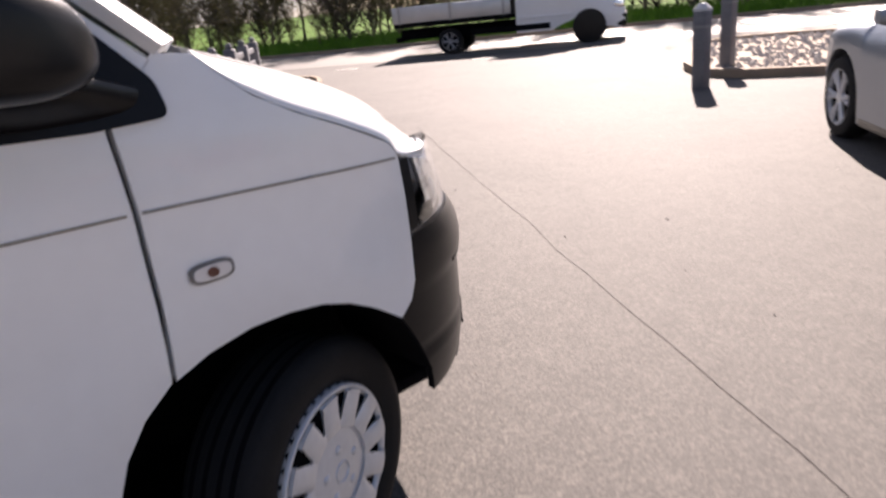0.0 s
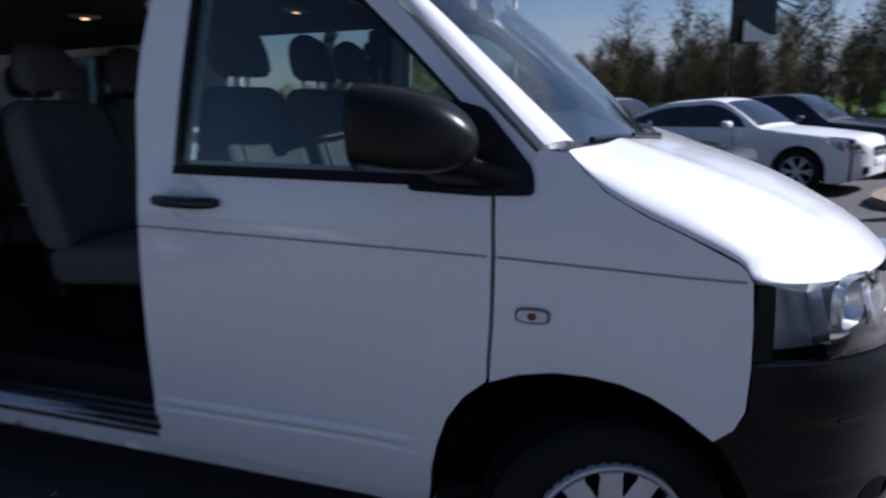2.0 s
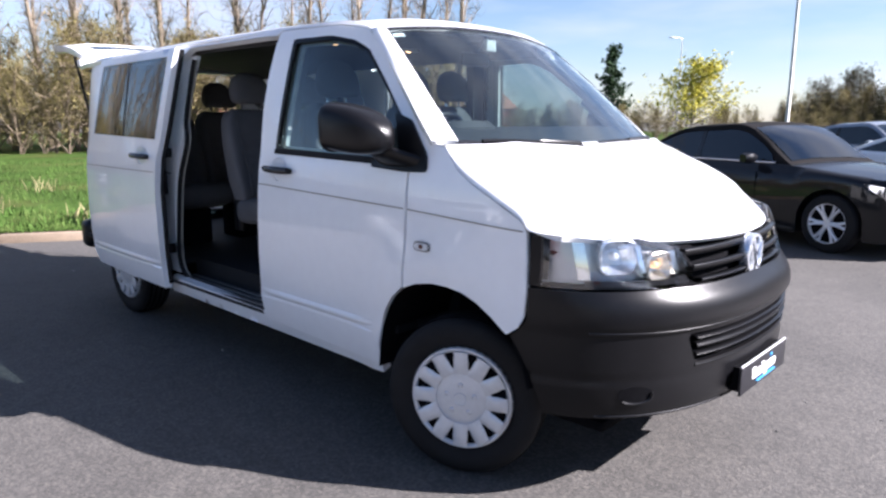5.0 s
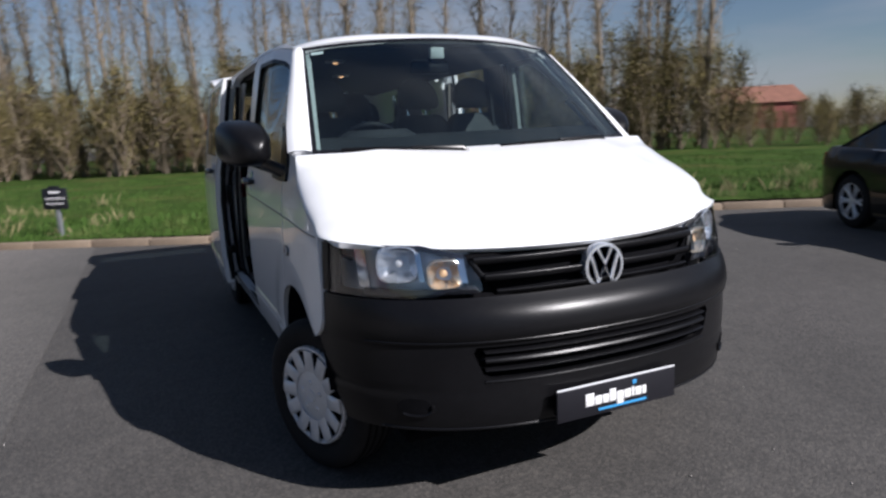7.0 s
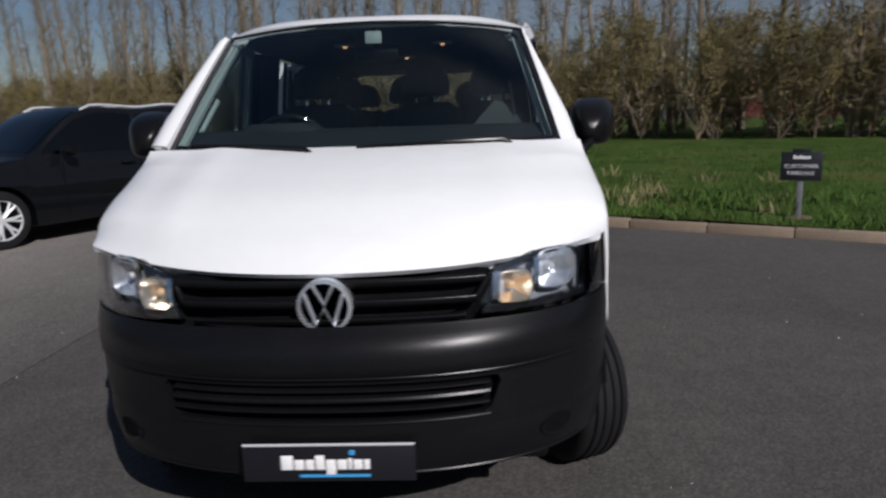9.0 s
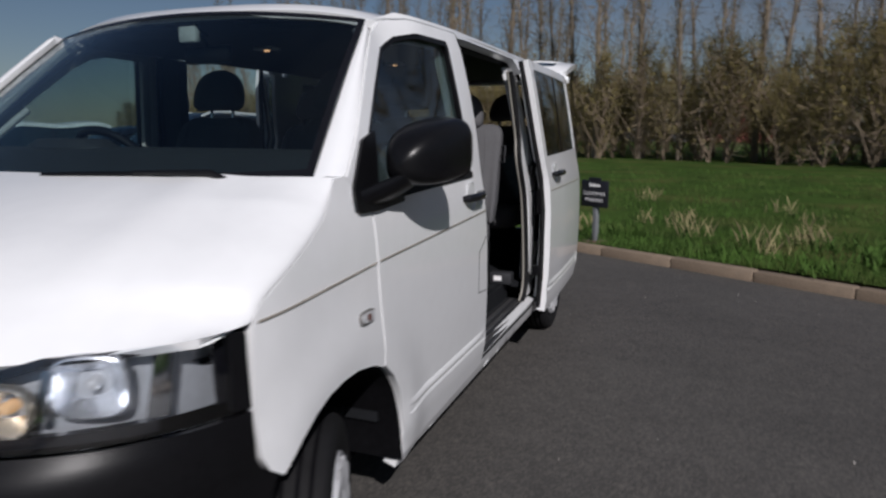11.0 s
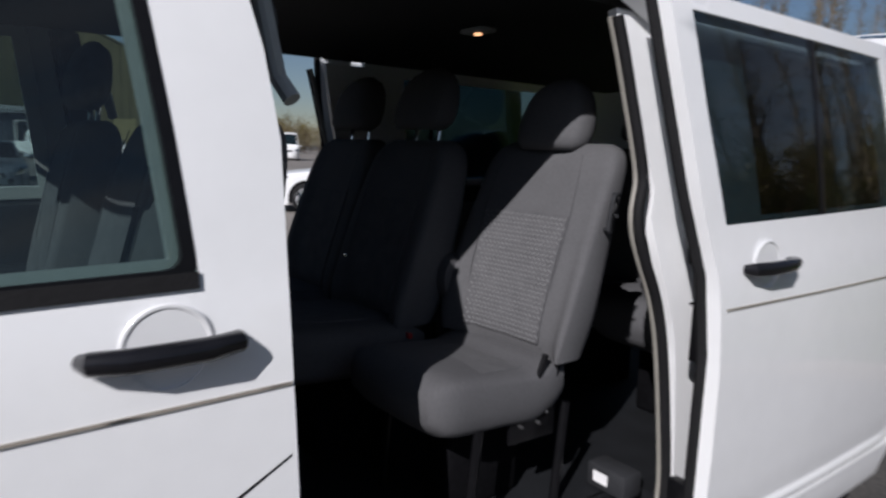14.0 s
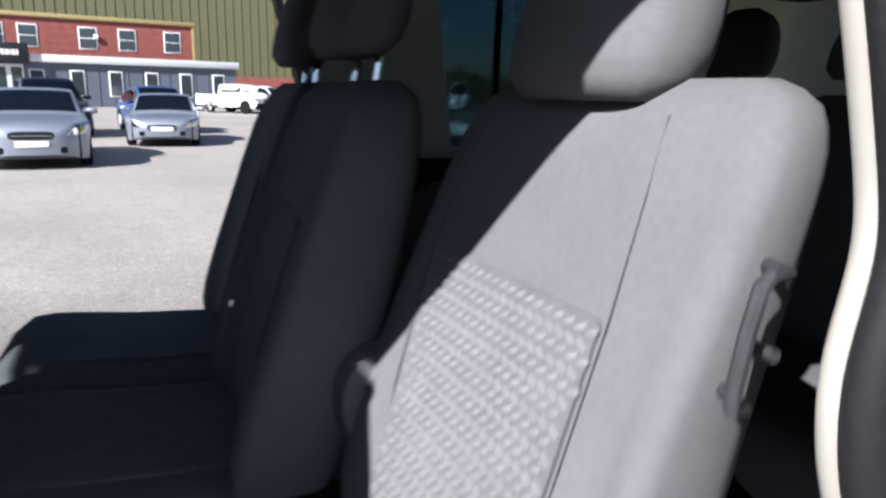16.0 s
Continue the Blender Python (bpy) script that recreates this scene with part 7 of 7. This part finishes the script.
# ---- trees ----
BARK = mat("grey_bark", (0.19, 0.155, 0.115), 0.9, var=0.3, size=0.5, bump=0.4, bsize=0.03, rand=0.2)
TWIG = mat("brown_twigs", (0.14, 0.108, 0.075), 0.9, var=0.35, size=0.7, rand=0.25)
DTWIG = mat("dark_twigs", (0.070, 0.055, 0.040), 0.9, var=0.35, size=0.7, rand=0.25)
BUDS = mat("brown_brambles", (0.150, 0.125, 0.052), 0.9, var=0.4, size=0.6, rand=0.25, spec=0.1)
DBUDS = mat("dark_olive_leaves", (0.060, 0.052, 0.026), 0.9, var=0.4, size=0.6, rand=0.25, spec=0.1)
YLEAF = mat("yellow_willow_leaves", (0.42, 0.38, 0.06), 0.9, var=0.25, size=0.6, spec=0.1)
GLEAF = mat("dark_green_needles", (0.025, 0.045, 0.020), 0.9, var=0.3, size=0.6, spec=0.1)


class Soup:
    """Collects branches and leaves as plain vertex and face lists."""

    def __init__(self, seed):
        self.v, self.f, self.r = [], [], random.Random(seed)

    def stick(self, a, b, ra, rb, n=3):
        d = (b - a).normalized()
        s = d.orthogonal().normalized()
        u = d.cross(s)
        i = len(self.v)
        if n == 1:  # a fine twig is one slim ribbon
            w = s * math.cos(i) + u * math.sin(i)
            self.v += [tuple(a - w * ra), tuple(a + w * ra), tuple(b + w * rb), tuple(b - w * rb)]
            self.f.append((i, i + 1, i + 2, i + 3))
            return
        for p, r in ((a, ra), (b, rb)):
            for k in range(n):
                t = 2 * math.pi * k / n
                self.v.append(tuple(p + (s * math.cos(t) + u * math.sin(t)) * r))
        for k in range(n):
            self.f.append((i + k, i + (k + 1) % n, i + n + (k + 1) % n, i + n + k))

    def bough(self, p, d, ln, r, segs, bend, n=3, rise=0.0):
        pts = [p]
        for k in range(segs):
            d = (d + Vector((self.r.gauss(0, bend), self.r.gauss(0, bend), self.r.gauss(0, bend) + rise))).normalized()
            q = pts[-1] + d * ln / segs
            self.stick(pts[-1], q, r * (1 - k / segs) + 0.004, r * (1 - (k + 1) / segs) + 0.003, n)
            pts.append(q)
        return pts

    def leaf(self, p, s):
        i = len(self.v)
        for _ in range(3):
            self.v.append((p.x + self.r.gauss(0, s), p.y + self.r.gauss(0, s), p.z + self.r.gauss(0, s)))
        self.f.append((i, i + 1, i + 2))

    def sliver(self, p, ln):
        d = Vector((self.r.gauss(0, 0.6), self.r.gauss(0, 0.6), self.r.gauss(0.5, 0.7))).normalized()
        w = d.orthogonal().normalized() * 0.008
        i = len(self.v)
        self.v += [tuple(p - w), tuple(p + w), tuple(p + d * ln * self.r.uniform(0.5, 1.3))]
        self.f.append((i, i + 1, i + 2))

    def mesh(self, name, m):
        me = bpy.data.meshes.new(name)
        me.from_pydata(self.v, [], self.f)
        me.materials.append(m)
        return me


def tree_meshes(seed, h, spread, limbs, rise, twigs, buds, first=0.15, bud_size=0.035, droop=0.0, slim=0.0, stem=0.0065):
    """Trunk and crown meshes of a leafless or budding tree."""
    wood, crown, leaves = Soup(seed), Soup(seed + 50), Soup(seed + 90)
    tr = wood.bough(Vector((0, 0, -0.1)), Vector((0, 0, 1)), h, stem * h + 0.015, 9, 0.035 if stem < 0.01 else 0.02, 6)
    for k in range(limbs):
        t = first + (1 - first) * (k + wood.r.random()) / limbs
        i = min(int(t * 9), 8)
        p = tr[i].lerp(tr[i + 1], t * 9 - i)
        an = wood.r.uniform(0, 6.28)
        ln = spread * (1.05 - t * 0.75) * wood.r.uniform(0.7, 1.15)
        d = Vector((math.cos(an), math.sin(an), rise * wood.r.uniform(0.6, 1.3))).normalized()
        br = (wood if ln > spread * 0.5 else crown).bough(p, d, ln, 0.012 * ln + 0.012, 5, 0.10, 3, 0.05 - droop)
        for j in range(twigs):
            q = br[wood.r.randrange(1, 6)]
            dd = Vector((wood.r.gauss(0, 1), wood.r.gauss(0, 1), wood.r.gauss(0.5, 0.6) - droop * 3)).normalized()
            tw = crown.bough(q, dd, ln * wood.r.uniform(0.22, 0.5), 0.009, 2, 0.25, 1, -droop)
            for k2 in range(buds):
                if slim and k2 % 3:
                    leaves.sliver(tw[wood.r.randrange(1, 3)], slim)
                    continue
                leaves.leaf(tw[wood.r.randrange(1, 3)] + Vector((wood.r.gauss(0, 0.12), wood.r.gauss(0, 0.12), wood.r.gauss(0, 0.12))), bud_size)
    return wood, crown, leaves


def tree(kind, variant, mats, at, h, turn, label, group):
    s = thing("tree", label, "tree", Matrix.Translation(at) @ Matrix.Rotation(turn, 4, "Z") @ Matrix.Scale(h, 4), group)
    for nm, me in zip(("trunk", "crown", "leaves"), variant):
        if me:
            ob = new(nm, me)
            ob.parent = s
    return s


def variants(name, n, mats, **kw):
    res = []
    for k in range(n):
        w, c, l = tree_meshes(100 + 7 * k + len(name), 1.0 * kw["h"], **{a: b for a, b in kw.items() if a != "h"})
        sc = 1.0 / kw["h"]
        for soup in (w, c, l):
            soup.v = [(x * sc, y * sc, z * sc) for x, y, z in soup.v]
        res.append((w.mesh(name + "_trunk", mats[0]), c.mesh(name + "_crown", mats[1]), l.mesh(name + "_buds", mats[2]) if l.v else None))
    return res


POPLAR = variants("poplar", 5, (BARK, TWIG, BUDS), h=12.0, spread=2.3, limbs=40, rise=2.1, twigs=9, buds=2, first=0.20, bud_size=0.02, slim=0.50, stem=0.0105)
THORN = variants("thorn", 4, (DTWIG, DTWIG, DBUDS), h=6.0, spread=2.9, limbs=46, rise=1.0, twigs=10, buds=4, first=0.04, bud_size=0.05)
BROAD = variants("broad", 3, (DTWIG, DTWIG, DBUDS), h=8.0, spread=4.6, limbs=40, rise=0.9, twigs=10, buds=1, first=0.2, bud_size=0.05)
SCRUB = variants("scrub", 4, (TWIG, TWIG, BUDS), h=3.0, spread=1.7, limbs=20, rise=1.9, twigs=9, buds=5, first=0.02, bud_size=0.035, slim=0.55)
rng = random.Random(12)
a = -84.0
while a < 13.5:
    for n0 in (20.5, 24.5, 29.0) if a > -50 else (21.5, 27.0):
        aa, n = a + rng.uniform(-0.8, 0.8), n0 + rng.uniform(-1.4, 1.4)
        tree("poplar", rng.choice(POPLAR), None, kerb_pt(aa, n, 0.2), rng.uniform(10.5, 14.5), rng.uniform(0, 6.28), "tall slender bare poplar coming into bud", "belt of poplars")
    a += 2.4


def thicket(name, variants_, spots, label):
    """Many bushes joined into one object."""
    for slot, (nm, m) in enumerate((("stems", TWIG), ("twigs", TWIG), ("buds", BUDS))):
        vv, ff, base = [], [], 0
        for k, (p, h, turn) in enumerate(spots):
            me = variants_[k % len(variants_)][slot]
            if not me:
                continue
            co = np.empty(len(me.vertices) * 3)
            me.vertices.foreach_get("co", co)
            co = co.reshape(-1, 3) * h
            c, s = math.cos(turn), math.sin(turn)
            vv.append(np.stack([co[:, 0] * c - co[:, 1] * s + p[0], co[:, 0] * s + co[:, 1] * c + p[1], co[:, 2] + p[2]], 1))
            ff += [tuple(i + base for i in q.vertices) for q in me.polygons]
            base += len(co)
        me = bpy.data.meshes.new(name)
        me.from_pydata(np.concatenate(vv).tolist(), [], ff)
        me.materials.append(m)
        tagged(new(name, me), label, "undergrowth", kind="stuff")


spots = []
a = -92.0
while a < 60:
    for n0 in (19.3, 20.4, 21.6, 23.2, 26.0, 30.0):
        if (a < 20 or n0 > 24) and (a > -60 or n0 < 25):
            spots.append((tuple(kerb_pt(a + rng.uniform(-0.7, 0.7), n0 + rng.uniform(-0.8, 0.8), 0.1)), rng.uniform(2.8, 4.9) if a < 12 else rng.uniform(1.2, 2.1), rng.uniform(0, 6.28)))
    a += 1.6
thicket("undergrowth", SCRUB, spots, "bare brown bushes under the poplars")
spots = []
a = -78.0
while a < 30:
    for n0 in (9.2, 11.5):
        spots.append((tuple(road_pt(a + rng.uniform(-0.5, 0.5), n0 + rng.uniform(-0.6, 0.6), 0.1)), rng.uniform(2.4, 4.2), rng.uniform(0, 6.28)))
    a += 1.4
thicket("hedge_bottom", SCRUB, spots, "tangled brown bottom of the roadside hedge")
a = -75.0
while a < 26:
    for n0, h0, h1 in ((9.5, 2.6, 4.4), (12.5, 4.0, 6.4), (16.0, 5.0, 7.2)):
        aa, n = a + rng.uniform(-0.9, 0.9), n0 + rng.uniform(-1.0, 1.0)
        tree("thorn", rng.choice(THORN), None, road_pt(aa, n, 0.15), rng.uniform(h0, h1), rng.uniform(0, 6.28), "dark thorn tree in the roadside hedge, half in bud", "roadside hedge")
    a += 2.6
for aa, n, h in ((-6, 11, 8.5), (-14, 12, 9.5), (-27, 13, 10.5), (-38, 14, 9.0), (3, 12, 8.0), (11, 12, 9.0), (-50, 15, 9.5)):
    tree("broad", rng.choice(BROAD), None, road_pt(aa, n, 0.2), h, rng.uniform(0, 6.28), "large bare spreading tree by the road", "roadside trees")
# willow and pine far off, scrub beyond the yard
WILLOW = variants("willow", 1, (BARK, YLEAF, YLEAF), h=6.0, spread=4.6, limbs=60, rise=0.7, twigs=9, buds=7, first=0.2, bud_size=0.10, droop=0.09)
tree("willow", WILLOW[0], None, (55, 23.5, 0), 6.3, 0.4, "yellow-green weeping willow in new leaf", "far trees")
PINE = variants("pine", 1, (BARK, GLEAF, GLEAF), h=9.0, spread=2.3, limbs=60, rise=0.25, twigs=9, buds=8, first=0.10, bud_size=0.12)
tree("pine", PINE[0], None, (58, 33, 0), 8.6, 0.4, "dark pine on the skyline", "far trees")
spots = [((60 + rng.uniform(-8, 10), 14 + 1.6 * k + rng.uniform(-1, 1), 0), rng.uniform(1.8, 3.4), rng.uniform(0, 6.28)) for k in range(60)]
spots += [((-95 - rng.uniform(0, 15), 28 + 1.0 * k, 0), rng.uniform(3.5, 5.5), rng.uniform(0, 6.28)) for k in range(46)]
BUSHY = variants("bushy", 3, (TWIG, TWIG, BUDS), h=3.0, spread=2.6, limbs=20, rise=0.8, twigs=9, buds=5, first=0.05, bud_size=0.05, slim=0.4)
thicket("far_hedge", BUSHY, spots, "bare brown hedge in the distance")
